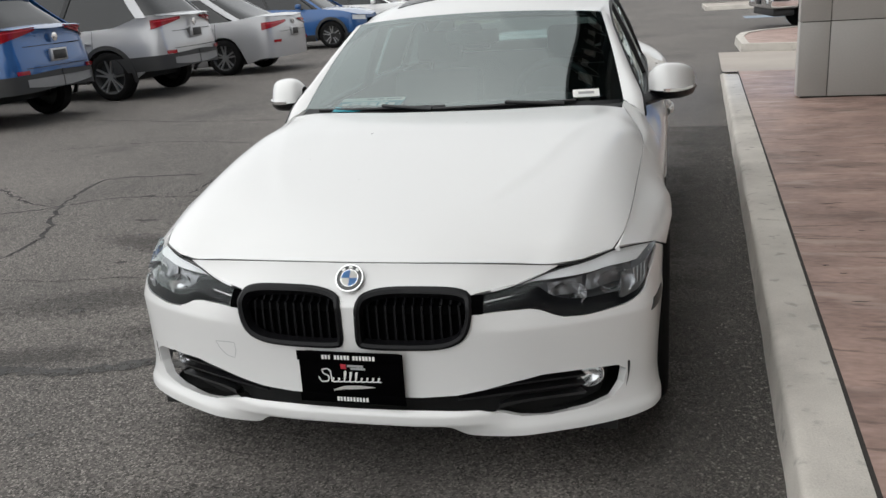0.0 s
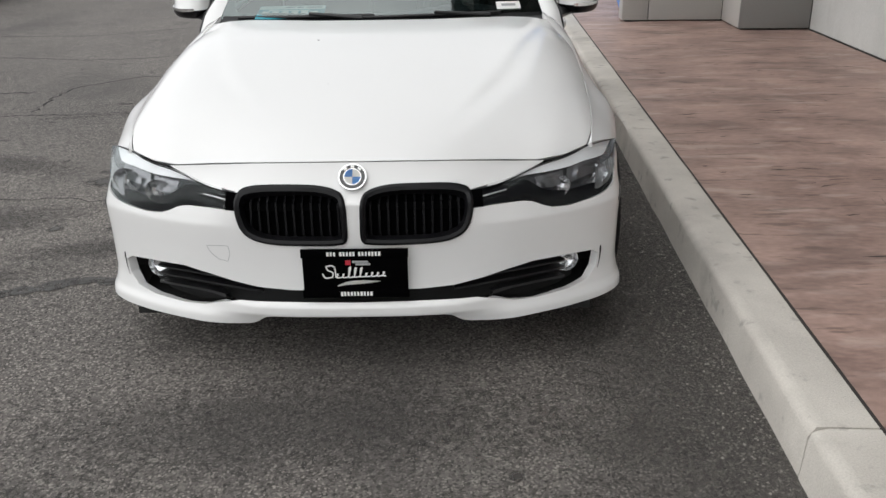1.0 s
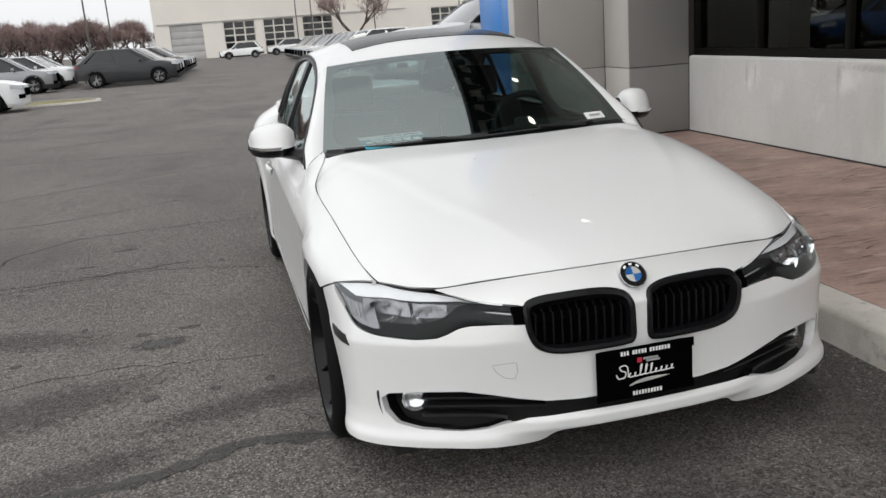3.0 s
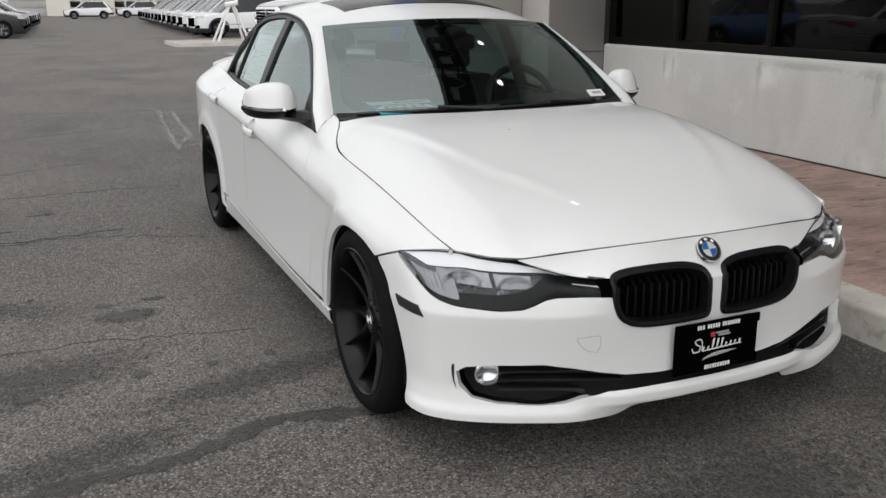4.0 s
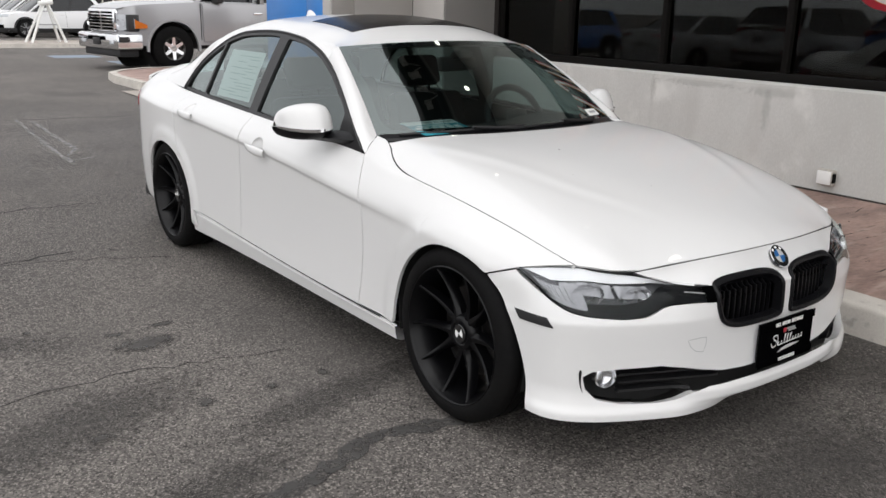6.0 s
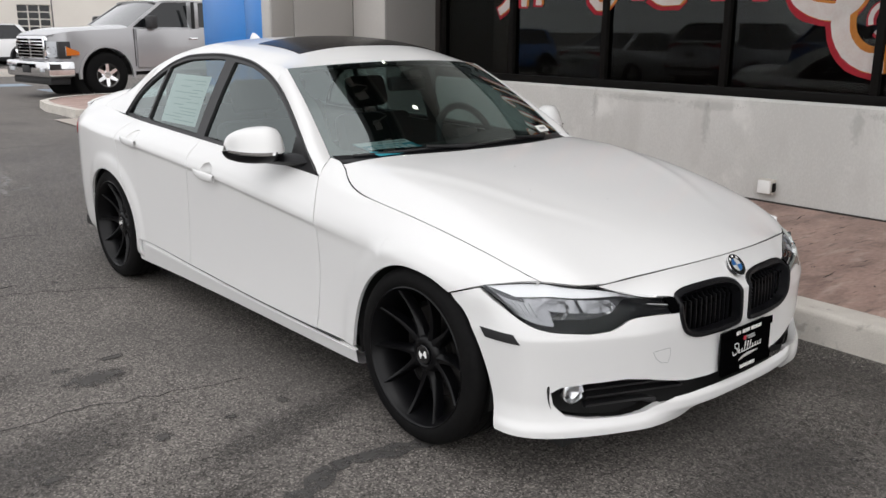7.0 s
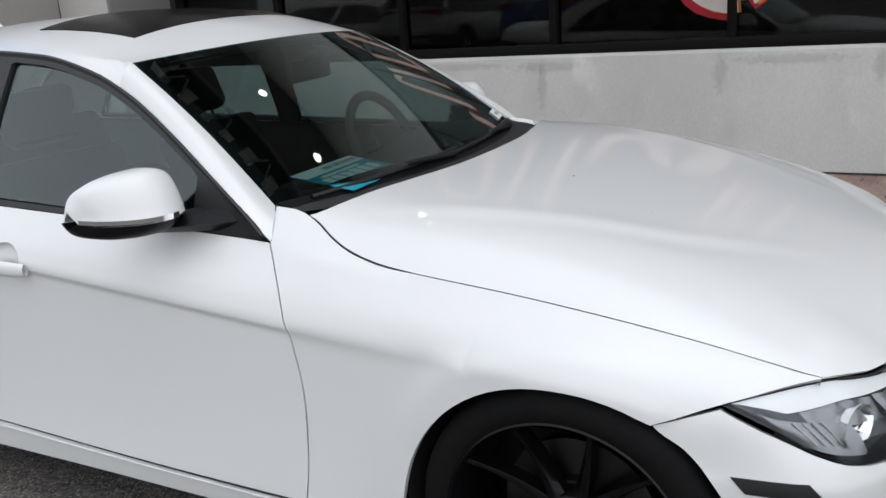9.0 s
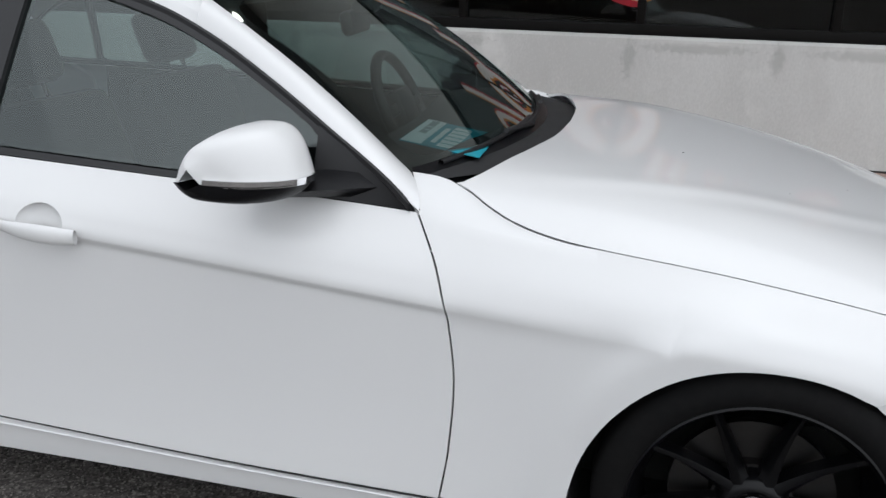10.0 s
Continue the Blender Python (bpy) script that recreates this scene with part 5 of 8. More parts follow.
def build_roof():
    n, k = 81, 50
    P = np.zeros((n, k, 3))
    for i in range(n):
        a = math.sin(math.pi / 2 * (-1 + 2 * i / (n - 1)))
        for j in range(k):
            t = j / (k - 1)
            x = 0.6 * a
            for _ in range(4):
                y0 = TOP_Y + 0.002 + TOP_BACK * screen_bow(abs(x) / TOP_X)
                y1 = 2.80 - 0.08 * min(1, abs(x) / 0.55) ** 2
                y = y0 + (y1 - y0) * t
                x = a * float(DRIP_X(y))
            bow = screen_bow(abs(x) / TOP_X)
            meet = TOP_Z - TOP_DROP * bow - roof_z(x, TOP_Y + 0.002 + TOP_BACK * bow) if abs(x) < TOP_X else 0.0
            P[i, j] = (x, y, roof_z(x, y) + meet * max(0.0, 1 - t / 0.16) ** 2)
    roof = part("roof", sheet(P, None, 0.02, (0, 0, 1)), M_WHITE, sedan)
    # pillars beside the windscreen
    A = np.zeros((24, 9, 3))
    for i in range(24):
        yd = 0.708 + (1.277 - 0.708) * i / 23
        e, d = screen_point(-1, i / 23, 0.001), np.array((-float(DRIP_X(yd)), yd, float(DRIP_Z(yd))))
        for j in range(9):
            t = j / 8
            A[i, j] = e + (d - e) * t + np.array((-0.5, -0.25, 0.8)) * 0.014 * math.sin(math.pi * t)
    sides("front_pillar", (A, None), M_WHITE, roof)
    # rear pillars
    top = spline([(-0.46, 2.744, roof_z(0.46, 2.744) + 0.002), (-0.505, 2.95, 1.208), (-0.55, 3.14, 1.098), (-0.585, 3.30, 1.022)], 24)
    low = spline([(-float(DRIP_X(2.725)), 2.725, float(DRIP_Z(2.725))), (-0.69, 2.85, 1.02), (-0.716, 2.908, 0.955), (-0.706, 3.05, 0.958), (-0.69, 3.30, 0.977)], 24)
    C = np.stack([top + (low - top) * t + np.array((-0.7, 0, 0.6)) * 0.016 * math.sin(math.pi * t) for t in np.linspace(0, 1, 9)], 1)
    sides("rear_pillar", (C, None), M_WHITE, roof)
    # glass sunroof
    S = np.array([[(x, y, roof_z(x, y) + 0.003) for y in np.linspace(1.36 + 0.05 * (x / 0.43) ** 2, 1.80, 16)] for x in np.linspace(-0.43, 0.43, 20)])
    part("sunroof", sheet(S, None, 0.01, (0, 0, 1)), M_ROOFGLASS, roof, "dark glass sunroof panel")
    bm = bmesh.new()
    rows = []
    for t in np.linspace(0, 1, 9):
        y = 2.52 + 0.16 * t
        h = 0.075 * math.sin(math.pi * min(1, t * 0.62 + 0.0)) ** 0.8 * (1 if t < 0.85 else (1 - t) / 0.15)
        w = 0.028 * math.sin(math.pi * (0.08 + 0.84 * t))
        z = roof_z(0, y) - 0.004
        rows.append([bm.verts.new(p) for p in ((-w, y, z), (-w * 0.45, y, z + h * 0.7), (0, y, z + h), (w * 0.45, y, z + h * 0.7), (w, y, z))])
    for r0, r1 in zip(rows, rows[1:]):
        for j in range(4):
            bm.faces.new((r0[j], r0[j + 1], r1[j + 1], r1[j]))
    bmesh.ops.recalc_face_normals(bm, faces=bm.faces)
    part("antenna_fin", bm, M_WHITE, roof)
    # headliner
    L = P.copy()
    L[:, :, 2] -= 0.028
    L[:, :, 0] *= 0.96
    part("headliner", sheet(L, None, 0, (0, 0, -1)), M_LINER, roof)
    return roof


roof = build_roof()
for s in (-1, 1):
    seam([np.array((s * (0.702 + 0.086 * t), 0.7525 - 0.042 * t, 0.9335 - 0.062 * t + 0.004 * math.sin(math.pi * t))) for t in np.linspace(0, 1, 10)], 0.0014, roof, "pillar_seam")


def build_screens():
    P = np.array([[screen_point(a, t) for t in np.linspace(0, 1, 22)] for a in np.sin(np.linspace(-math.pi / 2, math.pi / 2, 81))])
    ws = part("windscreen", sheet(P, None, 0.005, (0, -1, 1)), M_GLASS, sedan, "laminated windscreen")
    ws.visible_shadow = False
    # black enamel border
    A, T = np.meshgrid(np.sin(np.linspace(-math.pi / 2, math.pi / 2, 71)), np.linspace(0, 1, 41), indexing="ij")
    hole = outline([(-0.92, 0.095), (-0.6, 0.07), (0, 0.062), (0.6, 0.07), (0.92, 0.095), (0.93, 0.5), (0.925, 0.93), (0.5, 0.95), (0.0, 0.955), (-0.5, 0.95), (-0.925, 0.93), (-0.93, 0.5)], 120)
    A, T, keep = cut(A, T, [hole])
    B = np.array([screen_point(a, t, -0.004) for a, t in zip(A, T)])
    part("border", sheet(B, keep, 0, (0, -1, 1)), M_BLACKGLOSS, ws, "black enamel border")
    # cowl below the glass
    C = []
    for a in np.linspace(-0.985, 0.985, 31):
        r = []
        for t in np.linspace(0, 1, 5):
            p = screen_point(a, 0.03)
            q = np.array((0.708 * a, float(hood_rear(min(0.715, abs(0.708 * a)))) - 0.03, float(hood_z(0.70 * a, min(float(hood_rear(abs(0.70 * a))), 0.62))) - 0.035))
            r.append(p + (q - p) * t + np.array((0, 0, -0.012)) * math.sin(math.pi * t))
        C.append(r)
    part("cowl", sheet(np.array(C), None, 0, (0, 0, 1)), M_COWL, sedan, "black plastic cowl below the windscreen")
    # rear window
    R = np.zeros((31, 14, 3))
    for i, a in enumerate(np.linspace(-1, 1, 31)):
        yb = 2.80 - 0.058 * a * a
        b = np.array((0.47 * a, yb, roof_z(0.47 * a, yb)))
        e = np.array((0.595 * a, 3.34 - 0.04 * a * a, 1.016))
        for j, t in enumerate(np.linspace(0, 1, 14)):
            R[i, j] = b + (e - b) * t + np.array((0, 0.3, 0.9)) * 0.008 * math.sin(math.pi * t)
    part("rear_window", sheet(R, None, 0.005, (0, 1, 1)), M_SIDEGLASS, sedan).visible_shadow = False


build_screens()


def glass_x(y, z):
    zb, zd = float(BELT(y)), float(DRIP_Z(y))
    xb, xd = float(BELT_X(y)) - 0.014, float(DRIP_X(y)) - 0.004
    t = max(0.0, min(1.0, (z - zb) / max(0.02, zd - zb)))
    return xb + (xd - xb) * (0.86 * t + 0.14 * t * t)


def build_side_glass():
    # the black surround as one grid with three openings; the panes fill them
    top = lambda y: float(DRIP_Z(y)) - 0.026
    bot = lambda y: float(BELT(y)) + 0.016
    front = [(0.93, bot(0.93)), (0.93, top(0.93) - 0.01)] + [(y, top(y)) for y in np.linspace(0.97, 1.70, 18)] + [(1.715, top(1.715)), (1.762, bot(1.762))]
    rear = [(1.85, bot(1.85)), (1.81, top(1.81))] + [(y, top(y)) for y in np.linspace(1.84, 2.42, 14)] + [(2.445, top(2.445)), (2.50, bot(2.50))]
    small = [(2.522, bot(2.522)), (2.470, top(2.470))] + [(y, top(y)) for y in np.linspace(2.52, 2.82, 9)] + [(2.872, bot(2.872))]
    ys = np.linspace(0.72, 2.90, 110)
    Y = np.repeat(ys[:, None], 26, 1)
    Z = np.array([[float(BELT(y)) + (float(DRIP_Z(y)) - float(BELT(y))) * t for t in np.linspace(0, 1, 26)] for y in ys])
    U, V, keep = cut(Y, Z, [np.array(p) for p in (front, rear, small)])
    P = np.array([(-(glass_x(u, v) + 0.006), u, v) for u, v in zip(U, V)])
    # split at the gap between the doors
    ahead_of = [min(U[q] for q in f) < 1.785 for f in keep]
    sides("window_frame", (P, [f for f, g in zip(keep, ahead_of) if g]), M_TRIM, front_door, "black window frame", 0.02)
    sides("window_frame", (P, [f for f, g in zip(keep, ahead_of) if not g]), M_TRIM, rear_door, "black window frame", 0.02)
    for poly, parent in ((front, front_door), (rear, rear_door), (small, rear_door)):
        p = np.array(poly)
        yy = np.linspace(p[:, 0].min() - 0.01, p[:, 0].max() + 0.01, 36)
        zz = np.linspace(p[:, 1].min() - 0.01, p[:, 1].max() + 0.01, 24)
        Y, Z = np.meshgrid(yy, zz, indexing="ij")
        A, B, kp = cut(Y, Z, [p], True)
        Q = np.array([(-(glass_x(u, v) - 0.006), u, v) for u, v in zip(A, B)])
        for ob in sides("window_glass", (Q, kp), M_SIDEGLASS, parent, "", 0.004):
            ob.visible_shadow = False
    # raised drip moulding along the top
    for mirror in (False, True):
        s = 1 if mirror else -1
        path = [np.array((s * (float(DRIP_X(y)) + 0.003), y, float(DRIP_Z(y)) - 0.004)) for y in np.linspace(0.73, 2.895, 60)]
        bm = bmesh.new()
        rows = []
        for i, p in enumerate(path):
            rows.append([bm.verts.new(p + np.array((s * dx, 0, dz))) for dx, dz in ((0, 0.006), (0.006, 0.002), (0.006, -0.010), (0, -0.016))])
        for r0, r1 in zip(rows, rows[1:]):
            for j in range(3):
                bm.faces.new((r0[j], r0[j + 1], r1[j + 1], r1[j]))
        bmesh.ops.recalc_face_normals(bm, faces=bm.faces)
        part("drip_moulding", bm, M_TRIM, roof, "black moulding")


build_side_glass()


def build_tail():
    # boot lid
    n, k = 31, 18
    P = np.zeros((n, k, 3))
    deck = pch([(3.28, 1.012), (3.4, 1.035), (3.6, 1.05), (3.78, 1.055), (3.82, 1.04)])
    for i, a in enumerate(np.linspace(-1, 1, n)):
        for j, t in enumerate(np.linspace(0, 1, k)):
            y = 3.335 - 0.05 * a * a + (3.815 - 0.085 * abs(a) ** 3 - 3.335 + 0.05 * a * a) * t
            xe, ze = float(BELT_X(y)), float(BELT(y))
            zc = float(deck(y))
            P[i, j] = (a * xe, y, zc + (ze - zc) * abs(a) ** 3.5)
    part("boot_lid", sheet(P, None, 0.02, (0, 0, 1)), M_WHITE, sedan)
    # tail panel and bumper
    plan = spline([(0, 3.845), (0.25, 3.838), (0.45, 3.815), (0.56, 3.795), (0.63, 3.76), (0.68, 3.71)], 24)
    prof = pch([(0.18, -0.05), (0.24, 0.0), (0.5, 0.03), (0.6, 0.03), (0.66, 0.0), (0.9, -0.02), (1.0, -0.035), (1.04, -0.045)])
    full = np.vstack([plan[::-1] * np.array((-1, 1)), plan[1:]])
    Q = np.zeros((len(full), 20, 3))
    for i, (x, y) in enumerate(full):
        zt = 1.035 + (0.955 - 1.035) * min(1, abs(x) / 0.72) ** 3
        for j, t in enumerate(np.linspace(0, 1, 20)):
            z = 0.2 + (zt - 0.2) * t
            Q[i, j] = (x * (1 + float(prof(z)) * 0.6), y + float(prof(z)), z)
    part("rear_bumper", sheet(Q, None, 0.02, (0, 1, 0)), M_WHITE, sedan)
    for s in (-1, 1):
        L = []
        for y in np.linspace(3.50, 3.77, 10):
            t = (y - 3.50) / 0.27
            L.append([(s * (float(half(y, z)) + 0.006), y, z) for z in np.linspace(0.80 - 0.05 * t, 0.865 + 0.03 * t, 5)])
        part("tail_lamp", sheet(np.array(L), None, 0.012, (s, 0.2, 0)), M_TAIL, sedan, "red tail lamp")


build_tail()


def build_wheels():
    tyre = lathe([(-0.108, 0.250), (-0.116, 0.260), (-0.118, 0.278), (-0.113, 0.297), (-0.100, 0.313), (-0.088, 0.3195), (-0.06, TYRE_R), (-0.058, TYRE_R - 0.006), (-0.046, TYRE_R - 0.006), (-0.044, TYRE_R),
                  (-0.006, TYRE_R + 0.001), (-0.004, TYRE_R - 0.006), (0.004, TYRE_R - 0.006), (0.006, TYRE_R + 0.001), (0.044, TYRE_R), (0.046, TYRE_R - 0.006), (0.058, TYRE_R - 0.006), (0.06, TYRE_R), (0.088, 0.3195),
                  (0.100, 0.313), (0.113, 0.297), (0.118, 0.278), (0.116, 0.260), (0.108, 0.250)], 96)
    barrel = lathe([(-0.104, 0.252), (-0.112, 0.2545), (-0.1145, 0.2505), (-0.110, 0.246), (-0.104, 0.2445), (-0.096, 0.240), (-0.05, 0.222), (0.05, 0.216), (0.11, 0.246)], 96)
    spoke = bmesh.new()
    for sgn in (-1, 1):
        rows = []
        for t in np.linspace(0, 1, 14):
            # two straight legs that spread from one foot at the hub
            foot, tip = 0.036 * np.array((math.sin(sgn * 0.16), math.cos(0.16))), 0.243 * np.array((math.sin(sgn * 0.30), math.cos(0.30)))
            w = 0.0160 * (1 - t) ** 2 + 0.0078
            x = -0.062 - 0.040 * t ** 1.4 + 0.014 * math.sin(math.pi * t)
            c = foot + (tip - foot) * t
            d = (tip - foot) / np.hypot(*(tip - foot))
            nrm = np.array((d[1], -d[0]))
            # a sharp ridge with one broad bevel on the side away from its twin
            out = sgn
            sec = [(-w, 0.040), (-w * 0.9, 0.012 if out < 0 else 0.004), (-w * 0.15, 0.0), (w * 0.15, 0.0), (w * 0.9, 0.012 if out > 0 else 0.004), (w, 0.040)]
            rows.append([spoke.verts.new((x + b, *(c + nrm * a))) for a, b in sec])
        for r0, r1 in zip(rows, rows[1:]):
            for j in range(5):
                spoke.faces.new((r0[j], r0[j + 1], r1[j + 1], r1[j]))
    bmesh.ops.recalc_face_normals(spoke, faces=spoke.faces)
    hub = lathe([(-0.02, 0.074), (-0.054, 0.066), (-0.062, 0.056), (-0.064, 0.044), (-0.060, 0.038), (-0.060, 0.001)], 40)
    disc = lathe([(0.02, 0.165), (0.0, 0.165), (0.0, 0.085), (-0.02, 0.08), (-0.02, 0.001)], 48)
    meshes = [mesh_of(b, n) for b, n in ((barrel, "wheel"), (tyre, "tyre"), (spoke, "spoke"), (hub, "hub"), (disc, "brake_disc"))]
    nut = mesh_of(tube(bmesh.new(), (-0.056, 0, 0), (-0.030, 0, 0), 0.0085, 0.0085, 12), "lug_nut")
    for s in (-1, 1):
        for cy in (0.0, BASE):
            m = Matrix.Translation((s * 0.768, cy, AXLE)) @ pose(0, 0, 0, 0, 0, 0 if s < 0 else 180) @ pose(0, 0, 0, 36 if cy else 31, 0, 0)
            wheel = part("wheel", meshes[0], M_RIM, sedan, "black five twin-spoke alloy wheel")
            wheel.matrix_world = m
            part("tyre", meshes[1], M_RUBBER, wheel)
            part("hub", meshes[3], M_RIM, wheel)
            part("brake_disc", meshes[4], M_STEEL, wheel)
            for k in range(5):
                o = part("spoke", meshes[2], M_RIM, wheel)
                o.matrix_basis = pose(0, 0, 0, 72 * k, 0, 0)
                q = part("lug_nut", nut, M_STEEL, wheel)
                q.matrix_basis = pose(0, 0, 0, 72 * k + 36, 0, 0) @ pose(0, 0, 0.052)
            cap = lathe([(-0.066, 0.034), (-0.068, 0.032), (-0.068, 0.0005)], 28)
            part("hub_cap", cap, M_BLACKGLOSS, wheel)
            for q in range(2):
                bm = bmesh.new()
                a0 = math.pi / 2 + math.pi * q
                pts = [(0, 0)] + [(0.022 * math.cos(a0 + math.pi / 2 * t / 6), 0.022 * math.sin(a0 + math.pi / 2 * t / 6)) for t in range(7)]
                bm.faces.new([bm.verts.new((-0.0688, a, b)) for a, b in pts])
                part("quadrant", bm, M_PAPER, wheel)
            part("caliper", boxed((-0.018, -0.16, -0.07), (0.05, -0.09, 0.07), 0.01), M_STEEL, wheel)


build_wheels()


def build_mirrors():
    xs = (0.800, 0.830, 0.870, 0.910, 0.945, 0.970, 0.986, 0.993)
    top = pch(list(zip(xs, (1.010, 1.040, 1.050, 1.047, 1.038, 1.024, 1.006, 0.982))))
    fore = pch(list(zip(xs, (0.950, 0.918, 0.908, 0.918, 0.948, 0.988, 1.035, 1.085))))
    aft = pch(list(zip(xs, (1.045, 1.058, 1.080, 1.103, 1.122, 1.133, 1.140, 1.130))))
    low = pch(list(zip(xs, (0.912, 0.902, 0.898, 0.898, 0.900, 0.905, 0.914, 0.928))))
    split = pch(list(zip(xs, (0.946, 0.943, 0.941, 0.940, 0.940, 0.941, 0.942, 0.943))))
    c = np.array((0.893, 1.02, 0.985))

    def shell(z0, z1, a0, a1, grow=0.0):
        """A loft across the mirror between two heights, from the angle a0 to a1 of its section."""
        P = []
        for x in np.r_[np.linspace(0.800, 0.945, 12), np.linspace(0.955, 0.993, 9)]:
            yf, ya, zb, zt = float(fore(x)), float(aft(x)), float(z0(x)), float(z1(x))
            row = []
            for a in np.linspace(a0, a1, 25):
                ca, sa = math.cos(a), math.sin(a)
                ey, h = (0.62 if ca < 0 else 0.40), abs(sa) ** 0.62
                y = (yf + ya) / 2 + (ya - yf) / 2 * math.copysign(abs(ca) ** ey, ca) * (1 - (0.34 if ca < 0 else 0.46) * h) * (1 + grow)
                row.append((x + grow * 0.2, y, zb + (zt - zb) * h))
            P.append(row)
        end = np.mean(P[-1], 0)
        P.append([end + (np.array(q) - end) * 0.5 + np.array((0.004, 0, 0)) for q in P[-1]])
        P.append([end + np.array((0.005, 0, 0))] * 25)
        return np.array(P)
    for s in (-1, 1):
        cap = part("mirror", sheet(shell(split, top, math.pi, 0), None, 0, (s, 0, 0.6), s < 0), M_WHITE, sedan, "white door mirror cap over a black base")
        part("base_shell", sheet(shell(split, low, math.pi, 0, 0.03), None, 0, (s, 0, -0.6), s < 0), M_COWL, cap, "black lower shell")
        strip = np.array([[(x + 0.005 * (x - 0.80) / 0.19, float(fore(x)) - 0.004, float(split(x)) + dz) for dz in (-0.003, 0.010 - 0.03 * max(0, 0.88 - x))] for x in np.r_[np.linspace(0.86, 0.96, 12), np.linspace(0.965, 0.9925, 14)]])
        part("signal_strip", sheet(strip, None, 0.006, (0, -1, 0), s < 0), M_CHROME, cap, "clear and chrome signal strip")
        glass_bm = bmesh.new()
        ring = [glass_bm.verts.new((s * (c[0] + 0.066 * math.cos(t)), 1.076 + 0.034 * math.cos(t), c[2] - 0.012 + 0.042 * math.sin(t))) for t in np.linspace(0, 2 * math.pi, 28, endpoint=False)]
        glass_bm.faces.new(ring)
        part("mirror_glass", glass_bm, M_CHROME, cap, "silvered mirror glass")
        arm = []
        for t in np.linspace(0, 1, 10):
            a = np.array((0.875, 1.04, 0.908)) * (1 - t) + np.array((0.772, 0.86, 0.912)) * t
            w, hh = 0.055 * (1 - t) + 0.06 * t, 0.014 + 0.012 * t
            arm.append([a + np.array((dx, dy, dz)) for dx, dy, dz in ((0, -w * 0.4, hh), (0.012, -w, 0), (0, -w * 0.4, -hh), (0, w, -hh), (0, w, hh), (0, -w * 0.4, hh))])
        part("arm", sheet(np.array(arm), None, 0, None, s < 0), M_COWL, cap)
        # triangle ahead of the door glass
        tri = []
        for y in np.linspace(0.722, 0.945, 12):
            zb, zt = float(BELT(y)) + 0.002, float(DRIP_Z(y)) - 0.01
            tri.append([(s * (glass_x(y, z) + 0.010), y, z) for z in np.linspace(zb, max(zb + 0.003, zt), 8)])
        part("sail_panel", sheet(np.array(tri), None, 0.01, (s, 0, 0)), M_TRIM, cap, "black triangular panel")


build_mirrors()


def build_handles():
    for s, doors in ((-1, 0), (1, 1)):
        for (y0, z0), door in zip(HANDLES, (front_door[doors], rear_door[doors])):
            P = []
            for t in np.linspace(0, 1, 16):
                y = y0 + 0.20 * t
                z = z0 + 0.03 * t * 0.5
                out = 0.030 * math.sin(math.pi * (0.06 + 0.88 * t)) ** 0.5
                r = 0.021 * (0.62 + 0.38 * math.sin(math.pi * min(1, 0.15 + t)))
                row = []
                for a in np.linspace(0, 2 * math.pi, 13):
                    row.append((s * (float(half(y, z)) + out + 0.45 * r * math.cos(a)), y, z + r * math.sin(a)))
                P.append(row)
            hd = part("door_handle", sheet(np.array(P), None, 0), M_WHITE, door, "white pull handle")
            # finger recess, a shallow bowl let into the door
            bm = bmesh.new()
            rings = []
            for r, deep in ((1.02, -0.0006), (0.93, 0.007), (0.78, 0.014), (0.5, 0.020), (0.2, 0.022)):
                rings.append([bm.verts.new((s * (float(half(y, z)) - deep), y, z)) for y, z in scoop(y0, z0, r)])
            for r0, r1 in zip(rings, rings[1:]):
                for i in range(32):
                    bm.faces.new((r0[i], r0[(i + 1) % 32], r1[(i + 1) % 32], r1[i]))
            bm.faces.new(rings[-1])
            bmesh.ops.recalc_face_normals(bm, faces=bm.faces)
            if sum(f.normal.x * s for f in bm.faces) < 0:
                bmesh.ops.reverse_faces(bm, faces=bm.faces)
            part("finger_recess", bm, M_WHITE, door)


build_handles()


def seat_mesh(w, y0, z0, back_tilt):
    cushion = boxed((-w, y0, z0), (w, y0 + 0.50, z0 + 0.16), 0.05)
    m = Matrix.Translation((0, y0 + 0.48, z0 + 0.10)) @ pose(0, 0, 0, -back_tilt, 0, 0)
    back = boxed((-w, -0.02, 0), (w, 0.11, 0.56), 0.045, m)
    head = boxed((-0.13, 0.0, 0.60), (0.13, 0.09, 0.78), 0.035, m)
    posts = bmesh.new()
    for x in (-0.05, 0.05):
        tube(posts, m @ Vector((x, 0.045, 0.55)), m @ Vector((x, 0.045, 0.62)), 0.007, 0.007, 8)
    return cushion, back, head, posts


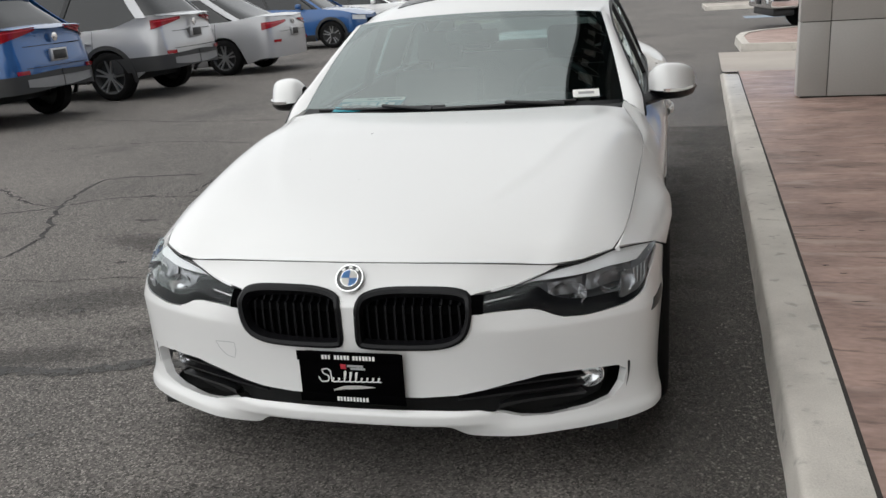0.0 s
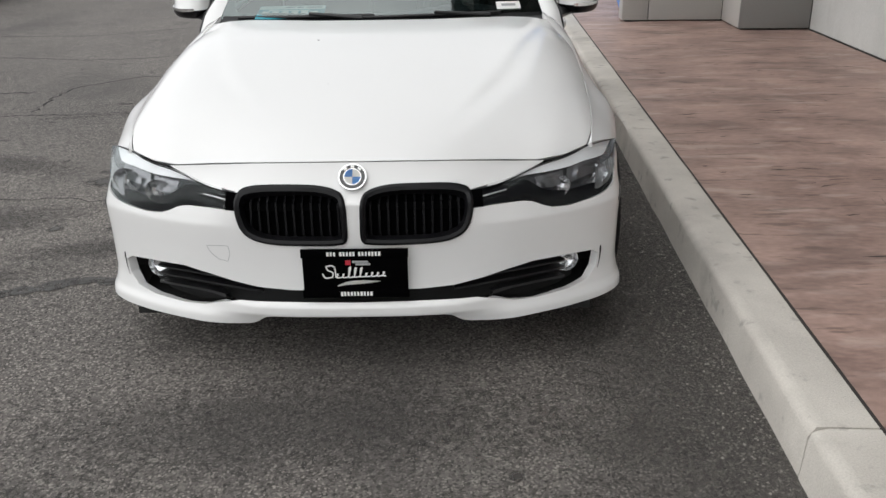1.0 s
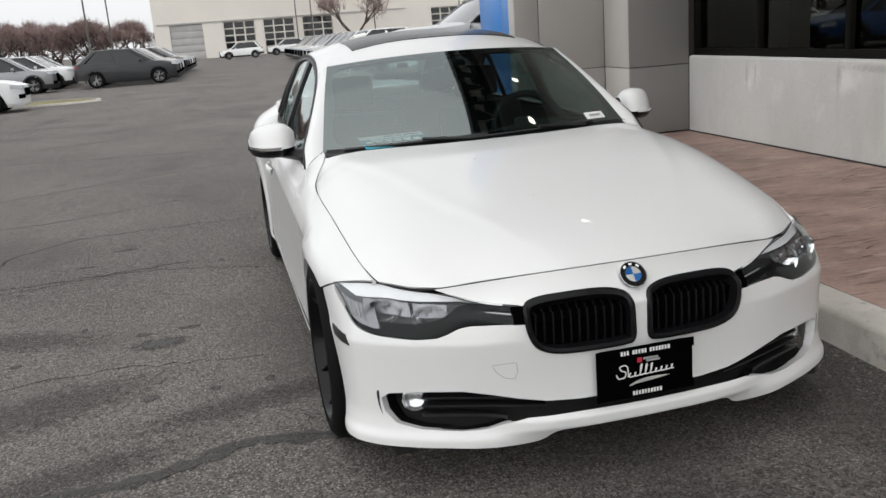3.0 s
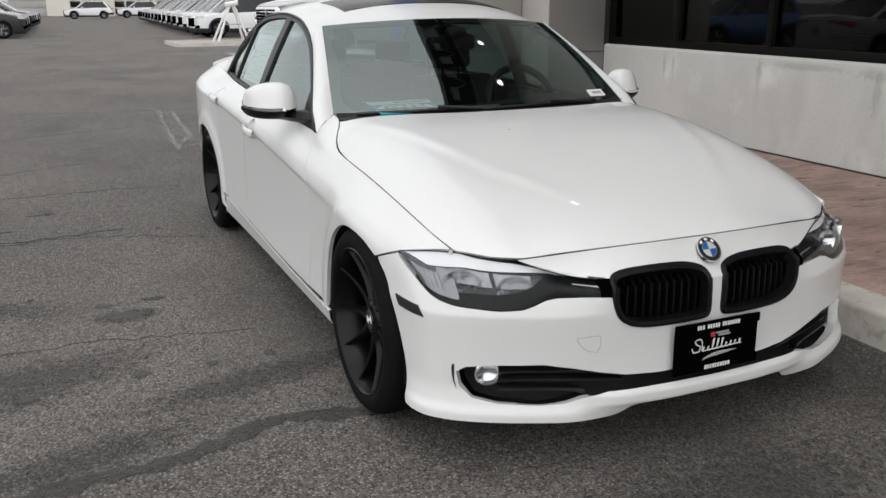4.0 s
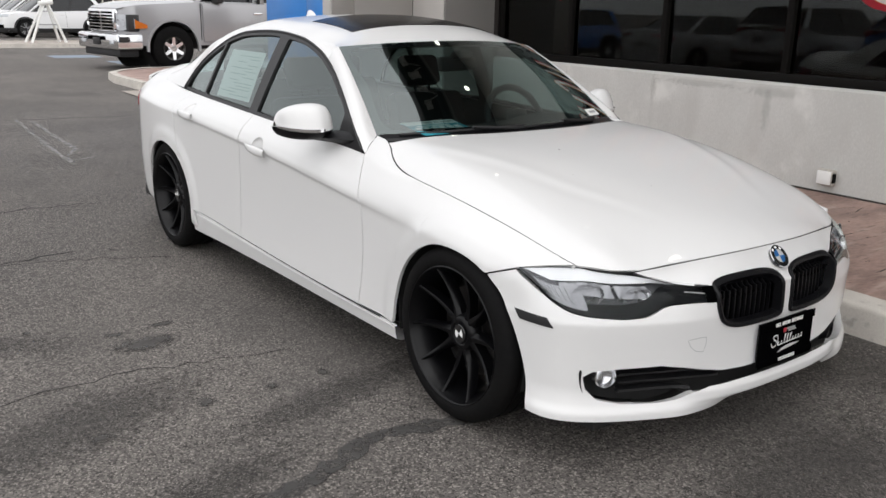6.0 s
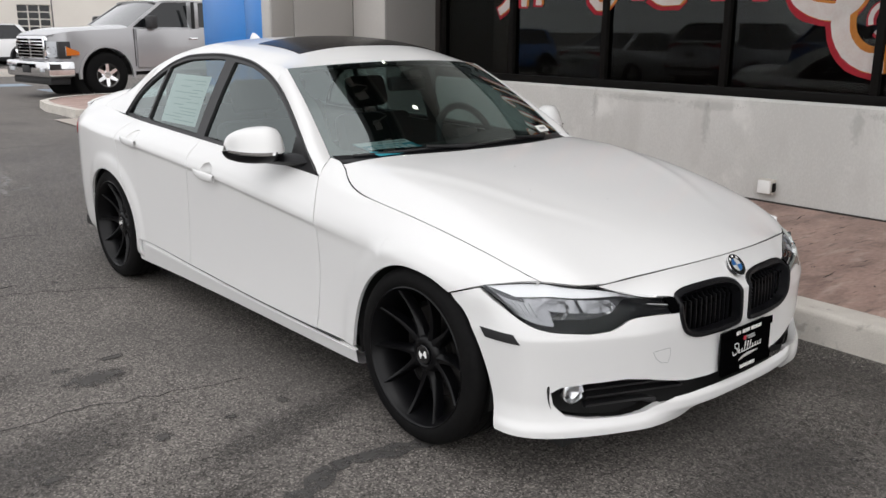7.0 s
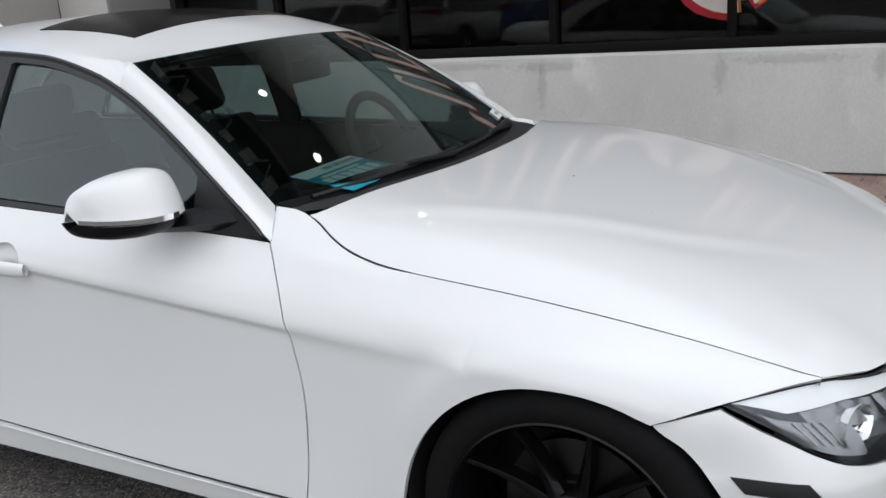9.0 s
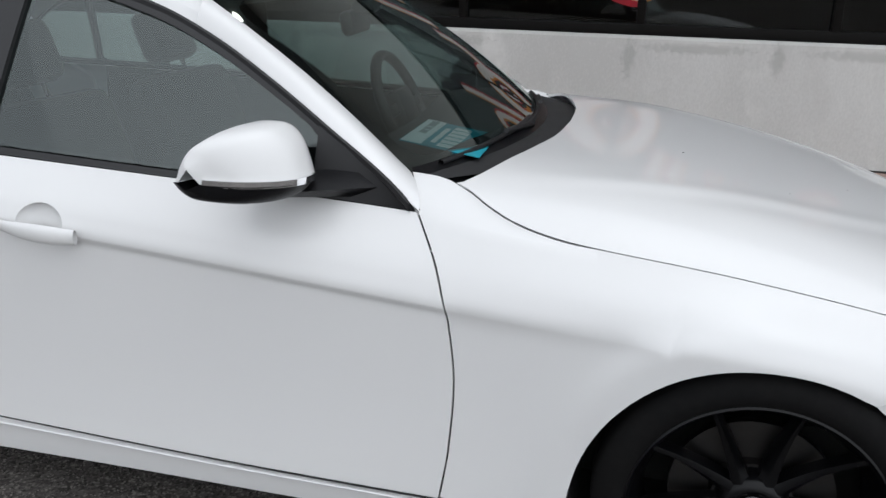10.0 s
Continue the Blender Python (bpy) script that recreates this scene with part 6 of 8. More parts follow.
def build_interior():
    for x in (-0.37, 0.37):
        cu, ba, he, po = seat_mesh(0.25, 1.22, 0.36, 20)
        seat = part("front_seat", cu, M_SEAT, sedan, "black leather front seat")
        seat.matrix_world = Matrix.Translation((x, 0, 0))
        part("backrest", ba, M_SEAT, seat)
        part("headrest", he, M_SEAT, seat)
        part("headrest_post", po, M_STEEL, seat)
    rear = part("rear_bench", boxed((-0.62, 2.12, 0.36), (0.62, 2.62, 0.52), 0.05), M_SEAT, sedan)
    part("backrest", boxed((-0.62, 0, 0), (0.62, 0.13, 0.60), 0.05, Matrix.Translation((0, 2.58, 0.46)) @ pose(0, 0, 0, -24, 0, 0)), M_SEAT, rear)
    for x in (-0.36, 0.36):
        part("headrest", boxed((x - 0.12, 2.80, 1.0), (x + 0.12, 2.88, 1.13), 0.03), M_SEAT, rear)
    part("parcel_shelf", boxed((-0.6, 2.86, 0.93), (0.6, 3.32, 0.95)), M_DASH, sedan)
    prof = [(0.42, 0.915), (0.55, 0.925), (0.72, 0.93), (0.90, 0.925), (0.98, 0.90), (1.0, 0.84), (0.96, 0.70), (0.92, 0.55)]
    D = []
    for x in np.linspace(-0.70, 0.70, 29):
        hump = 0.035 * math.exp(-((x - 0.37) / 0.19) ** 2)
        push = 0.30 * (abs(x) / 0.7) ** 2.4
        D.append([(x, y + push * max(0, (0.9 - y) / 0.5), z + (hump if 0.7 < y < 1.0 and z > 0.8 else 0)) for y, z in spline(prof, 18)])
    part("dashboard", sheet(np.array(D), None, 0, (0, 0.3, 1)), M_DASH, sedan, "black soft-touch dashboard")
    ring = lathe([(0.018 * math.cos(a), 0.180 + 0.018 * math.sin(a)) for a in np.linspace(0, 2 * math.pi, 12, endpoint=False)], 40, "y", closed=True)
    sw = part("steering_wheel", ring, M_SEAT, sedan, "black leather steering wheel")
    sw.matrix_world = Matrix.Translation((0.37, 1.10, 0.895)) @ pose(0, 0, 0, -24, 0, 0)
    part("hub", boxed((-0.075, -0.03, -0.07), (0.075, 0.02, 0.06), 0.02), M_SEAT, sw)
    for a in (0, 180, 270):
        part("spoke", boxed((0.05, -0.012, -0.018), (0.176, 0.008, 0.018), 0.006, pose(0, 0, 0, 0, -a, 0)), M_SILVER if a == 270 else M_SEAT, sw)
    # rear-view mirror
    rm = part("rear_view_mirror", boxed((-0.125, -0.02, -0.035), (0.125, 0.02, 0.035), 0.018), M_TRIM, sedan)
    rm.matrix_world = Matrix.Translation((0.0, 1.13, 1.19)) @ pose(0, 0, 0, -10, 0, 8)
    part("stem", tube(bmesh.new(), (0, -0.01, 0.02), (0, -0.05, 0.055), 0.014, 0.022, 12), M_TRIM, rm)
    part("sensor_pod", boxed((-0.05, -0.075, 0.015), (0.05, 0.0, 0.06), 0.02), M_TRIM, rm)
    for s in (-1, 1):
        P = []
        for y in np.linspace(0.75, 2.5, 12):
            P.append([(s * x, y, z) for x, z in ((0.80, 0.25), (0.76, 0.5), (0.74, 0.72), (0.755, float(BELT(y)) - 0.01))])
        part("door_card", sheet(np.array(P), None, 0, (-s, 0, 0)), M_DASH, sedan)
        Q = [[(s * (glass_x(y, z) - 0.016 - 0.012 * (dy == 0)), y, z) for dy, y in ((-1, 1.70 + 0.06 * k), (0, 1.765 + 0.04 * k), (1, 1.84 + 0.03 * k))] for k, z in [(1 - t, float(BELT(1.77)) - 0.02 + (float(DRIP_Z(1.77)) - float(BELT(1.77))) * t) for t in np.linspace(0, 1, 8)]]
        part("inner_pillar", sheet(np.array(Q), None, 0, (-s, 0, 0)), M_DASH, sedan)
    part("cabin_floor", boxed((-0.74, 0.5, 0.23), (0.74, 3.2, 0.26)), M_DASH, sedan)
    part("firewall", boxed((-0.72, 0.60, 0.24), (0.72, 0.64, 0.88)), M_MATT, sedan)
    part("engine_bay_tray", boxed((-0.66, -0.45, 0.40), (0.66, 0.58, 0.44)), M_MATT, sedan)
    part("rear_bulkhead", boxed((-0.66, 2.9, 0.24), (0.66, 2.94, 0.93)), M_MATT, sedan)
    # wipers
    for x0, x1, a0, a1 in ((-0.62, -0.02, 0.0, 0.0), (-0.10, 0.52, 0.0, 0.0)):
        bm = bmesh.new()
        pts = [screen_point(x / 0.708, 0.008 + 0.022 * (x - x0) / (x1 - x0), 0.008) for x in np.linspace(x0, x1, 14)]
        rows = [[bm.verts.new(p + np.array((0, 0.0065 * math.cos(a), 0.0065 * math.sin(a)))) for a in np.linspace(0, 2 * math.pi, 8, endpoint=False)] for p in pts]
        for r0, r1 in zip(rows, rows[1:]):
            for j in range(8):
                bm.faces.new((r0[j], r0[(j + 1) % 8], r1[(j + 1) % 8], r1[j]))
        wp = part("wiper", bm, M_TRIM, sedan, "black wiper blade")
        part("arm", tube(bmesh.new(), pts[7] + np.array((0, -0.005, 0.012)), screen_point((x1 - 0.05) / 0.708, 0.0, 0.012), 0.007, 0.01, 8), M_TRIM, wp)


build_interior()


M_FAINT = material("faint_print", (0.52, 0.56, 0.53), 0.7)


def build_papers():
    card = part("dashboard_card", boxed((-0.145, -0.095, 0), (0.145, 0.095, 0.002)), M_TEAL, sedan, "teal and white printed history card on the dashboard")
    card.matrix_world = Matrix.Translation((-0.392, 0.742, 0.948)) @ pose(0, 0, 0, 9, 0, 2)
    part("band", boxed((-0.143, 0.045, 0.002), (0.143, 0.093, 0.003)), M_PAPER, card)
    for x0, x1, y0, y1 in ((-0.03, 0.01, 0.060, 0.078), (0.02, 0.05, 0.060, 0.078), (0.06, 0.13, 0.060, 0.078)):
        part("bar", boxed((x0, y0, 0.003), (x1, y1, 0.0036)), M_GREY, card)
    for k in range(6):
        part("bar", boxed((-0.125 + 0.042 * k, -0.03, 0.002), (-0.095 + 0.042 * k, 0.012, 0.003)), M_PAPER, card)
    part("bar", boxed((-0.10, 0.020, 0.002), (0.08, 0.032, 0.003)), M_PAPER, card)
    part("bar", boxed((-0.04, -0.085, 0.002), (0.06, -0.05, 0.003)), M_PAPER, card)
    P = np.array([[screen_point(a, t, 0.004) for t in (0.062, 0.13)] for a in np.linspace(0.72, 0.87, 5)])
    tag = part("windscreen_tag", sheet(P, None, 0.001, (0, -1, 1)), M_PAPER, sedan, "small white paper tag behind the windscreen")
    P = np.array([[screen_point(a, t, 0.006) for t in (0.085, 0.108)] for a in np.linspace(0.75, 0.84, 4)])
    part("bar", sheet(P, None, 0, (0, -1, 1)), M_GREY, tag)
    P = np.array([[(-(glass_x(y, z) - 0.014), y, z) for z in np.linspace(0.958, 1.205, 6)] for y in np.linspace(1.93, 2.37, 8)])
    sheet_ob = part("window_sheet", sheet(P, None, 0.001, (-1, 0, 0)), M_PAPER, sedan, "white printed sales sheet in the rear door window")
    rnd = random.Random(5)
    for k in range(14):
        z = 0.975 + 0.0155 * k
        y0 = 1.96 + 0.2 * (k % 2) * rnd.random()
        y1 = y0 + 0.1 + 0.2 * rnd.random()
        P = np.array([[(-(glass_x(y, q) - 0.0125), y, q) for q in (z, z + 0.0045)] for y in np.linspace(y0, min(y1, 2.34), 3)])
        part("bar", sheet(P, None, 0, (-1, 0, 0)), M_FAINT, sheet_ob)


build_papers()


# open joint between the doors and the sills
for s in (-1, 1):
    seam([np.array((-s * p[0] + s * 0.001, p[1], p[2] - 0.003)) for p in SILL_TOP[2:-1]], 0.0024, sedan, "sill_gap")

# ---- canopy over the walkway ----
def build_canopy():
    can = thing("canopy", "dark flat canopy over the walkway with lit downlights", "canopy", SITE, kind="structure")
    edge = [(CANOPY_U + 0.782, -4.2), (CANOPY_U + 0.782, 6.3), (WALL_U + 0.02, 6.3), (WALL_U + 0.02, -4.2)]
    bm = bmesh.new()
    lo = [bm.verts.new((u, v, CANOPY_Z)) for u, v in edge]
    hi = [bm.verts.new((u, v, CANOPY_Z + 0.45)) for u, v in edge]
    bm.faces.new(lo[::-1])
    bm.faces.new(hi)
    for i in range(4):
        bm.faces.new((lo[i], lo[(i + 1) % 4], hi[(i + 1) % 4], hi[i]))
    bmesh.ops.recalc_face_normals(bm, faces=bm.faces)
    part("deck", bm, M_SOFFIT, can, smooth=0)
    # edge beam: an open lattice with pale gusset plates between dark chords
    for u in (CANOPY_U, CANOPY_U + 0.66):
        part("chord", boxed((u, -4.2, CANOPY_Z), (u + 0.12, 6.1, CANOPY_Z + 0.40), 0.008), M_FRAME, can)
    part("deck", boxed((CANOPY_U + 0.12, -4.2, CANOPY_Z + 0.33), (CANOPY_U + 0.66, 6.1, CANOPY_Z + 0.37), 0), M_FRAME, can)
    part("trim", boxed((CANOPY_U + 0.82, -4.2, CANOPY_Z - 0.03), (CANOPY_U + 0.88, 6.1, CANOPY_Z - 0.002), 0.006), M_PANEL_DARK, can, "dark metal trim strip")
    rnd = random.Random(4)
    for k in range(18):
        v = -4.0 + 0.57 * k
        bm = tube(bmesh.new(), (CANOPY_U + 0.10, v, CANOPY_Z + 0.1), (CANOPY_U + 0.68, v + (0.26 if k % 2 else -0.26), CANOPY_Z + 0.1), 0.022, 0.022, 8)
        part("lattice", bm, M_PANEL, can)
        w = rnd.uniform(0.08, 0.17)
        part("gusset", boxed((CANOPY_U + 0.22, v - w, CANOPY_Z + 0.16), (CANOPY_U + 0.22 + rnd.uniform(0.15, 0.34), v + w, CANOPY_Z + 0.18), 0.004), M_PANEL_LIGHT, can)
    for k in range(6):
        v = LAMP_V0 + LAMP_STEP * (k - 2)
        lamp = part("downlight", lathe([(0.0, 0.13), (-0.014, 0.13), (-0.014, 0.102), (0.02, 0.095)], 24, "z", (LAMP_U, v, CANOPY_Z - 0.002)), M_SILVER, can)
        part("lens", lathe([(-0.006, 0.088), (-0.006, 0.0005)], 24, "z", (LAMP_U, v, CANOPY_Z - 0.002)), M_LAMPGLOW, lamp)


CANOPY_U, CANOPY_Z, LAMP_U, LAMP_V0, LAMP_STEP = 1.34, 6.4, 3.05, 1.65, 1.7
build_canopy()


# ---- painted letters on the shop glass ----
def stroke(path, width, u, mat, parent, name, n=26, taper=0.0):
    P = spline(path, n)
    bm = bmesh.new()
    rows = []
    for i, p in enumerate(P):
        t = P[min(i + 1, n - 1)] - P[max(i - 1, 0)]
        nrm = np.array((-t[1], t[0])) / (np.hypot(*t) + 1e-9)
        w = width * (1 - taper * i / n) * (0.94 + 0.12 * noise.noise((p[0] * 9, p[1] * 9, width * 40)))
        a, b = p + nrm * w / 2, p - nrm * w / 2
        rows.append((bm.verts.new((u, *a)), bm.verts.new((u, *b))))
    for r0, r1 in zip(rows, rows[1:]):
        bm.faces.new((r0[0], r0[1], r1[1], r1[0]))
    bmesh.ops.solidify(bm, geom=bm.faces, thickness=0.0012)
    part(name, bm, mat, parent)


def build_letters():
    u = WALL_U + 0.096
    letters = thing("window_lettering", "large white hand-painted letters outlined in red and orange", "lettering", SITE)
    ring = [(0.62 + 0.285 * math.cos(a), 1.53 + 0.300 * math.sin(a)) for a in np.linspace(-0.6 * math.pi + 0.1, 1.35 * math.pi, 24)]
    swirl = [(0.60 + 0.085 * math.cos(a) * (1 - 0.02 * k), 1.53 + 0.10 * math.sin(a)) for k, a in enumerate(np.linspace(-0.4, 5.4, 16))]
    bowl = [(1.30, 1.95), (1.26, 1.72), (1.12, 1.61), (0.97, 1.585), (0.84, 1.63), (0.76, 1.75)]
    tails = [
        [(4.56, 1.63), (4.44, 1.70), (4.36, 1.85), (4.42, 2.3)], [(4.19, 1.68), (4.17, 2.0), (4.10, 2.4)], [(3.98, 1.69), (3.97, 2.0), (4.05, 2.35)],
        [(3.32, 2.35), (3.30, 1.80), (3.22, 1.67), (3.13, 1.66), (3.04, 1.76), (3.02, 2.35)], [(2.74, 1.72), (2.73, 2.1), (2.60, 2.38), (2.42, 2.3)],
        [(2.62, 1.76), (2.48, 1.70), (2.30, 1.70), (2.26, 2.3)], [(1.93, 1.70), (1.92, 2.35)], [(1.55, 1.69), (1.54, 2.1), (1.66, 2.4), (1.84, 2.3)],
    ]
    tails = [[(v, z if z < 1.9 else 1.9 + (z - 1.9) * 1.9) for v, z in path] for path in tails]
    tails += [
        [(0.16, 1.72), (0.15, 2.2), (0.17, 2.7)], [(0.00, 1.74), (-0.01, 2.1), (-0.08, 2.32), (-0.20, 2.34), (-0.28, 2.1), (-0.30, 1.74)], [(-0.52, 1.70), (-0.58, 2.1), (-0.66, 2.5)],
        [(-0.72, 1.70), (-0.76, 2.1), (-0.82, 2.5)], [(-1.25, 1.62), (-1.10, 1.50), (-0.98, 1.56), (-0.96, 1.76), (-1.08, 1.90), (-1.24, 1.84), (-1.30, 2.2), (-1.28, 2.6)],
    ]
    for path, w in [(ring, 0.155), (bowl, 0.135)] + [(p, 0.10) for p in tails]:
        p = np.array(path)
        stroke(p + np.array((0.012, -0.016)), w + 0.045, u, M_RED, letters, "red_outline")
        stroke(p + np.array((-0.016, 0.006)), w + 0.018, u - 0.0016, M_ORANGE, letters, "orange_outline")
        stroke(p, w - 0.012, u - 0.0032, M_POSTER, letters, "letter_stroke")
    stroke(swirl, 0.075, u, M_RED, letters, "red_outline")
    stroke(np.array(swirl) * np.array((1, 1)) + np.array((0.004, 0.004)), 0.04, u - 0.0016, M_POSTER, letters, "letter_stroke")
    ring2 = [(0.62 + 0.19 * math.cos(a), 1.53 + 0.205 * math.sin(a)) for a in np.linspace(-0.9 * math.pi, 0.95 * math.pi, 20)]
    stroke(ring2, 0.045, u - 0.0016, M_ORANGE, letters, "orange_outline")


build_letters()


def build_wall_box():
    b = thing("socket_box", "white weatherproof outdoor socket box on the low wall", "socket", SITE)
    part("body", boxed((WALL_U - 0.055, 1.215, 0.215), (WALL_U, 1.345, 0.335), 0.008), M_KERB, b)
    part("cover", boxed((WALL_U - 0.075, 1.225, 0.225), (WALL_U - 0.055, 1.335, 0.325), 0.006), M_PAPER, b)
    part("hinge", boxed((WALL_U - 0.06, 1.205, 0.24), (WALL_U - 0.02, 1.216, 0.31), 0.003), M_FRAME, b)


build_wall_box()


for x, y, r in ((-0.20, 0.19, 0.004), (-0.12, -0.22, 0.0018), (0.14, 0.30, 0.0016), (-0.36, -0.05, 0.0014)):
    bm = bmesh.new()
    bmesh.ops.create_icosphere(bm, subdivisions=2, radius=r, matrix=Matrix.Translation((x, y, hood_z(x, y) + 0.0004)) @ Matrix.Diagonal((1.3, 0.8, 0.25, 1)))
    part("paint_chip", bm, M_TRIM, hood)


# ---- marks on the asphalt and the walkway ----
DRIPS = [(4.41, 0.76, 0.03, 0.16), (4.27, 0.80, 0.025, 0.12), (3.1, 0.78, 0.045, 0.16), (1.9, 0.72, 0.05, 0.22), (1.85, 0.86, 0.30, 0.05), (2.6, 0.87, 0.5, 0.04), (0.64, 0.80, 0.06, 0.15), (0.2, 0.87, 0.45, 0.04),
         (-0.3, 0.82, 0.05, 0.12), (-0.9, 0.87, 0.5, 0.04), (-1.6, 0.78, 0.06, 0.2)]


def build_marks():
    cracks = [
        ([(-3.06, 1.32), (-3.09, 1.67), (-3.56, 2.55), (-3.82, 3.46), (-2.97, 3.67)], 0.03), ([(-4.63, 3.17), (-3.63, 2.6), (-3.2, 2.85), (-2.2, 2.9), (-1.4, 3.0)], 0.022),
        ([(-3.56, 2.55), (-4.4, 2.2), (-5.6, 2.4)], 0.025), ([(-2.7, 2.95), (-2.75, 3.6), (-2.19, 4.25), (-1.2, 4.3), (-0.9, 4.25)], 0.02), ([(-5.5, 4.9), (-4.2, 5.3), (-3.0, 5.1), (-1.5, 5.6)], 0.02),
        ([(-7, 7.2), (-4, 6.6), (-2.2, 7.4), (-0.9, 7.9)], 0.025), ([(-4.5, 10.4), (-1.5, 9.6), (0.9, 9.3)], 0.03), ([(-1.05, 0.9), (-1.8, 1.05), (-2.6, 0.95), (-3.4, 1.2)], 0.008),
        ([(-0.9, 2.55), (-1.8, 2.9), (-2.6, 2.75)], 0.01), ([(-9, 13), (-5, 12), (-1, 13.2)], 0.04), ([(-6, 17), (-2, 16.2), (0, 16.8)], 0.04),
    ]
    for k, (p, w) in enumerate(cracks):
        solid("crack", ribbon(p, w, 0.0015, 0.002, 0.05, k), M_CRACK, "dark crack running across the asphalt", "crack", "structure", smooth=0)
    solid("crack_seal", ribbon([(-3.4, -0.62), (-2.6, -0.34), (-1.85, -0.13), (-1.47, -0.09), (-1.17, 0.03), (-0.87, -0.02), (-0.3, -0.05)], 0.075, 0.003, 0.003, 0.03, 40), M_SEAL,
          "dark tar band sealing a crack in the asphalt", "crack", "structure", smooth=0)
    rnd = random.Random(8)
    spots = [(-1.52, 1.32, 0.15, 0.085), (-1.40, 1.52, 0.06, 0.03), (-1.62, 1.50, 0.05, 0.03), (-1.95, 0.55, 0.035, 0.03), (-1.28, 0.62, 0.03, 0.03), (-2.2, 1.3, 0.03, 0.03), (-1.05, 0.62, 0.03, 0.03),
             (-1.55, 0.62, 0.04, 0.035), (-2.6, 2.2, 0.08, 0.03), (-2.1, 3.2, 0.07, 0.03), (-1.9, 3.6, 0.09, 0.03), (-3.0, 2.9, 0.06, 0.03), (0.45, -1.25, 0.02, 0.02), (0.2, -1.1, 0.015, 0.015), (-1.3, -0.6, 0.02, 0.02)]
    spots += [(rnd.uniform(-5, -1), rnd.uniform(-1, 7), rnd.uniform(0.012, 0.035), rnd.uniform(0.012, 0.03)) for _ in range(26)]
    for k, (x, y, a, b) in enumerate(spots):
        bm = bmesh.new()
        vs = []
        for i in range(22):
            t = 2 * math.pi * i / 22
            r = 1.35 + 0.35 * noise.noise((math.cos(t) * 1.5, math.sin(t) * 1.5, k * 3.1))
            vs.append(bm.verts.new((x + a * r * math.cos(t), y + b * r * math.sin(t), 0.003)))
        bm.faces.new(vs)
        solid("oil_stain", bm, M_STAIN, "dark oil stain soaked into the asphalt", "stain", "structure", smooth=0)
    # worn patches; the one just before the nose paints the sedan's soft shadow
    damp = [(-1.12, 0.40, 0.62, 0.13, 13), (-1.95, 0.72, 0.5, 0.22, 20), (-1.75, 0.02, 0.45, 0.12, 15), (-0.2, -1.05, 0.9, 0.28, 3), (0.55, -1.55, 0.5, 0.2, -12), (-0.9, -1.5, 0.5, 0.25, 25), (-2.3, 1.7, 0.5, 0.2, -20)]
    for k, (x, y, a, b, turn) in enumerate(damp):
        bm = bmesh.new()
        vs = []
        for i in range(28):
            t = 2 * math.pi * i / 28
            r = 1.25 + 0.45 * noise.noise((math.cos(t) * 1.3, math.sin(t) * 1.3, 40 + k * 2.7))
            vs.append(bm.verts.new((a * r * math.cos(t), b * r * math.sin(t), 0)))
        bm.faces.new(vs)
        solid("damp_patch", bm, M_WORN_SHADE, "broad dark patch in the asphalt, wear and painted car shade", "stain", "structure", m=pose(x, y, 0.0014, 0, 0, turn), smooth=0)
    for k, p in enumerate(([(-0.44, 9.6), (-0.55, 8.0), (-0.66, 5.95)], [(-0.30, 9.3), (-0.36, 8.2), (-0.42, 6.9), (-0.57, 6.5)], [(-0.62, 6.2), (-0.38, 6.3)])):
        solid("paint_line", ribbon(p, 0.05, 0.001, 0.003, 0.02, 60 + k), M_PALE, "worn white paint line on the asphalt", "marking", "structure", smooth=0)

    # drips and grime below the coping of the low wall
    upright = Matrix(((0, 0, -1, 0), (1, 0, 0, 0), (0, 1, 0, 0), (0, 0, 0, 1)))
    for k, (v, z, a, b) in enumerate(DRIPS):
        bm = bmesh.new()
        vs = []
        for i in range(26):
            t = 2 * math.pi * i / 26
            r = 1.15 + 0.4 * noise.noise((math.cos(t) * 1.4, math.sin(t) * 1.4, 80 + k * 1.9))
            vs.append(bm.verts.new((a * r * math.cos(t), b * r * math.sin(t), 0)))
        bm.faces.new(vs)
        solid("wall_stain", bm, M_STREAK, "grey weather stain running down the stucco wall", "stain", "structure", m=SITE @ Matrix.Translation((WALL_U - 0.002, v, z)) @ upright, smooth=0)
    # broken edges in the stamped slate pattern
    rnd = random.Random(31)
    bm = bmesh.new()
    for k in range(330):
        u, v, n = rnd.uniform(KERB_BACK + 0.1, WALL_U - 0.1), rnd.uniform(-4.0, 6.0), rnd.uniform(0.03, 0.16) * rnd.choice((1, 1, 1.6))
        tilt, w, z = rnd.gauss(0, 0.16), rnd.uniform(0.002, 0.006), WALK_Z + 0.007
        if rnd.random() < 0.15:
            tilt += 1.5
        P = [(u + (q - 0.5) * n * math.cos(tilt), v + (q - 0.5) * n * math.sin(tilt) + rnd.uniform(-0.006, 0.006)) for q in (0, 0.3, 0.6, 1)]
        rows = [(bm.verts.new((x, y - w * f, z)), bm.verts.new((x, y + w * f, z))) for (x, y), f in zip(P, (0.1, 1, 0.8, 0.1))]
        for r0, r1 in zip(rows, rows[1:]):
            bm.faces.new((r0[0], r1[0], r1[1], r0[1]))
    tagged(part("slate_edges", bm, M_JOINT, walkway, smooth=0), kind="stuff")
    rnd = random.Random(12)
    bm = bmesh.new()
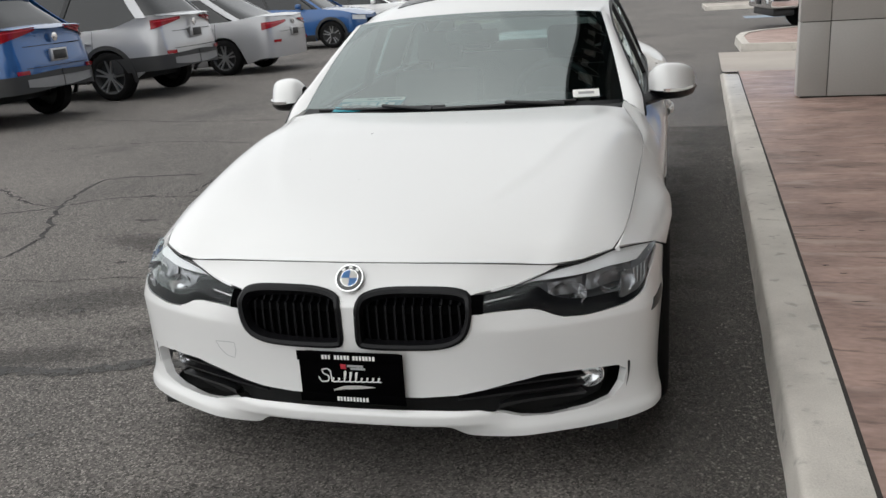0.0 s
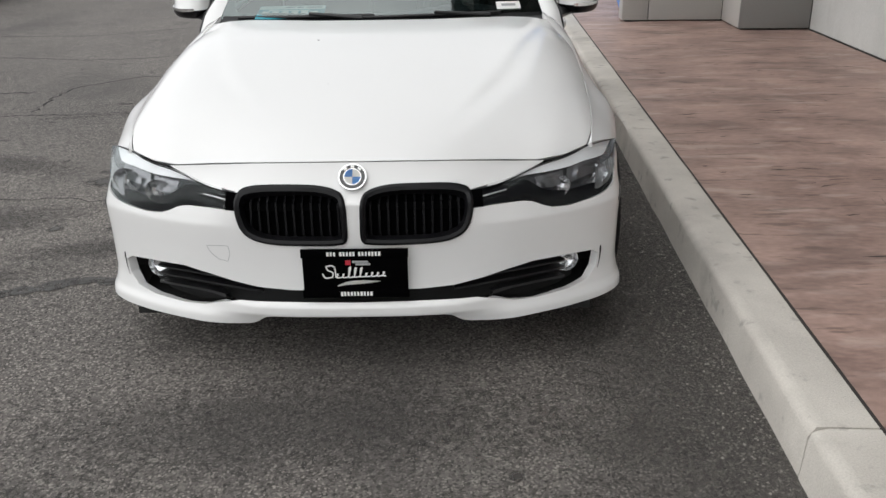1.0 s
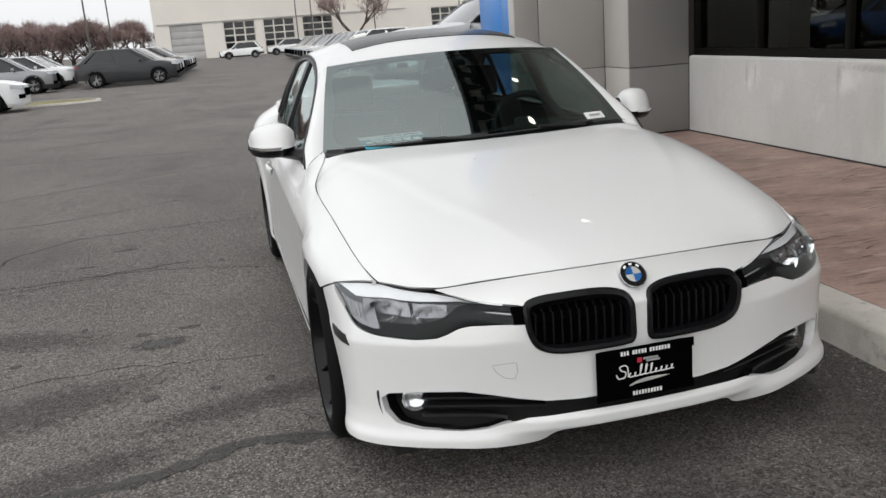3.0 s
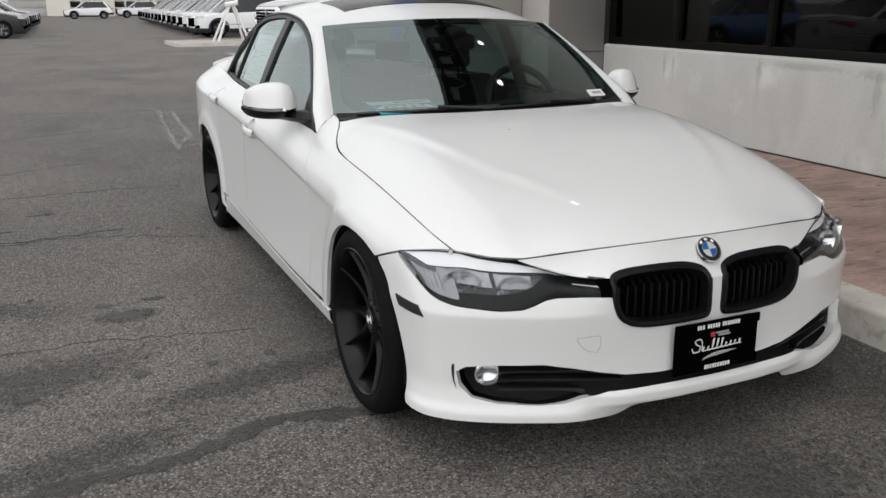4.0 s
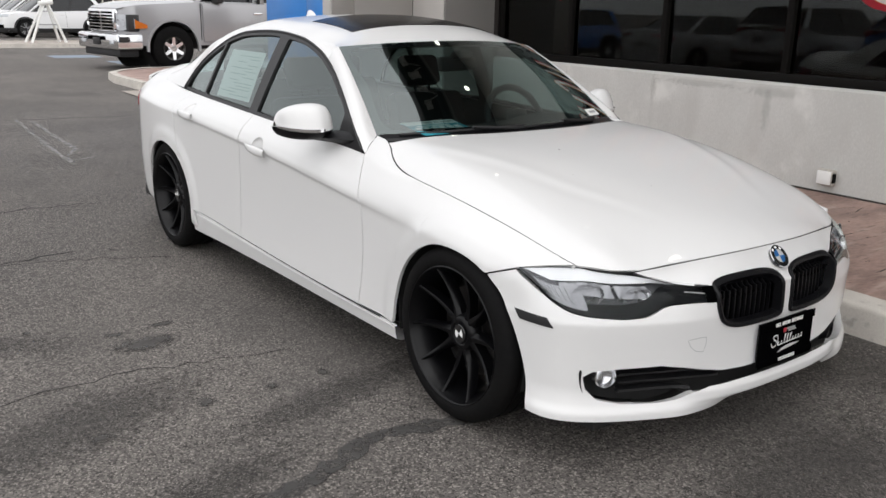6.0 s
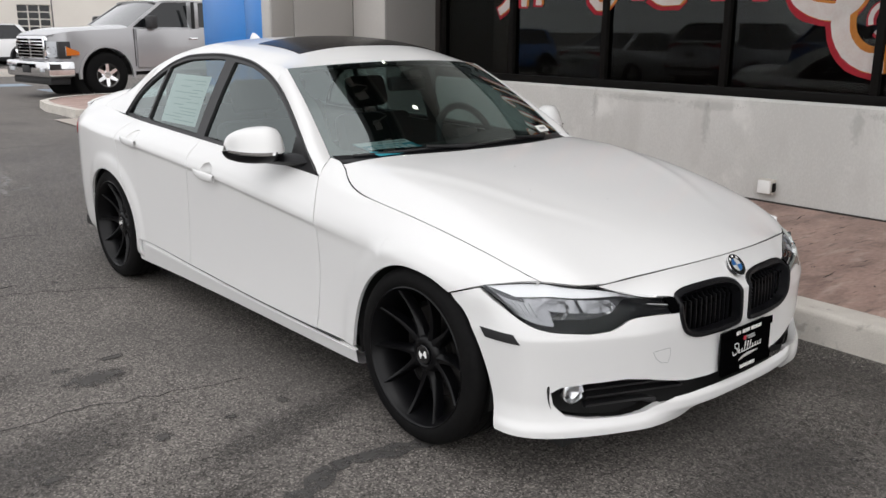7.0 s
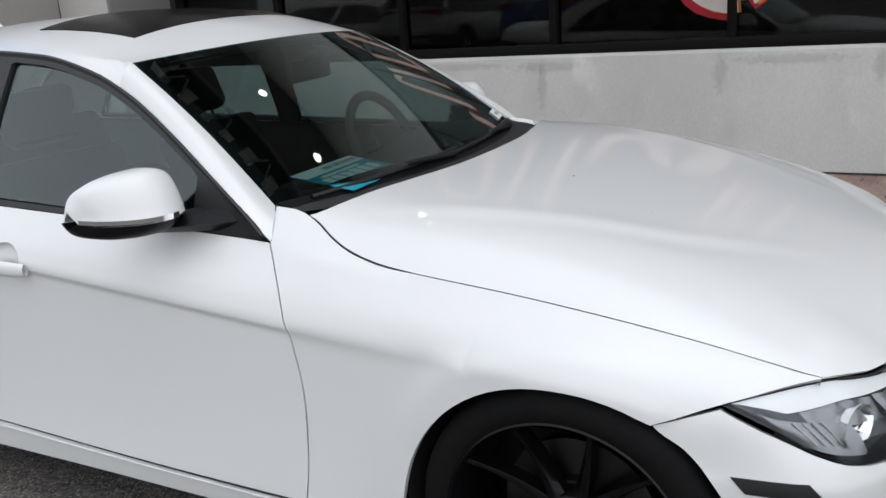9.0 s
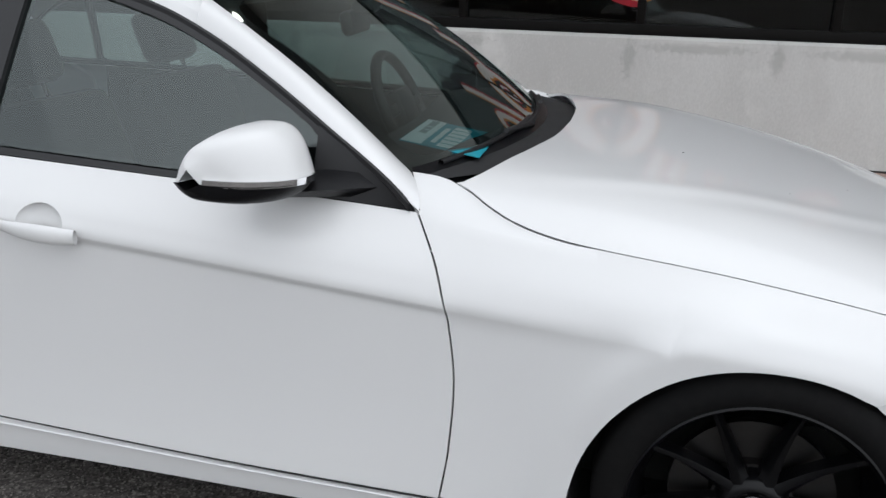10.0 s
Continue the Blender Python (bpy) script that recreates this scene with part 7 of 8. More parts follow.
    for k in range(1500):
        u, v, e = KERB_FRONT - abs(rnd.gauss(0.0, 0.11)) - 0.008, rnd.uniform(-3.0, 4.5), rnd.uniform(0.0015, 0.005)
        bmesh.ops.create_icosphere(bm, subdivisions=1, radius=e, matrix=SITE @ Matrix.Translation((u, v, e * 0.6)) @ Matrix.Diagonal((1, rnd.uniform(0.6, 1.3), 0.7, 1)))
    film = bmesh.new()
    rows = [[film.verts.new((KERB_FRONT + du, v, 0.0025)) for du in (-0.95, 0.004)] for v in np.linspace(-4.5, 5.5, 21)]
    for r0, r1 in zip(rows, rows[1:]):
        film.faces.new((r0[0], r0[1], r1[1], r1[0]))
    solid("gutter_dirt", film, M_DIRT, "damp dark grit lying along the kerb", "dirt", "structure", m=SITE, smooth=0)
    solid("gravel", bm, M_STONE, "loose grit and small stones in the gutter", "gravel", "stuff")



def dirt_film(name, colour):
    """A film of dirt that thins out, raggedly, away from the kerb."""
    m = ground_material(name, colour, tuple(c * 0.6 for c in colour), 0.7)
    n, l = m.node_tree.nodes, m.node_tree.links
    sep, no, add, rng, mx, clear = n.new("ShaderNodeSeparateXYZ"), n.new("ShaderNodeTexNoise"), n.new("ShaderNodeMath"), n.new("ShaderNodeMapRange"), n.new("ShaderNodeMixShader"), n.new("ShaderNodeBsdfTransparent")
    co = n["Texture Coordinate"].outputs["Object"]
    no.inputs["Scale"].default_value, no.inputs["Detail"].default_value = 2.4, 9.0
    l.new(co, sep.inputs[0])
    l.new(co, no.inputs["Vector"])
    add.operation = "MULTIPLY_ADD"
    add.inputs[1].default_value = 1.1
    l.new(no.outputs["Fac"], add.inputs[0])
    l.new(sep.outputs["X"], add.inputs[2])
    rng.interpolation_type = "SMOOTHSTEP"
    rng.inputs["From Min"].default_value, rng.inputs["From Max"].default_value = KERB_FRONT - 0.20, KERB_FRONT + 0.50
    rng.inputs["To Max"].default_value = 0.7
    l.new(add.outputs[0], rng.inputs["Value"])
    l.new(rng.outputs[0], mx.inputs[0])
    l.new(clear.outputs[0], mx.inputs[1])
    l.new(n["Principled BSDF"].outputs[0], mx.inputs[2])
    l.new(mx.outputs[0], n["Material Output"].inputs["Surface"])
    return m


M_STONE = material("small_stones", (0.26, 0.24, 0.215), 0.9, tone=(0.12, 0.11, 0.10), scale=40)
M_DIRT = dirt_film("gutter_grit", (0.085, 0.078, 0.071))
build_marks()


# ---- ground beyond the walkway ----
def raised(name, outline_pts, z, mat, label, cat, kerb_w=0.16):
    """A paved island with a kerb round it."""
    P = np.array(outline_pts)
    root = thing(name, label, cat, kind="structure")
    n = len(P)
    c = P.mean(0)
    inner = []
    for i in range(n):
        t = P[(i + 1) % n] - P[i - 1]
        nrm = np.array((t[1], -t[0])) / np.hypot(*t)
        if np.dot(nrm, c - P[i]) < 0:
            nrm = -nrm
        inner.append(P[i] + nrm * kerb_w)
    bm = bmesh.new()
    lo = [bm.verts.new((*p, -0.02)) for p in P]
    hi = [bm.verts.new((*(p + (np.array(q) - p) * 0.12), z)) for p, q in zip(P, inner)]
    rim = [bm.verts.new((*q, z)) for q in inner]
    for i in range(n):
        j = (i + 1) % n
        bm.faces.new((lo[i], lo[j], hi[j], hi[i]))
        bm.faces.new((hi[i], hi[j], rim[j], rim[i]))
    bmesh.ops.recalc_face_normals(bm, faces=bm.faces)
    part("kerb_edge", bm, M_KERB, root)
    bm = bmesh.new()
    bm.faces.new([bm.verts.new((*q, z - 0.012)) for q in inner])
    bmesh.ops.triangulate(bm, faces=bm.faces)
    part("surface", bm, mat, root, smooth=0)
    return root


M_APRON = material("plain_concrete", (0.42, 0.375, 0.33), 0.85, tone=(0.33, 0.29, 0.255), scale=0.8, bump=0.3)
M_GRASS = material("dry_grass", (0.23, 0.20, 0.09), 0.95, tone=(0.14, 0.13, 0.05), scale=3, bump=1.0)
bm = bmesh.new()
rows = [[bm.verts.new((*(SITE @ Vector((uu, v, 0)))[:2], zz)) for uu in (1.26, 2.2, 3.2, 9.0)] for v, zz in ((8.6, WALK_Z - 0.004), (9.4, 0.06), (10.0, 0.022), (12.6, 0.015))]
for r0, r1 in zip(rows, rows[1:]):
    for j in range(3):
        bm.faces.new((r0[j], r0[j + 1], r1[j + 1], r1[j]))
solid("apron", bm, M_APRON, "pale concrete ramp at the end of the walkway", "pavement", "structure", smooth=0)
raised("island", [(2.12, 12.6), (2.14, 14.2), (2.30, 15.1), (2.7, 15.7), (3.3, 16.1), (4.2, 16.3), (9.5, 16.1), (9.5, 12.2), (3.0, 12.3)], 0.14, M_WALK, "red stamped concrete island with a rounded kerb", "pavement")
raised("grass_island", [(-9.5, 26.6), (-5.4, 26.2), (-4.5, 26.7), (-4.6, 27.6), (-5.6, 28.6), (-9.5, 29.2)], 0.06, M_GRASS, "dry grass island with a concrete kerb", "island")
raised("far_kerb", [(2.2, 27.4), (14, 26.6), (14, 29.4), (2.2, 30.2)], 0.13, M_APRON, "pale concrete median strip", "kerb")
for k, (x, y) in enumerate(((3.6, 22.6), (4.4, 19.9))):
    bm = boxed((x - 0.6, y - 0.55, 0.0), (x + 0.6, y + 0.55, 0.004))
    solid("parking_mark", bm, material("blue_mark", (0.25, 0.33, 0.42), 0.85, tone=(0.16, 0.17, 0.18), scale=4), "faded blue parking symbol on the asphalt", "marking", "structure", smooth=0)


# ---- parked vehicles ----
M_ROUGHBLACK = material("cladding", (0.02, 0.02, 0.021), 0.6)
M_DARKGLASS = material("privacy_glass", (0.009, 0.010, 0.011), 0.06, spec=0.5)
M_MIRRORGLASS = material("sky_mirroring_glass", (0.02, 0.022, 0.022), 0.05, coat=1.0, spec=1.0)
M_ALLOY = material("alloy_rim", (0.42, 0.42, 0.43), 0.3, metal=0.8)
M_PALEPLASTIC = material("grey_plastic", (0.20, 0.20, 0.205), 0.4)
M_AMBER = material("amber_lens", (0.6, 0.16, 0.02), 0.25, coat=1.0)
M_HEADLENS = material("headlamp_lens", (0.55, 0.57, 0.6), 0.12, coat=1.0)
WHEEL_CACHE = {}


def wheel_set(car, r, half_w, y0, y1, rim_mat, spokes=5, dish=None):
    key = (r, spokes)
    if key not in WHEEL_CACHE:
        w, lip = 0.11, (0.54 if spokes == 6 else 0.70)
        tyre = mesh_of(lathe([(-w, r * lip), (-w - 0.006, r * 0.80), (-w + 0.006, r * 0.94), (-w + 0.03, r), (w - 0.03, r), (w, r * 0.9), (w, r * lip)], 40), "tyre")
        rim = mesh_of(lathe([(-w - 0.002, r * (lip + 0.01)), (-w + 0.012, r * (lip - 0.04)), (-0.03, r * (lip - 0.10)), (-0.03, 0.001)], 40), "rim")
        bm = bmesh.new()
        for k in range(spokes):
            a = 2 * math.pi * k / spokes
            m = pose(0, 0, 0, math.degrees(a), 0, 0)
            for sg in ((1,) if spokes == 6 else (-1, 1)):
                rows = []
                for t in (0, 0.5, 1):
                    rr, off = r * (0.10 + (lip - 0.14) * t), sg * r * (0.0 if spokes == 6 else 0.03 + 0.10 * t)
                    wd = r * (0.13 - 0.035 * t if spokes == 6 else 0.05 - 0.01 * t)
                    x = -w + 0.02 - 0.012 * t
                    rows.append([bm.verts.new(m @ Vector((x + dx, off + dy, rr))) for dx, dy in ((0.03, -wd), (0, -wd * 0.7), (0, wd * 0.7), (0.03, wd))])
                for r0, r1 in zip(rows, rows[1:]):
                    for j in range(3):
                        bm.faces.new((r0[j], r0[j + 1], r1[j + 1], r1[j]))
        tube(bm, (-w + 0.012, 0, 0), (-0.03, 0, 0), r * 0.14, r * 0.16, 16)
        bmesh.ops.recalc_face_normals(bm, faces=bm.faces)
        WHEEL_CACHE[key] = (tyre, rim, mesh_of(bm, "spokes"))
    tyre, rim, spk = WHEEL_CACHE[key]
    for s in (-1, 1):
        for y in (y0, y1):
            wh = part("wheel", rim.copy(), dish or M_ROUGHBLACK, car)
            wh.matrix_basis = Matrix.Translation((s * (half_w - 0.115), y, r)) @ pose(0, 0, 0, 0, 0, 0 if s < 0 else 180)
            part("tyre", tyre.copy(), M_RUBBER, wh)
            part("rim", spk.copy(), rim_mat, wh)


def parked_car(name, label, m, body, L=4.5, W=1.85, H=1.66, wb=2.67, fo=0.90, r=0.35, clear=0.20, belt=1.02, hood=0.98, nose_z=0.78, tail=1.05,
               ws=(1.02, 1.90), rw=(4.32, 3.80), clad=True, rim=M_ALLOY, plate=True, lamp_z=0.82, tail_lamps=(0.90, 0.99), spokes=5, group="parked cars", plate_z=0.66):
    """A parked car, nose towards its own -y, on the ground at its middle. y runs from the nose (0) to the tail (L)."""
    car = thing(name, label, "car", m, group)
    hw = W / 2
    y_of = lambda q: q - L / 2
    # plan from the middle of the nose round one flank to the middle of the tail
    plan = spline([(0, 0.0), (hw * 0.45, 0.02), (hw * 0.78, 0.11), (hw * 0.93, 0.30), (hw * 0.985, 0.75), (hw, L * 0.40), (hw, L * 0.65), (hw * 0.985, L - 0.65), (hw * 0.94, L - 0.28), (hw * 0.80, L - 0.09), (hw * 0.45, L - 0.015), (0, L)], 220)
    plan_s = np.r_[0, np.cumsum(np.linalg.norm(np.diff(plan, axis=0), axis=1))]
    plan_s /= plan_s[-1]
    deck = pch([(0, nose_z), (0.12, nose_z + 0.03), (0.5, (nose_z + hood) / 2 + 0.04), (ws[0], hood), (1.6, belt - 0.02), (L - 1.0, belt + 0.03), (L - 0.3, tail), (L, tail - 0.03)])
    swell = pch([(clear, -0.06), (clear + 0.10, -0.01), (0.52, 0.0), (0.70, -0.004), (0.80, -0.012), (0.92, -0.035), (1.10, -0.075)])
    f_y, r_y = fo, fo + wb
    arch_r = r + 0.045

    def at(s, z, out=0.0):
        x, y = float(np.interp(s, plan_s, plan[:, 0])), float(np.interp(s, plan_s, plan[:, 1]))
        x2, y2 = float(np.interp(min(1, s + 0.004), plan_s, plan[:, 0])), float(np.interp(min(1, s + 0.004), plan_s, plan[:, 1]))
        x1, y1 = float(np.interp(max(0, s - 0.004), plan_s, plan[:, 0])), float(np.interp(max(0, s - 0.004), plan_s, plan[:, 1]))
        tx, ty = x2 - x1, y2 - y1
        k = math.hypot(tx, ty) or 1
        nx, ny = ty / k, -tx / k
        o = float(swell(z)) + out
        return np.array((max(0.0, x + nx * o), y_of(y + ny * o), z))

    def s_at(y):
        i = int(np.argmin(np.abs(plan[60:160, 1] - y))) + 60
        return float(plan_s[i])
    ss = sorted(set(list(np.linspace(0, 1, 70)) + [s_at(c + arch_r * 0.999 * math.cos(a)) for c in (f_y, r_y) for a in np.linspace(0, math.pi, 17)]))
    P = np.zeros((len(ss), 16, 3))
    for i, s in enumerate(ss):
        y = float(np.interp(s, plan_s, plan[:, 1]))
        lo = clear
        for c in (f_y, r_y):
            d = arch_r ** 2 - (y - c) ** 2
            if d > 0 and 0.1 < s < 0.9:
                lo = max(lo, r + math.sqrt(d))
        up = max(0.0, min(1.0, (y - L + 0.75) / 0.45))
        lo = max(lo, clear + (0.20 if clad else 0.12) * up * up * (3 - 2 * up))
        hi = float(deck(y))
        for j in range(16):
            t = j / 15
            P[i, j] = at(s, lo + (hi - lo) * t)
    shell = part("body", sheet(P, None, 0, (1, 0, 0)), body, car)
    part("body", sheet(P, None, 0, (-1, 0, 0), True), body, car)
    T = np.zeros((36, 17, 3))
    for i, y in enumerate(np.linspace(0.0, L, 36)):
        z = float(deck(y))
        s = float(np.interp(y, plan[:, 1], plan_s))
        e = at(s, z)[0]
        for j, a in enumerate(np.linspace(-1, 1, 17)):
            T[i, j] = (a * e, y_of(y), z + 0.035 * (1 - a * a) * min(1, e / hw))
    part("deck", sheet(T, None, 0, (0, 0, 1)), body, car)
    part("underbody", boxed((-hw + 0.16, y_of(0.35), clear), (hw - 0.16, y_of(L - 0.85), clear + 0.30)), M_MATT, car)
    # glass house
    b0, t0, b1, t1 = ws[0], ws[1], rw[0], rw[1]
    rows = []
    for k, t in enumerate(np.linspace(0, 1, 6)):
        w = (hw - 0.085) * (1 - t) + (hw - 0.28) * t
        ya, yb = b0 + (t0 - b0) * t, b1 + (t1 - b1) * t
        ring = []
        for a in np.linspace(0, 2 * math.pi, 64, endpoint=False):
            ca, sa = math.cos(a), math.sin(a)
            x = w * math.copysign(abs(ca) ** 0.42, ca)
            y = (ya + yb) / 2 + (yb - ya) / 2 * math.copysign(abs(sa) ** 0.35, sa)
            zb = float(deck(max(0, min(L, y)))) - 0.03
            ring.append((x, y_of(y), zb + (H - 0.05 - zb) * t - 0.0))
        rows.append(ring + ring[:1])
    part("glasshouse", sheet(np.array(rows), None, 0, None), M_DARKGLASS, car, "dark window glass")
    R = np.zeros((24, 15, 3))
    for i, q in enumerate(np.linspace(-1, 1, 24)):
        y = (t0 + t1) / 2 + (t1 - t0) / 2 * 1.03 * q
        w = (hw - 0.27) * (1 - 0.25 * abs(q) ** 6)
        for j, a in enumerate(np.linspace(-1, 1, 15)):
            R[i, j] = (a * w, y_of(y), H - 0.035 - 0.035 * abs(a) ** 4 + 0.03 * (1 - q * q))
    part("roof", sheet(R, None, 0.03, (0, 0, 1)), body, car)
    for s in (-1, 1):
        for q0, q1, wd, mat in ((b0, t0, 0.05, body), ((b0 + b1) / 2 - 0.05, (t0 + t1) / 2 - 0.02, 0.045, M_ROUGHBLACK), (b1 - 0.30, t1 - 0.22, 0.09, body)):
            pts = []
            for t in np.linspace(0, 1, 6):
                y = q0 + (q1 - q0) * t + 0.05
                w = (hw - 0.075) * (1 - t) + (hw - 0.268) * t
                z0 = float(deck(y)) - 0.02
                z = z0 + (H - 0.05 - z0) * t
                pts.append([(s * w, y_of(y - wd), z), (s * (w + 0.004), y_of(y), z), (s * w, y_of(y + wd), z)])
            part("pillar", sheet(np.array(pts), None, 0.012, (s, 0, 0)), mat, car)
        mir = boxed((-0.10, -0.06, -0.06), (0.10, 0.06, 0.07), 0.035)
        o = part("mirror", mir, body, car)
        o.matrix_basis = Matrix.Translation((s * (hw + 0.07), y_of(b0 + 0.62), belt + 0.06))

    def patch(nm, s0, s1, z0, z1, out, mat, label="", skew=0.0, mirror_both=True, n=8, taper=0.0):
        def tall(s):
            u = (s - s0) / max(1e-6, s1 - s0)
            return (z1 - z0) * (1 - taper * u if taper >= 0 else 1 + taper * (1 - u) ** 2)

        for sg in ((1, -1) if mirror_both else (1,)):
            Q = np.array([[at(s, z1 - tall(s) * (1 - t) + skew * (s - s0) / max(1e-6, s1 - s0), out) for t in np.linspace(0, 1, 4)] for s in np.linspace(s0, s1, n)])
            part(nm, sheet(Q * np.array((sg, 1, 1)), None, 0.015, None), mat, car, label)
    if clad:
        for s in (-1, 1):
            for c in (f_y, r_y):
                Q = []
                for a in np.linspace(-0.25, math.pi + 0.25, 26):
                    row = []
                    for rr in (arch_r - 0.005, arch_r + 0.06):
                        y, z = c + rr * math.cos(a), max(clear, r + rr * math.sin(a))
                        p = at(s_at(min(max(y, 0.35), L - 0.35)), z, 0.012)
                        row.append((s * p[0], y_of(y), z))
                    Q.append(row)
                part("arch_trim", sheet(np.array(Q), None, 0.02, (s, 0, 0)), M_ROUGHBLACK, car, "black arch cladding")
        patch("lower_trim", s_at(f_y + arch_r + 0.07), s_at(r_y - arch_r - 0.07), clear, clear + 0.16, 0.012, M_ROUGHBLACK, n=10)
        patch("rear_trim", s_at(r_y + arch_r + 0.07), 1.0, clear + 0.14, clear + 0.36, 0.010, M_ROUGHBLACK, n=14, skew=0.06)
        patch("skid_plate", 0.895, 1.0, clear + 0.21, clear + 0.34, 0.018, M_PALEPLASTIC, "grey skid plate", n=12, taper=-0.3)
        patch("bumper_gap", 0.90, 1.0, clear + 0.47, clear + 0.478, 0.004, M_MATT, n=10)
        patch("front_trim", 0.0, s_at(f_y - arch_r - 0.07), clear, clear + 0.18, 0.010, M_ROUGHBLACK, n=14)
    patch("tail_lamp", 0.84, 0.952, tail_lamps[0] - 0.035, tail_lamps[1] + 0.01, 0.012, M_TAIL, "red tail lamp", 0.03, n=12, taper=0.72)
    patch("lamp_line", 0.85, 0.94, tail_lamps[1] - 0.025, tail_lamps[1] - 0.012, 0.016, M_REDPRINT, "", 0.03)
    patch("tailgate_gap", 0.905, 1.0, tail_lamps[0] - 0.085, tail_lamps[0] - 0.078, 0.004, M_MATT, n=10)
    patch("reflector", 0.875, 0.905, clear + 0.40, clear + 0.45, 0.012, M_TAIL, "red rear reflector")
    patch("headlight", 0.085, 0.165, lamp_z - 0.05, lamp_z + 0.06, 0.010, M_HEADLENS, "clear headlight", 0.03)
    patch("grille", 0.0, 0.065, 0.45, lamp_z - 0.02, 0.012, M_GRILLE, "black front grille")
    patch("intake", 0.075, 0.13, 0.38, 0.50, 0.008, M_GRILLE)
    # tailgate glass, badge and plate
    part("badge", lathe([(0.0, 0.055), (0.01, 0.055), (0.012, 0.045), (0.012, 0.001)], 20, "y", (0, y_of(L) - 0.02, tail - 0.14)), M_CHROME, car)
    if plate:
        part("rear_plate", boxed((-0.155, y_of(L) - 0.03, plate_z), (0.155, y_of(L) + 0.02, plate_z + 0.155), 0.004), M_ALLOY, car, "dealer plate in a silver frame")
        part("plate_face", boxed((-0.125, y_of(L) + 0.018, plate_z + 0.02), (0.125, y_of(L) + 0.024, plate_z + 0.135), 0.002), M_TRIM, car)
    for q in (b0 + 0.85, b0 + 1.85):
        for s in (-1, 1):
            c = at(s_at(q + 0.5), 0.88, 0.02)
            part("door_handle", boxed((-0.012, -0.09, -0.015), (0.012, 0.09, 0.015), 0.006, Matrix.Translation((s * c[0], c[1], c[2]))), body, car)
            gap = np.array([[np.array((s, 1, 1)) * at(s_at(q + 0.62), z, 0.0015) + np.array((0, d, 0)) for d in (-0.004, 0.004)] for z in np.linspace(clear + 0.2, float(deck(q + 0.62)) - 0.02, 8)])
            part("door_gap", sheet(gap, None, 0, (s, 0, 0)), M_MATT, car)
    wheel_set(car, r, hw, y_of(f_y), y_of(r_y), rim, spokes)
    return car


P_BLUE = paint("blue_metallic", (0.007, 0.068, 0.22), 0.35, 0.3)
P_SILVER = paint("silver_metallic", (0.37, 0.37, 0.38), 0.36, 0.45)
P_GREY = paint("dark_grey_metallic", (0.008, 0.009, 0.011), 0.5, 0.0, 0.3)
P_MID = paint("grey_metallic", (0.22, 0.22, 0.23), 0.35, 0.4)
P_SNOW = paint("snow_white", (0.74, 0.74, 0.74))


def facing(x, y, rz):
    return pose(x, y, 0, 0, 0, rz)


# nose towards -x is a quarter turn to the right of the sedan's own heading
WEST, EAST = -90, 90
SUV = dict()
parked_car("blue_suv", "blue compact SUV with dark bumper parked nose-in", facing(-9.05, 7.08, WEST), P_BLUE, clear=0.27, belt=1.08, tail=1.24, tail_lamps=(1.09, 1.20), plate_z=0.80)
parked_car("silver_suv", "silver SUV with black arch cladding parked nose-in", facing(-8.78, 9.95, WEST), P_SILVER, L=4.77, W=1.89, H=1.70, wb=2.765, fo=0.95, r=0.372, clear=0.27, belt=1.06, hood=1.04, nose_z=0.84, tail=1.25, rw=(4.62, 4.2), tail_lamps=(1.08, 1.17), spokes=5, plate_z=0.88)
parked_car("silver_sedan", "silver sedan with red tail lamps parked nose-in", facing(-8.55, 13.25, WEST), P_SILVER, L=4.85, W=1.86, H=1.475, wb=2.80, fo=0.95, r=0.335, clear=0.17, belt=0.96, hood=0.92, nose_z=0.72, tail=1.06,
           ws=(1.15, 2.05), rw=(4.35, 3.5), clad=False, tail_lamps=(0.84, 0.93))
parked_car("blue_crossover", "blue small crossover with black cladding facing the aisle", facing(-8.65, 19.4, EAST), P_BLUE, L=4.17, W=1.80, H=1.57, wb=2.60, fo=0.83, r=0.34, rw=(4.05, 3.75), lamp_z=0.72)
parked_car("white_sedan", "white sedan with silver wheels facing the aisle", facing(-8.5, 25.0, EAST), P_SNOW, L=4.46, W=1.80, H=1.42, wb=2.64, fo=0.88, r=0.325, clear=0.16, belt=0.94, hood=0.92, nose_z=0.72, tail=1.02, ws=(1.15, 2.0), rw=(4.1, 3.3), clad=False, lamp_z=0.68, spokes=9)
dark = parked_car("dark_suv", "dark grey SUV parked in a row across the lot", facing(-4.55, 39.1, EAST), P_GREY, H=1.64, ws=(0.98, 1.95), rw=(4.36, 3.66), hood=1.0, tail=1.08)
row = [(-4.5, 42.0, P_SILVER), (-4.45, 44.9, P_SNOW), (-4.5, 47.8, P_SILVER), (-4.3, 50.7, P_GREY), (-4.2, 53.6, P_MID), (-4.1, 56.5, P_SNOW), (-4.0, 59.4, P_SILVER)]


def recolour(ob, name, label, mat, swap):
    """Gives a copied car its own colour and name."""
    ob.name = name
    tagged(ob, label)
    for c in ob.children_recursive:
        if c.data.materials[0] is swap:
            c.data = c.data.copy()
            c.data.materials[0] = mat
    return ob


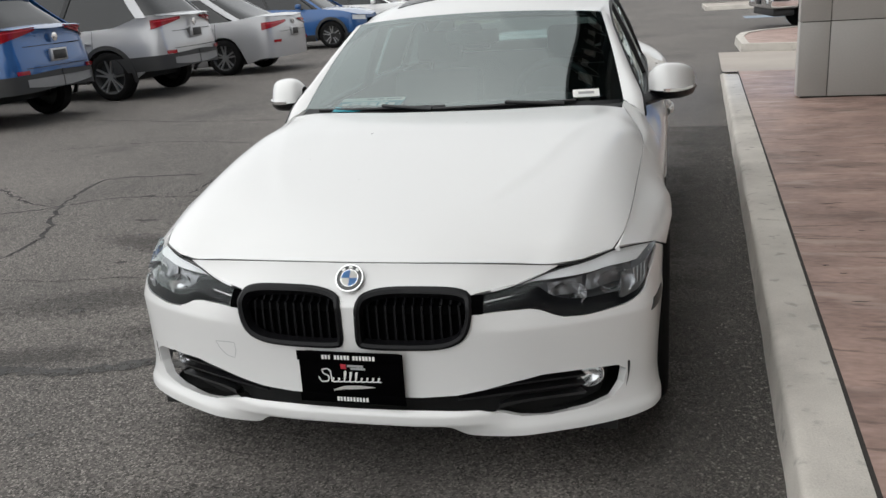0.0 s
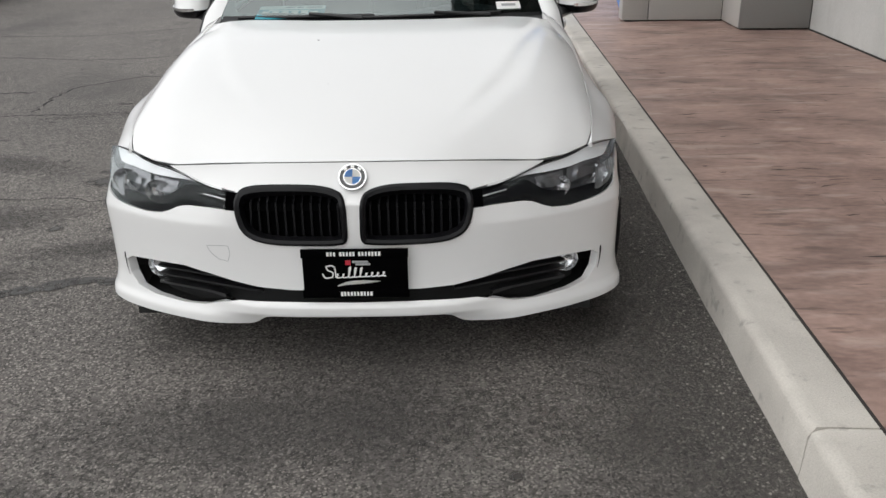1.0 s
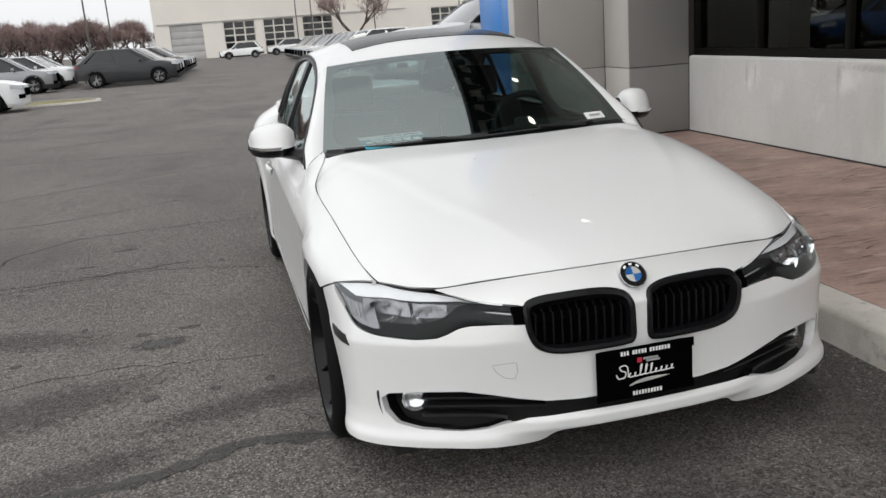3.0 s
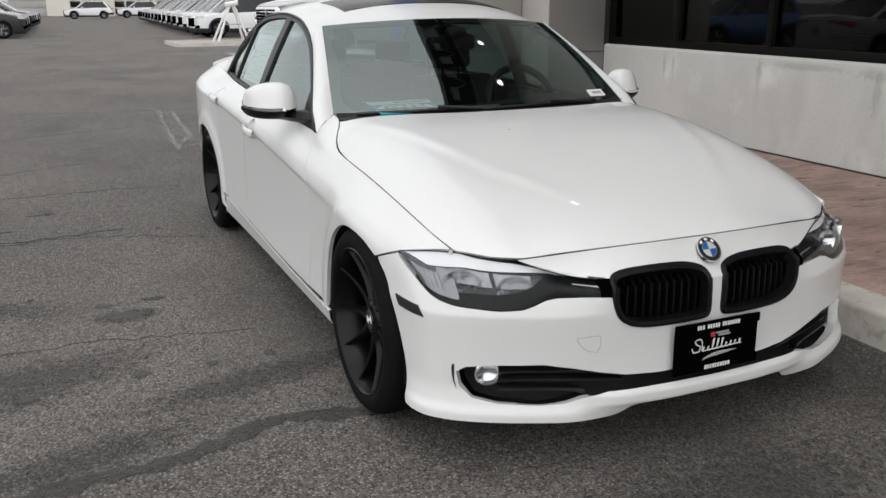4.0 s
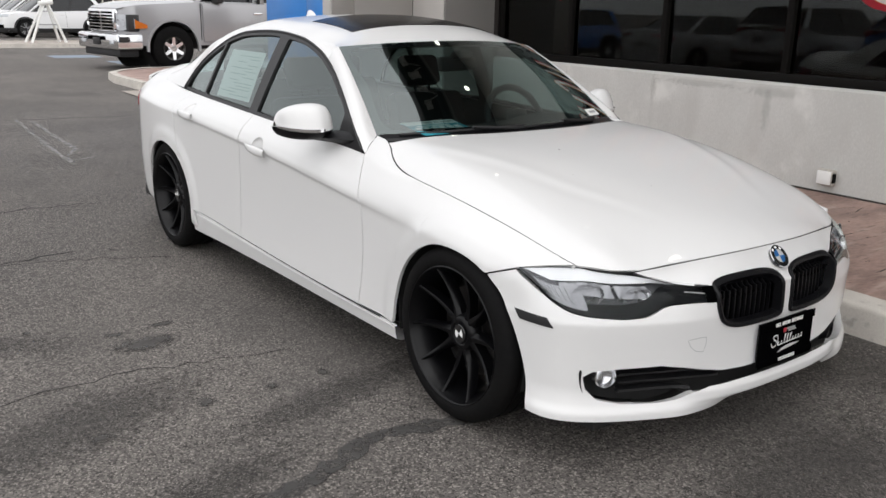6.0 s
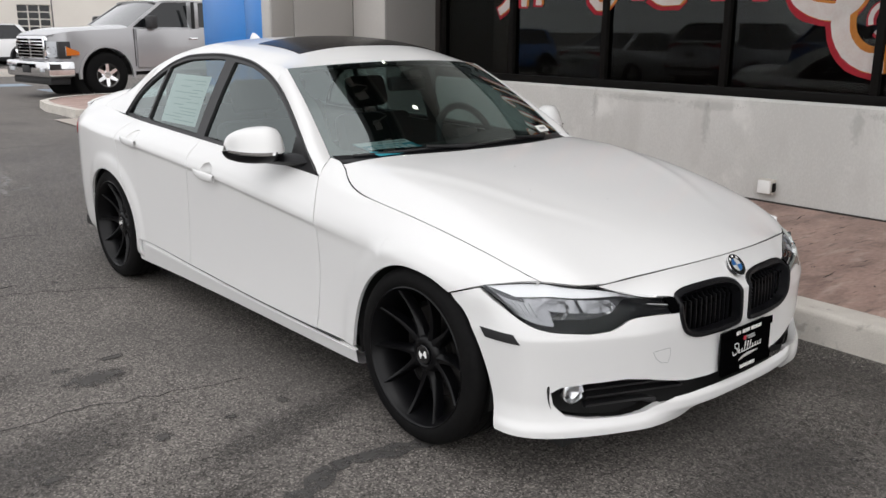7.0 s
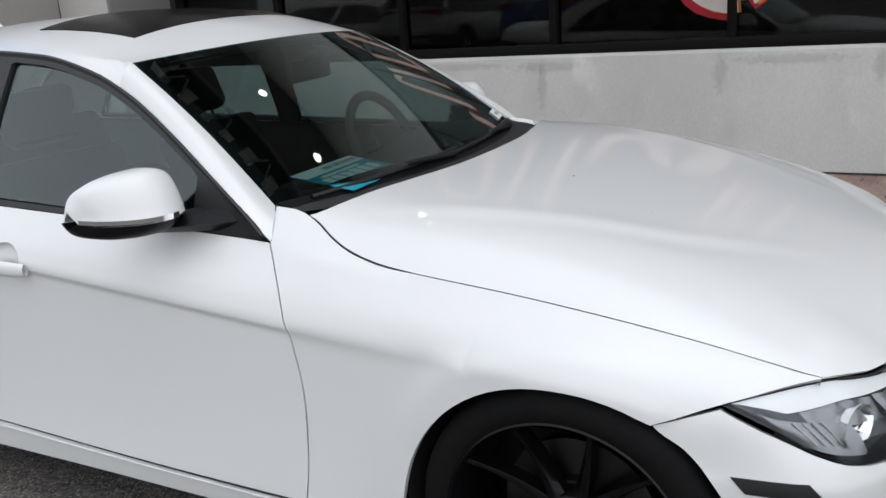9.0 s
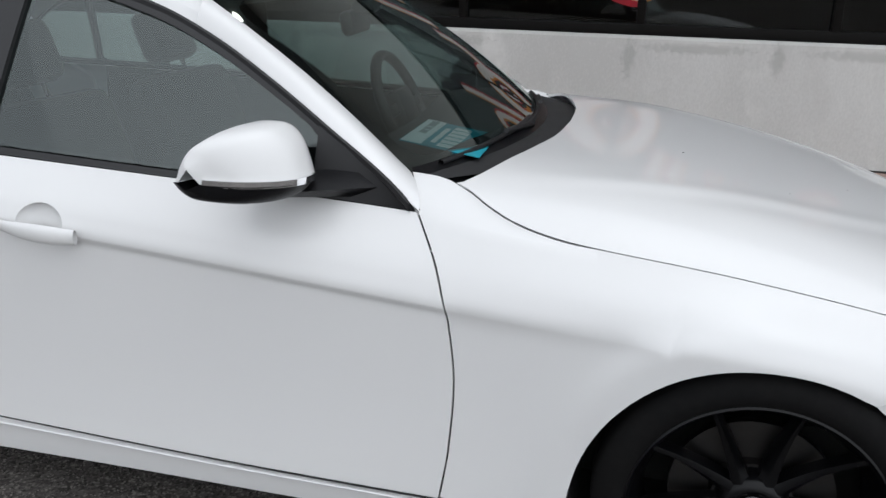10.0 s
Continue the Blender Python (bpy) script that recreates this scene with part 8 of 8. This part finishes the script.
NAMES = {P_SILVER: ("silver_suv", "silver SUV in a row of parked cars"), P_SNOW: ("white_suv", "white SUV in a row of parked cars"), P_GREY: ("dark_suv", "dark grey SUV parked in a row across the lot"), P_MID: ("grey_suv", "mid-grey SUV in a row of parked cars")}
for x, y, mat in row:
    recolour(copy_thing(dark, facing(x, y, EAST)), *NAMES[mat], mat, P_GREY)
for x, y, mat in ((-9.7, 38.7, P_MID), (-9.4, 42.2, P_SNOW), (-9.6, 45.3, P_SNOW), (-9.8, 48.4, P_GREY), (-12.0, 56, P_SNOW), (-16, 50, P_SNOW), (-17, 60, P_SILVER)):
    recolour(copy_thing(dark, facing(x, y, EAST)), *NAMES[mat], mat, P_GREY)
far_white = parked_car("white_suv", "white SUV parked beyond the median strip", facing(6.3, 36.4, WEST + 8), P_SNOW)
for k in range(12):
    ob = copy_thing(far_white, facing(6.3 + 0.12 * k, 39.4 + 2.9 * k, WEST + 4))
    if k % 3 != 0:
        recolour(ob, *NAMES[(P_SILVER, P_SNOW, P_MID)[k % 3]], (P_SILVER, P_SNOW, P_MID)[k % 3], P_SNOW)
for x, y, rz in ((2.6, 90, WEST), (7.8, 95, WEST), (13.5, 98, EAST), (18.5, 96, WEST)):
    copy_thing(far_white, facing(x, y, rz))


def build_pickup(m):
    """A large silver crew-cab pickup, nose towards its own -y."""
    L, hw, r = 5.9, 0.99, 0.44
    tr = thing("pickup_truck", "silver crew-cab pickup with chrome bumper and an open door", "truck", m, "parked cars")
    y_of = lambda q: q - L / 2
    plan = spline([(0, 0.0), (hw * 0.6, 0.03), (hw * 0.88, 0.12), (hw * 0.97, 0.35), (hw, 1.0), (hw, 3.0), (hw, L - 0.3), (hw * 0.96, L - 0.06), (0, L)], 200)
    ps = np.r_[0, np.cumsum(np.linalg.norm(np.diff(plan, axis=0), axis=1))]
    deck = pch([(0, 1.22), (0.2, 1.27), (1.5, 1.36), (1.7, 1.38), (5.9, 1.38)])
    arch_r, clear, f_y, r_y = r + 0.11, 0.50, 1.0, 4.75
    s_of = lambda y: float(np.interp(y, plan[30:170, 1], ps[30:170]))
    ss = sorted(set(list(np.linspace(0, ps[-1], 70)) + [s_of(c + arch_r * 0.999 * math.cos(a)) for c in (f_y, r_y) for a in np.linspace(0, math.pi, 17)]))
    P = np.zeros((len(ss), 14, 3))
    for i, s in enumerate(ss):
        x, y = float(np.interp(s, ps, plan[:, 0])), float(np.interp(s, ps, plan[:, 1]))
        lo = clear
        for c in (f_y, r_y):
            d = arch_r ** 2 - (y - c) ** 2
            if d > 0 and x > 0.8:
                lo = max(lo, r + math.sqrt(d))
        for j, t in enumerate(np.linspace(0, 1, 14)):
            z = lo + (float(deck(y)) - lo) * t
            P[i, j] = (max(0, x - 0.035 * max(0, (z - 1.0) / 0.38) ** 2), y_of(y), z)
    part("body", sheet(P, None, 0, (1, 0, 0)), P_SILVER, tr)
    part("body", sheet(P, None, 0, (-1, 0, 0), True), P_SILVER, tr)
    H = np.array([[(a * (hw - 0.04) * (0.72 + 0.28 * min(1, y / 0.35) ** 0.6), y_of(y), float(deck(y)) + 0.07 * (1 - a ** 4) * min(1, y / 0.5) ** 0.7 - 0.004) for a in np.linspace(-1, 1, 15)] for y in np.linspace(0.0, 1.75, 18)])
    part("hood", sheet(H, None, 0.02, (0, 0, 1)), P_SILVER, tr)
    part("frame", boxed((-0.8, y_of(0.3), 0.42), (0.8, y_of(L - 0.2), 0.75)), M_MATT, tr)
    part("bed_floor", boxed((-0.9, y_of(4.1), 0.8), (0.9, y_of(L - 0.1), 0.85)), M_ROUGHBLACK, tr)
    # cab
    rows = []
    for t in np.linspace(0, 1, 5):
        w = (hw - 0.05) * (1 - t) + (hw - 0.17) * t
        ya, yb = 1.55 + 0.85 * t, 4.15 - 0.12 * t
        z = 1.36 + 0.55 * t
        rows.append([(-w, y_of(ya), z), (-w * 0.6, y_of(ya - 0.08), z), (0, y_of(ya - 0.11), z), (w * 0.6, y_of(ya - 0.08), z), (w, y_of(ya), z), (w, y_of((ya + yb) / 2), z), (w, y_of(yb), z), (0, y_of(yb + 0.02), z), (-w, y_of(yb), z), (-w, y_of((ya + yb) / 2), z), (-w, y_of(ya), z)])
    part("glasshouse", sheet(np.array(rows), None, 0, None), M_DARKGLASS, tr, "dark window glass")
    W = np.array([[(x, y - 0.012, z + 0.006) for x, y, z in ring[:5]] for ring in rows])
    part("windscreen", sheet(W, None, 0.004, (0, -1, 0.5)), M_MIRRORGLASS, tr, "windscreen that mirrors the pale sky")
    R = np.array([[(a * (hw - 0.16), y_of(y), 1.93 + 0.03 * (1 - a ** 4) - 0.05 * abs((y - 3.2) / 1.0) ** 6) for a in np.linspace(-1, 1, 11)] for y in np.linspace(2.25, 4.1, 12)])
    part("roof", sheet(R, None, 0.04, (0, 0, 1)), P_SILVER, tr)
    for s in (-1, 1):
        for y0, y1, wd in ((1.55, 2.40, 0.05), (2.95, 3.02, 0.05), (4.10, 3.98, 0.10)):
            Q = [[(s * ((hw - 0.045) * (1 - t) + (hw - 0.165) * t), y_of(y0 + (y1 - y0) * t + d), 1.36 + 0.56 * t) for d in (-wd, wd)] for t in np.linspace(0, 1, 5)]
            part("pillar", sheet(np.array(Q), None, 0.02, (s, 0, 0)), P_SILVER, tr)
        o = part("mirror", boxed((-0.13, -0.08, -0.13), (0.13, 0.08, 0.13), 0.04), M_ROUGHBLACK, tr)
        o.matrix_basis = Matrix.Translation((s * (hw + 0.14), y_of(1.95), 1.48))
        for q in (2.85, 3.6):
            part("door_handle", boxed((s * hw - 0.02, y_of(q) - 0.1, 1.12), (s * hw + 0.03, y_of(q) + 0.1, 1.16), 0.01), M_CHROME, tr)
        for q in (1.62, 3.02):
            part("door_gap", boxed((s * hw - 0.004, y_of(q) - 0.008, 0.6), (s * hw + 0.004, y_of(q) + 0.008, 1.34)), M_MATT, tr)
        # wrap-round headlight: clear in front, amber at its outer corner
        front = pch([(0.63, -0.015), (0.80, 0.03), (0.90, 0.10), (0.965, 0.24), (1.005, 0.46)])
        for nm, x0, x1, mat, label in (("headlight", 0.635, 0.955, M_HEADLENS, "clear wrap-round headlight"), ("indicator", 0.957, 1.003, M_AMBER, "amber indicator lens")):
            Q = []
            for x in np.linspace(x0, x1, 9):
                up, dn = 1.10 - 0.20 * max(0.0, (x - 0.86) / 0.145) ** 2, 0.80 + 0.04 * max(0.0, (x - 0.8) / 0.2)
                Q.append([(s * (x + 0.008), y_of(float(front(x)) - 0.012), dn + (up - dn) * t) for t in np.linspace(0, 1, 5)])
            part(nm, sheet(np.array(Q), None, 0.03, (s * 0.4, -1, 0)), mat, tr, label)
        for x in (0.72, 0.84):
            bowl = part("lamp_bowl", lathe([(0.004, 0.075), (-0.01, 0.06), (-0.02, 0.03), (-0.022, 0.001)], 18, "y"), M_CHROME, tr, "bright lamp bowl")
            bowl.matrix_basis = Matrix.Translation((s * x, y_of(float(front(x)) - 0.03), 0.93)) @ pose(0, 0, 0, 0, 0, 180)
        part("lamp_surround", boxed((s * 0.80 - 0.18, y_of(0.06), 0.775), (s * 0.80 + 0.16, y_of(0.30), 1.10), 0.02), M_ROUGHBLACK, tr)
        part("fog_lamp", boxed((s * 0.70 - 0.09, y_of(-0.20), 0.52), (s * 0.70 + 0.09, y_of(-0.10), 0.60), 0.02), M_HEADLENS, tr)
        for c in (f_y, r_y):
            Q = []
            for a in np.linspace(-0.1, math.pi + 0.1, 24):
                Q.append([(s * (hw + 0.02), y_of(c + rr * math.cos(a)), r + rr * math.sin(a)) for rr in (arch_r - 0.01, arch_r + 0.04)])
            part("arch_trim", sheet(np.array(Q), None, 0.06, (s, 0, 0)), P_SILVER, tr)
            bm = lathe([(0, arch_r), (0, 0.01)], 32, "x", (s * 0.70, y_of(c), r))
            part("wheel_housing", bm, M_MATT, tr)
    # front
    part("grille", boxed((-0.62, y_of(-0.07), 0.76), (0.62, y_of(0.10), 1.20), 0.03), M_CHROME, tr, "chrome grille surround")
    for k in range(6):
        for x0, x1 in ((-0.56, -0.05), (0.05, 0.56)):
            part("slat", boxed((x0, y_of(-0.078), 0.80 + 0.062 * k), (x1, y_of(-0.06), 0.838 + 0.062 * k)), M_GRILLE, tr)
    part("bumper_slot", boxed((-0.42, y_of(-0.186), 0.60), (0.42, y_of(-0.17), 0.67), 0.004), M_GRILLE, tr)
    part("front_bumper", boxed((-0.98, y_of(-0.18), 0.42), (0.98, y_of(0.35), 0.73), 0.05), M_CHROME, tr, "polished chrome bumper")
    part("air_dam", boxed((-0.85, y_of(-0.10), 0.28), (0.85, y_of(0.3), 0.42), 0.03), M_ROUGHBLACK, tr)
    part("front_plate", boxed((-0.16, y_of(-0.20), 0.50), (0.16, y_of(-0.18), 0.64), 0.004), M_TRIM, tr)
    # opened front door on the near flank
    o = part("open_door", boxed((-0.03, 0.0, 0.0), (0.03, 1.36, 0.78), 0.02), P_SILVER, tr, "driver's door standing ajar")
    o.matrix_basis = Matrix.Translation((hw + 0.012, y_of(1.66), 0.57)) @ pose(0, 0, 0, 0, 0, -9)
    part("door_jamb", boxed((hw - 0.02, y_of(2.98), 0.6), (hw + 0.012, y_of(3.14), 1.9), 0.01), M_MATT, tr)
    part("door_handle", boxed((0.03, 1.10, 0.56), (0.06, 1.30, 0.60), 0.01), M_CHROME, o)
    part("window_frame", boxed((-0.03, 1.28, 0.78), (0.0, 1.36, 1.32), 0.01), P_SILVER, o)
    wheel_set(tr, r, hw, y_of(f_y), y_of(r_y), M_CHROME, 6, M_STEEL)
    return tr


build_pickup(facing(6.25, 18.19, -83) @ Matrix.Scale(1.08, 4))


def build_sign(m):
    sg = thing("sandwich_board", "white A-frame sandwich board folded open on the median", "sign", m)
    for s in (-1, 1):
        part("leg", tube(bmesh.new(), (s * 0.55, 0, 0.0), (s * 0.05, 0, 1.25), 0.045, 0.04, 10), M_PAPER, sg)
        part("leg", tube(bmesh.new(), (s * 0.55, 0.5, 0.0), (s * 0.05, 0.1, 1.25), 0.045, 0.04, 10), M_PAPER, sg)
    part("head", tube(bmesh.new(), (-0.22, 0, 1.22), (0.20, 0, 1.28), 0.075, 0.085, 12), M_PAPER, sg)
    part("shelf", boxed((-0.3, -0.02, 0.55), (0.3, 0.3, 0.58), 0.005), M_GREY, sg)


build_sign(pose(4.3, 28.3, 0.12, 0, 0, 10))


# ---- far side of the lot ----
M_FARWALL = material("far_stucco", (0.72, 0.68, 0.62), 0.9, tone=(0.64, 0.60, 0.55), scale=0.2)
M_DOORGREY = material("roller_door", (0.42, 0.41, 0.40), 0.6, tone=(0.34, 0.33, 0.32), scale=1)
M_TWIG = material("bare_twigs", (0.30, 0.215, 0.20), 0.95, tone=(0.21, 0.15, 0.14), scale=2)
M_BARK = material("bark", (0.10, 0.075, 0.06), 0.95, tone=(0.06, 0.045, 0.04), scale=5, bump=0.8)
M_POLE = material("pole_paint", (0.10, 0.09, 0.085), 0.5)


def build_far_building():
    b = thing("service_building", "long pale stucco service building with garage doors", "building")
    y0 = 115.0
    doors = [(-5.0, -0.9, "roller"), (1.7, 5.7, "glass"), (6.8, 10.8, "glass"), (11.9, 15.9, "glass"), (29.5, 33.5, "glass"), (44, 48, "roller")]
    edges = [-6.5] + [e for d in doors for e in d[:2]] + [120.0]
    for a, c in zip(edges[::2], edges[1::2]):
        part("wall", boxed((a, y0, 0), (c, y0 + 0.4, 4.4)), M_FARWALL, b)
    part("wall", boxed((-6.5, y0, 4.4), (120, y0 + 0.4, 11)), M_FARWALL, b)
    part("side_wall", boxed((-6.9, y0, 0), (-6.5, y0 + 40, 11)), M_FARWALL, b)
    part("roof", boxed((-6.9, y0, 11), (120, y0 + 40, 11.3)), M_DOORGREY, b)
    for a, c, kind in doors:
        d = part("garage_door", boxed((a, y0 + 0.25, 0), (c, y0 + 0.35, 4.4)), M_DOORGREY if kind == "roller" else M_FARWALL, b)
        for k in range(5):
            if kind == "roller":
                part("slat", boxed((a, y0 + 0.2, 0.1 + 0.86 * k), (c, y0 + 0.25, 0.9 + 0.86 * k), 0.02), M_DOORGREY, d)
            else:
                for q in range(3):
                    w = (c - a) / 3
                    part("pane", boxed((a + w * q + 0.1, y0 + 0.2, 0.15 + 0.86 * k), (a + w * (q + 1) - 0.1, y0 + 0.25, 0.85 + 0.86 * k)), M_DARKGLASS, d)
    part("cornice", boxed((-6.5, y0 - 0.1, 4.45), (26, y0, 4.6)), M_DOORGREY, b)


build_far_building()


def bare_tree(name, label, m, height, seed, spread=0.6, twigs=420):
    """A leafless tree: tapered trunk, forking limbs and a haze of fine twigs."""
    rnd = random.Random(seed)
    tree = thing(name, label, "tree", m, "bare trees")
    trunk, limbs, fine = bmesh.new(), bmesh.new(), bmesh.new()
    top = height * 0.12
    tube(trunk, (0, 0, 0), (0, 0, top), height * 0.028, height * 0.02, 8)
    part("trunk", trunk, M_BARK, tree)
    ends = []

    def grow(p, d, length, r, depth):
        q = p + d * length
        tube(limbs, p, q, r, r * 0.6, 5, False)
        if depth == 0:
            ends.append((q, d, length))
            return
        for _ in range(3):
            e = (d + Vector((rnd.uniform(-1, 1), rnd.uniform(-1, 1), rnd.uniform(-0.3, 0.7))) * spread).normalized()
            grow(q, e, length * rnd.uniform(0.6, 0.8), r * 0.6, depth - 1)
    for _ in range(4):
        d = Vector((rnd.uniform(-1, 1), rnd.uniform(-1, 1), rnd.uniform(0.6, 1.2))).normalized()
        grow(Vector((0, 0, top)), d, height * 0.26, height * 0.014, 2)
    verts, faces = [], []
    for q, d, length in ends:
        for _ in range(max(4, twigs // len(ends))):
            e = (d + Vector((rnd.uniform(-1, 1), rnd.uniform(-1, 1), rnd.uniform(-0.5, 1))) * 0.9).normalized()
            a = q + Vector((rnd.uniform(-1, 1), rnd.uniform(-1, 1), rnd.uniform(-1, 1))) * length * 0.5
            b = a + e * length * rnd.uniform(0.5, 1.1)
            w = Vector((rnd.uniform(-1, 1), rnd.uniform(-1, 1), 0)).normalized() * height * 0.005
            n = len(verts)
            verts += [a - w, a + w, b]
            faces.append((n, n + 1, n + 2))
    part("branchwork", limbs, M_BARK, tree)
    me = bpy.data.meshes.new("twig_haze")
    me.from_pydata(verts, [], faces)
    tagged(part("twig_haze", me, M_TWIG, tree), kind="stuff")
    return tree


trees = [bare_tree("bare_tree", "leafless reddish-brown tree at the edge of the lot", pose(-30, 130, 0), 8.5, 21, 0.9, 1900), bare_tree("bare_tree", "leafless reddish-brown tree at the edge of the lot", pose(-22, 132, 0), 7.6, 22, 0.9, 1900)]
rnd = random.Random(77)
for k in range(40):
    x = -92 + 2.08 * k + rnd.uniform(-1, 1)
    copy_thing(trees[k % 2], pose(x, 128 + rnd.uniform(-3, 8), 0, 0, 0, rnd.uniform(0, 360)) @ Matrix.Scale(1.0, 4))
for k in range(46):
    copy_thing(trees[(k + 1) % 2], pose(-95 + 1.9 * k + rnd.uniform(-1, 1), 140 + rnd.uniform(-3, 6), 0, 0, 0, rnd.uniform(0, 360)) @ Matrix.Scale(rnd.uniform(0.9, 1.25), 4))
bare_tree("bare_tree", "tall leafless tree behind the parked cars", pose(-22.5, 70, 0), 11, 31, 0.6, 900)
bare_tree("bare_tree", "tall leafless tree before the pale building", pose(17.6, 108, 0), 10, 32, 0.5, 900)
for x, y, h in ((-10.5, 78, 9), (-9.96, 92, 10), (11.0, 113.5, 9), (12.8, 112, 9), (21.0, 112, 9), (31.5, 108, 10)):
    pole = thing("lamp_post", "slim dark parking lot lamp post", "lamp post", pose(x, y, 0), "lamp posts")
    part("base", tube(bmesh.new(), (0, 0, 0), (0, 0, 0.7), 0.28, 0.28, 12), M_KERB, pole)
    part("shaft", tube(bmesh.new(), (0, 0, 0.7), (0, 0, h), 0.09, 0.06, 10), M_POLE, pole)
    part("head", boxed((-0.5, -0.15, h - 0.07), (0.5, 0.15, h + 0.07), 0.04), M_POLE, pole)
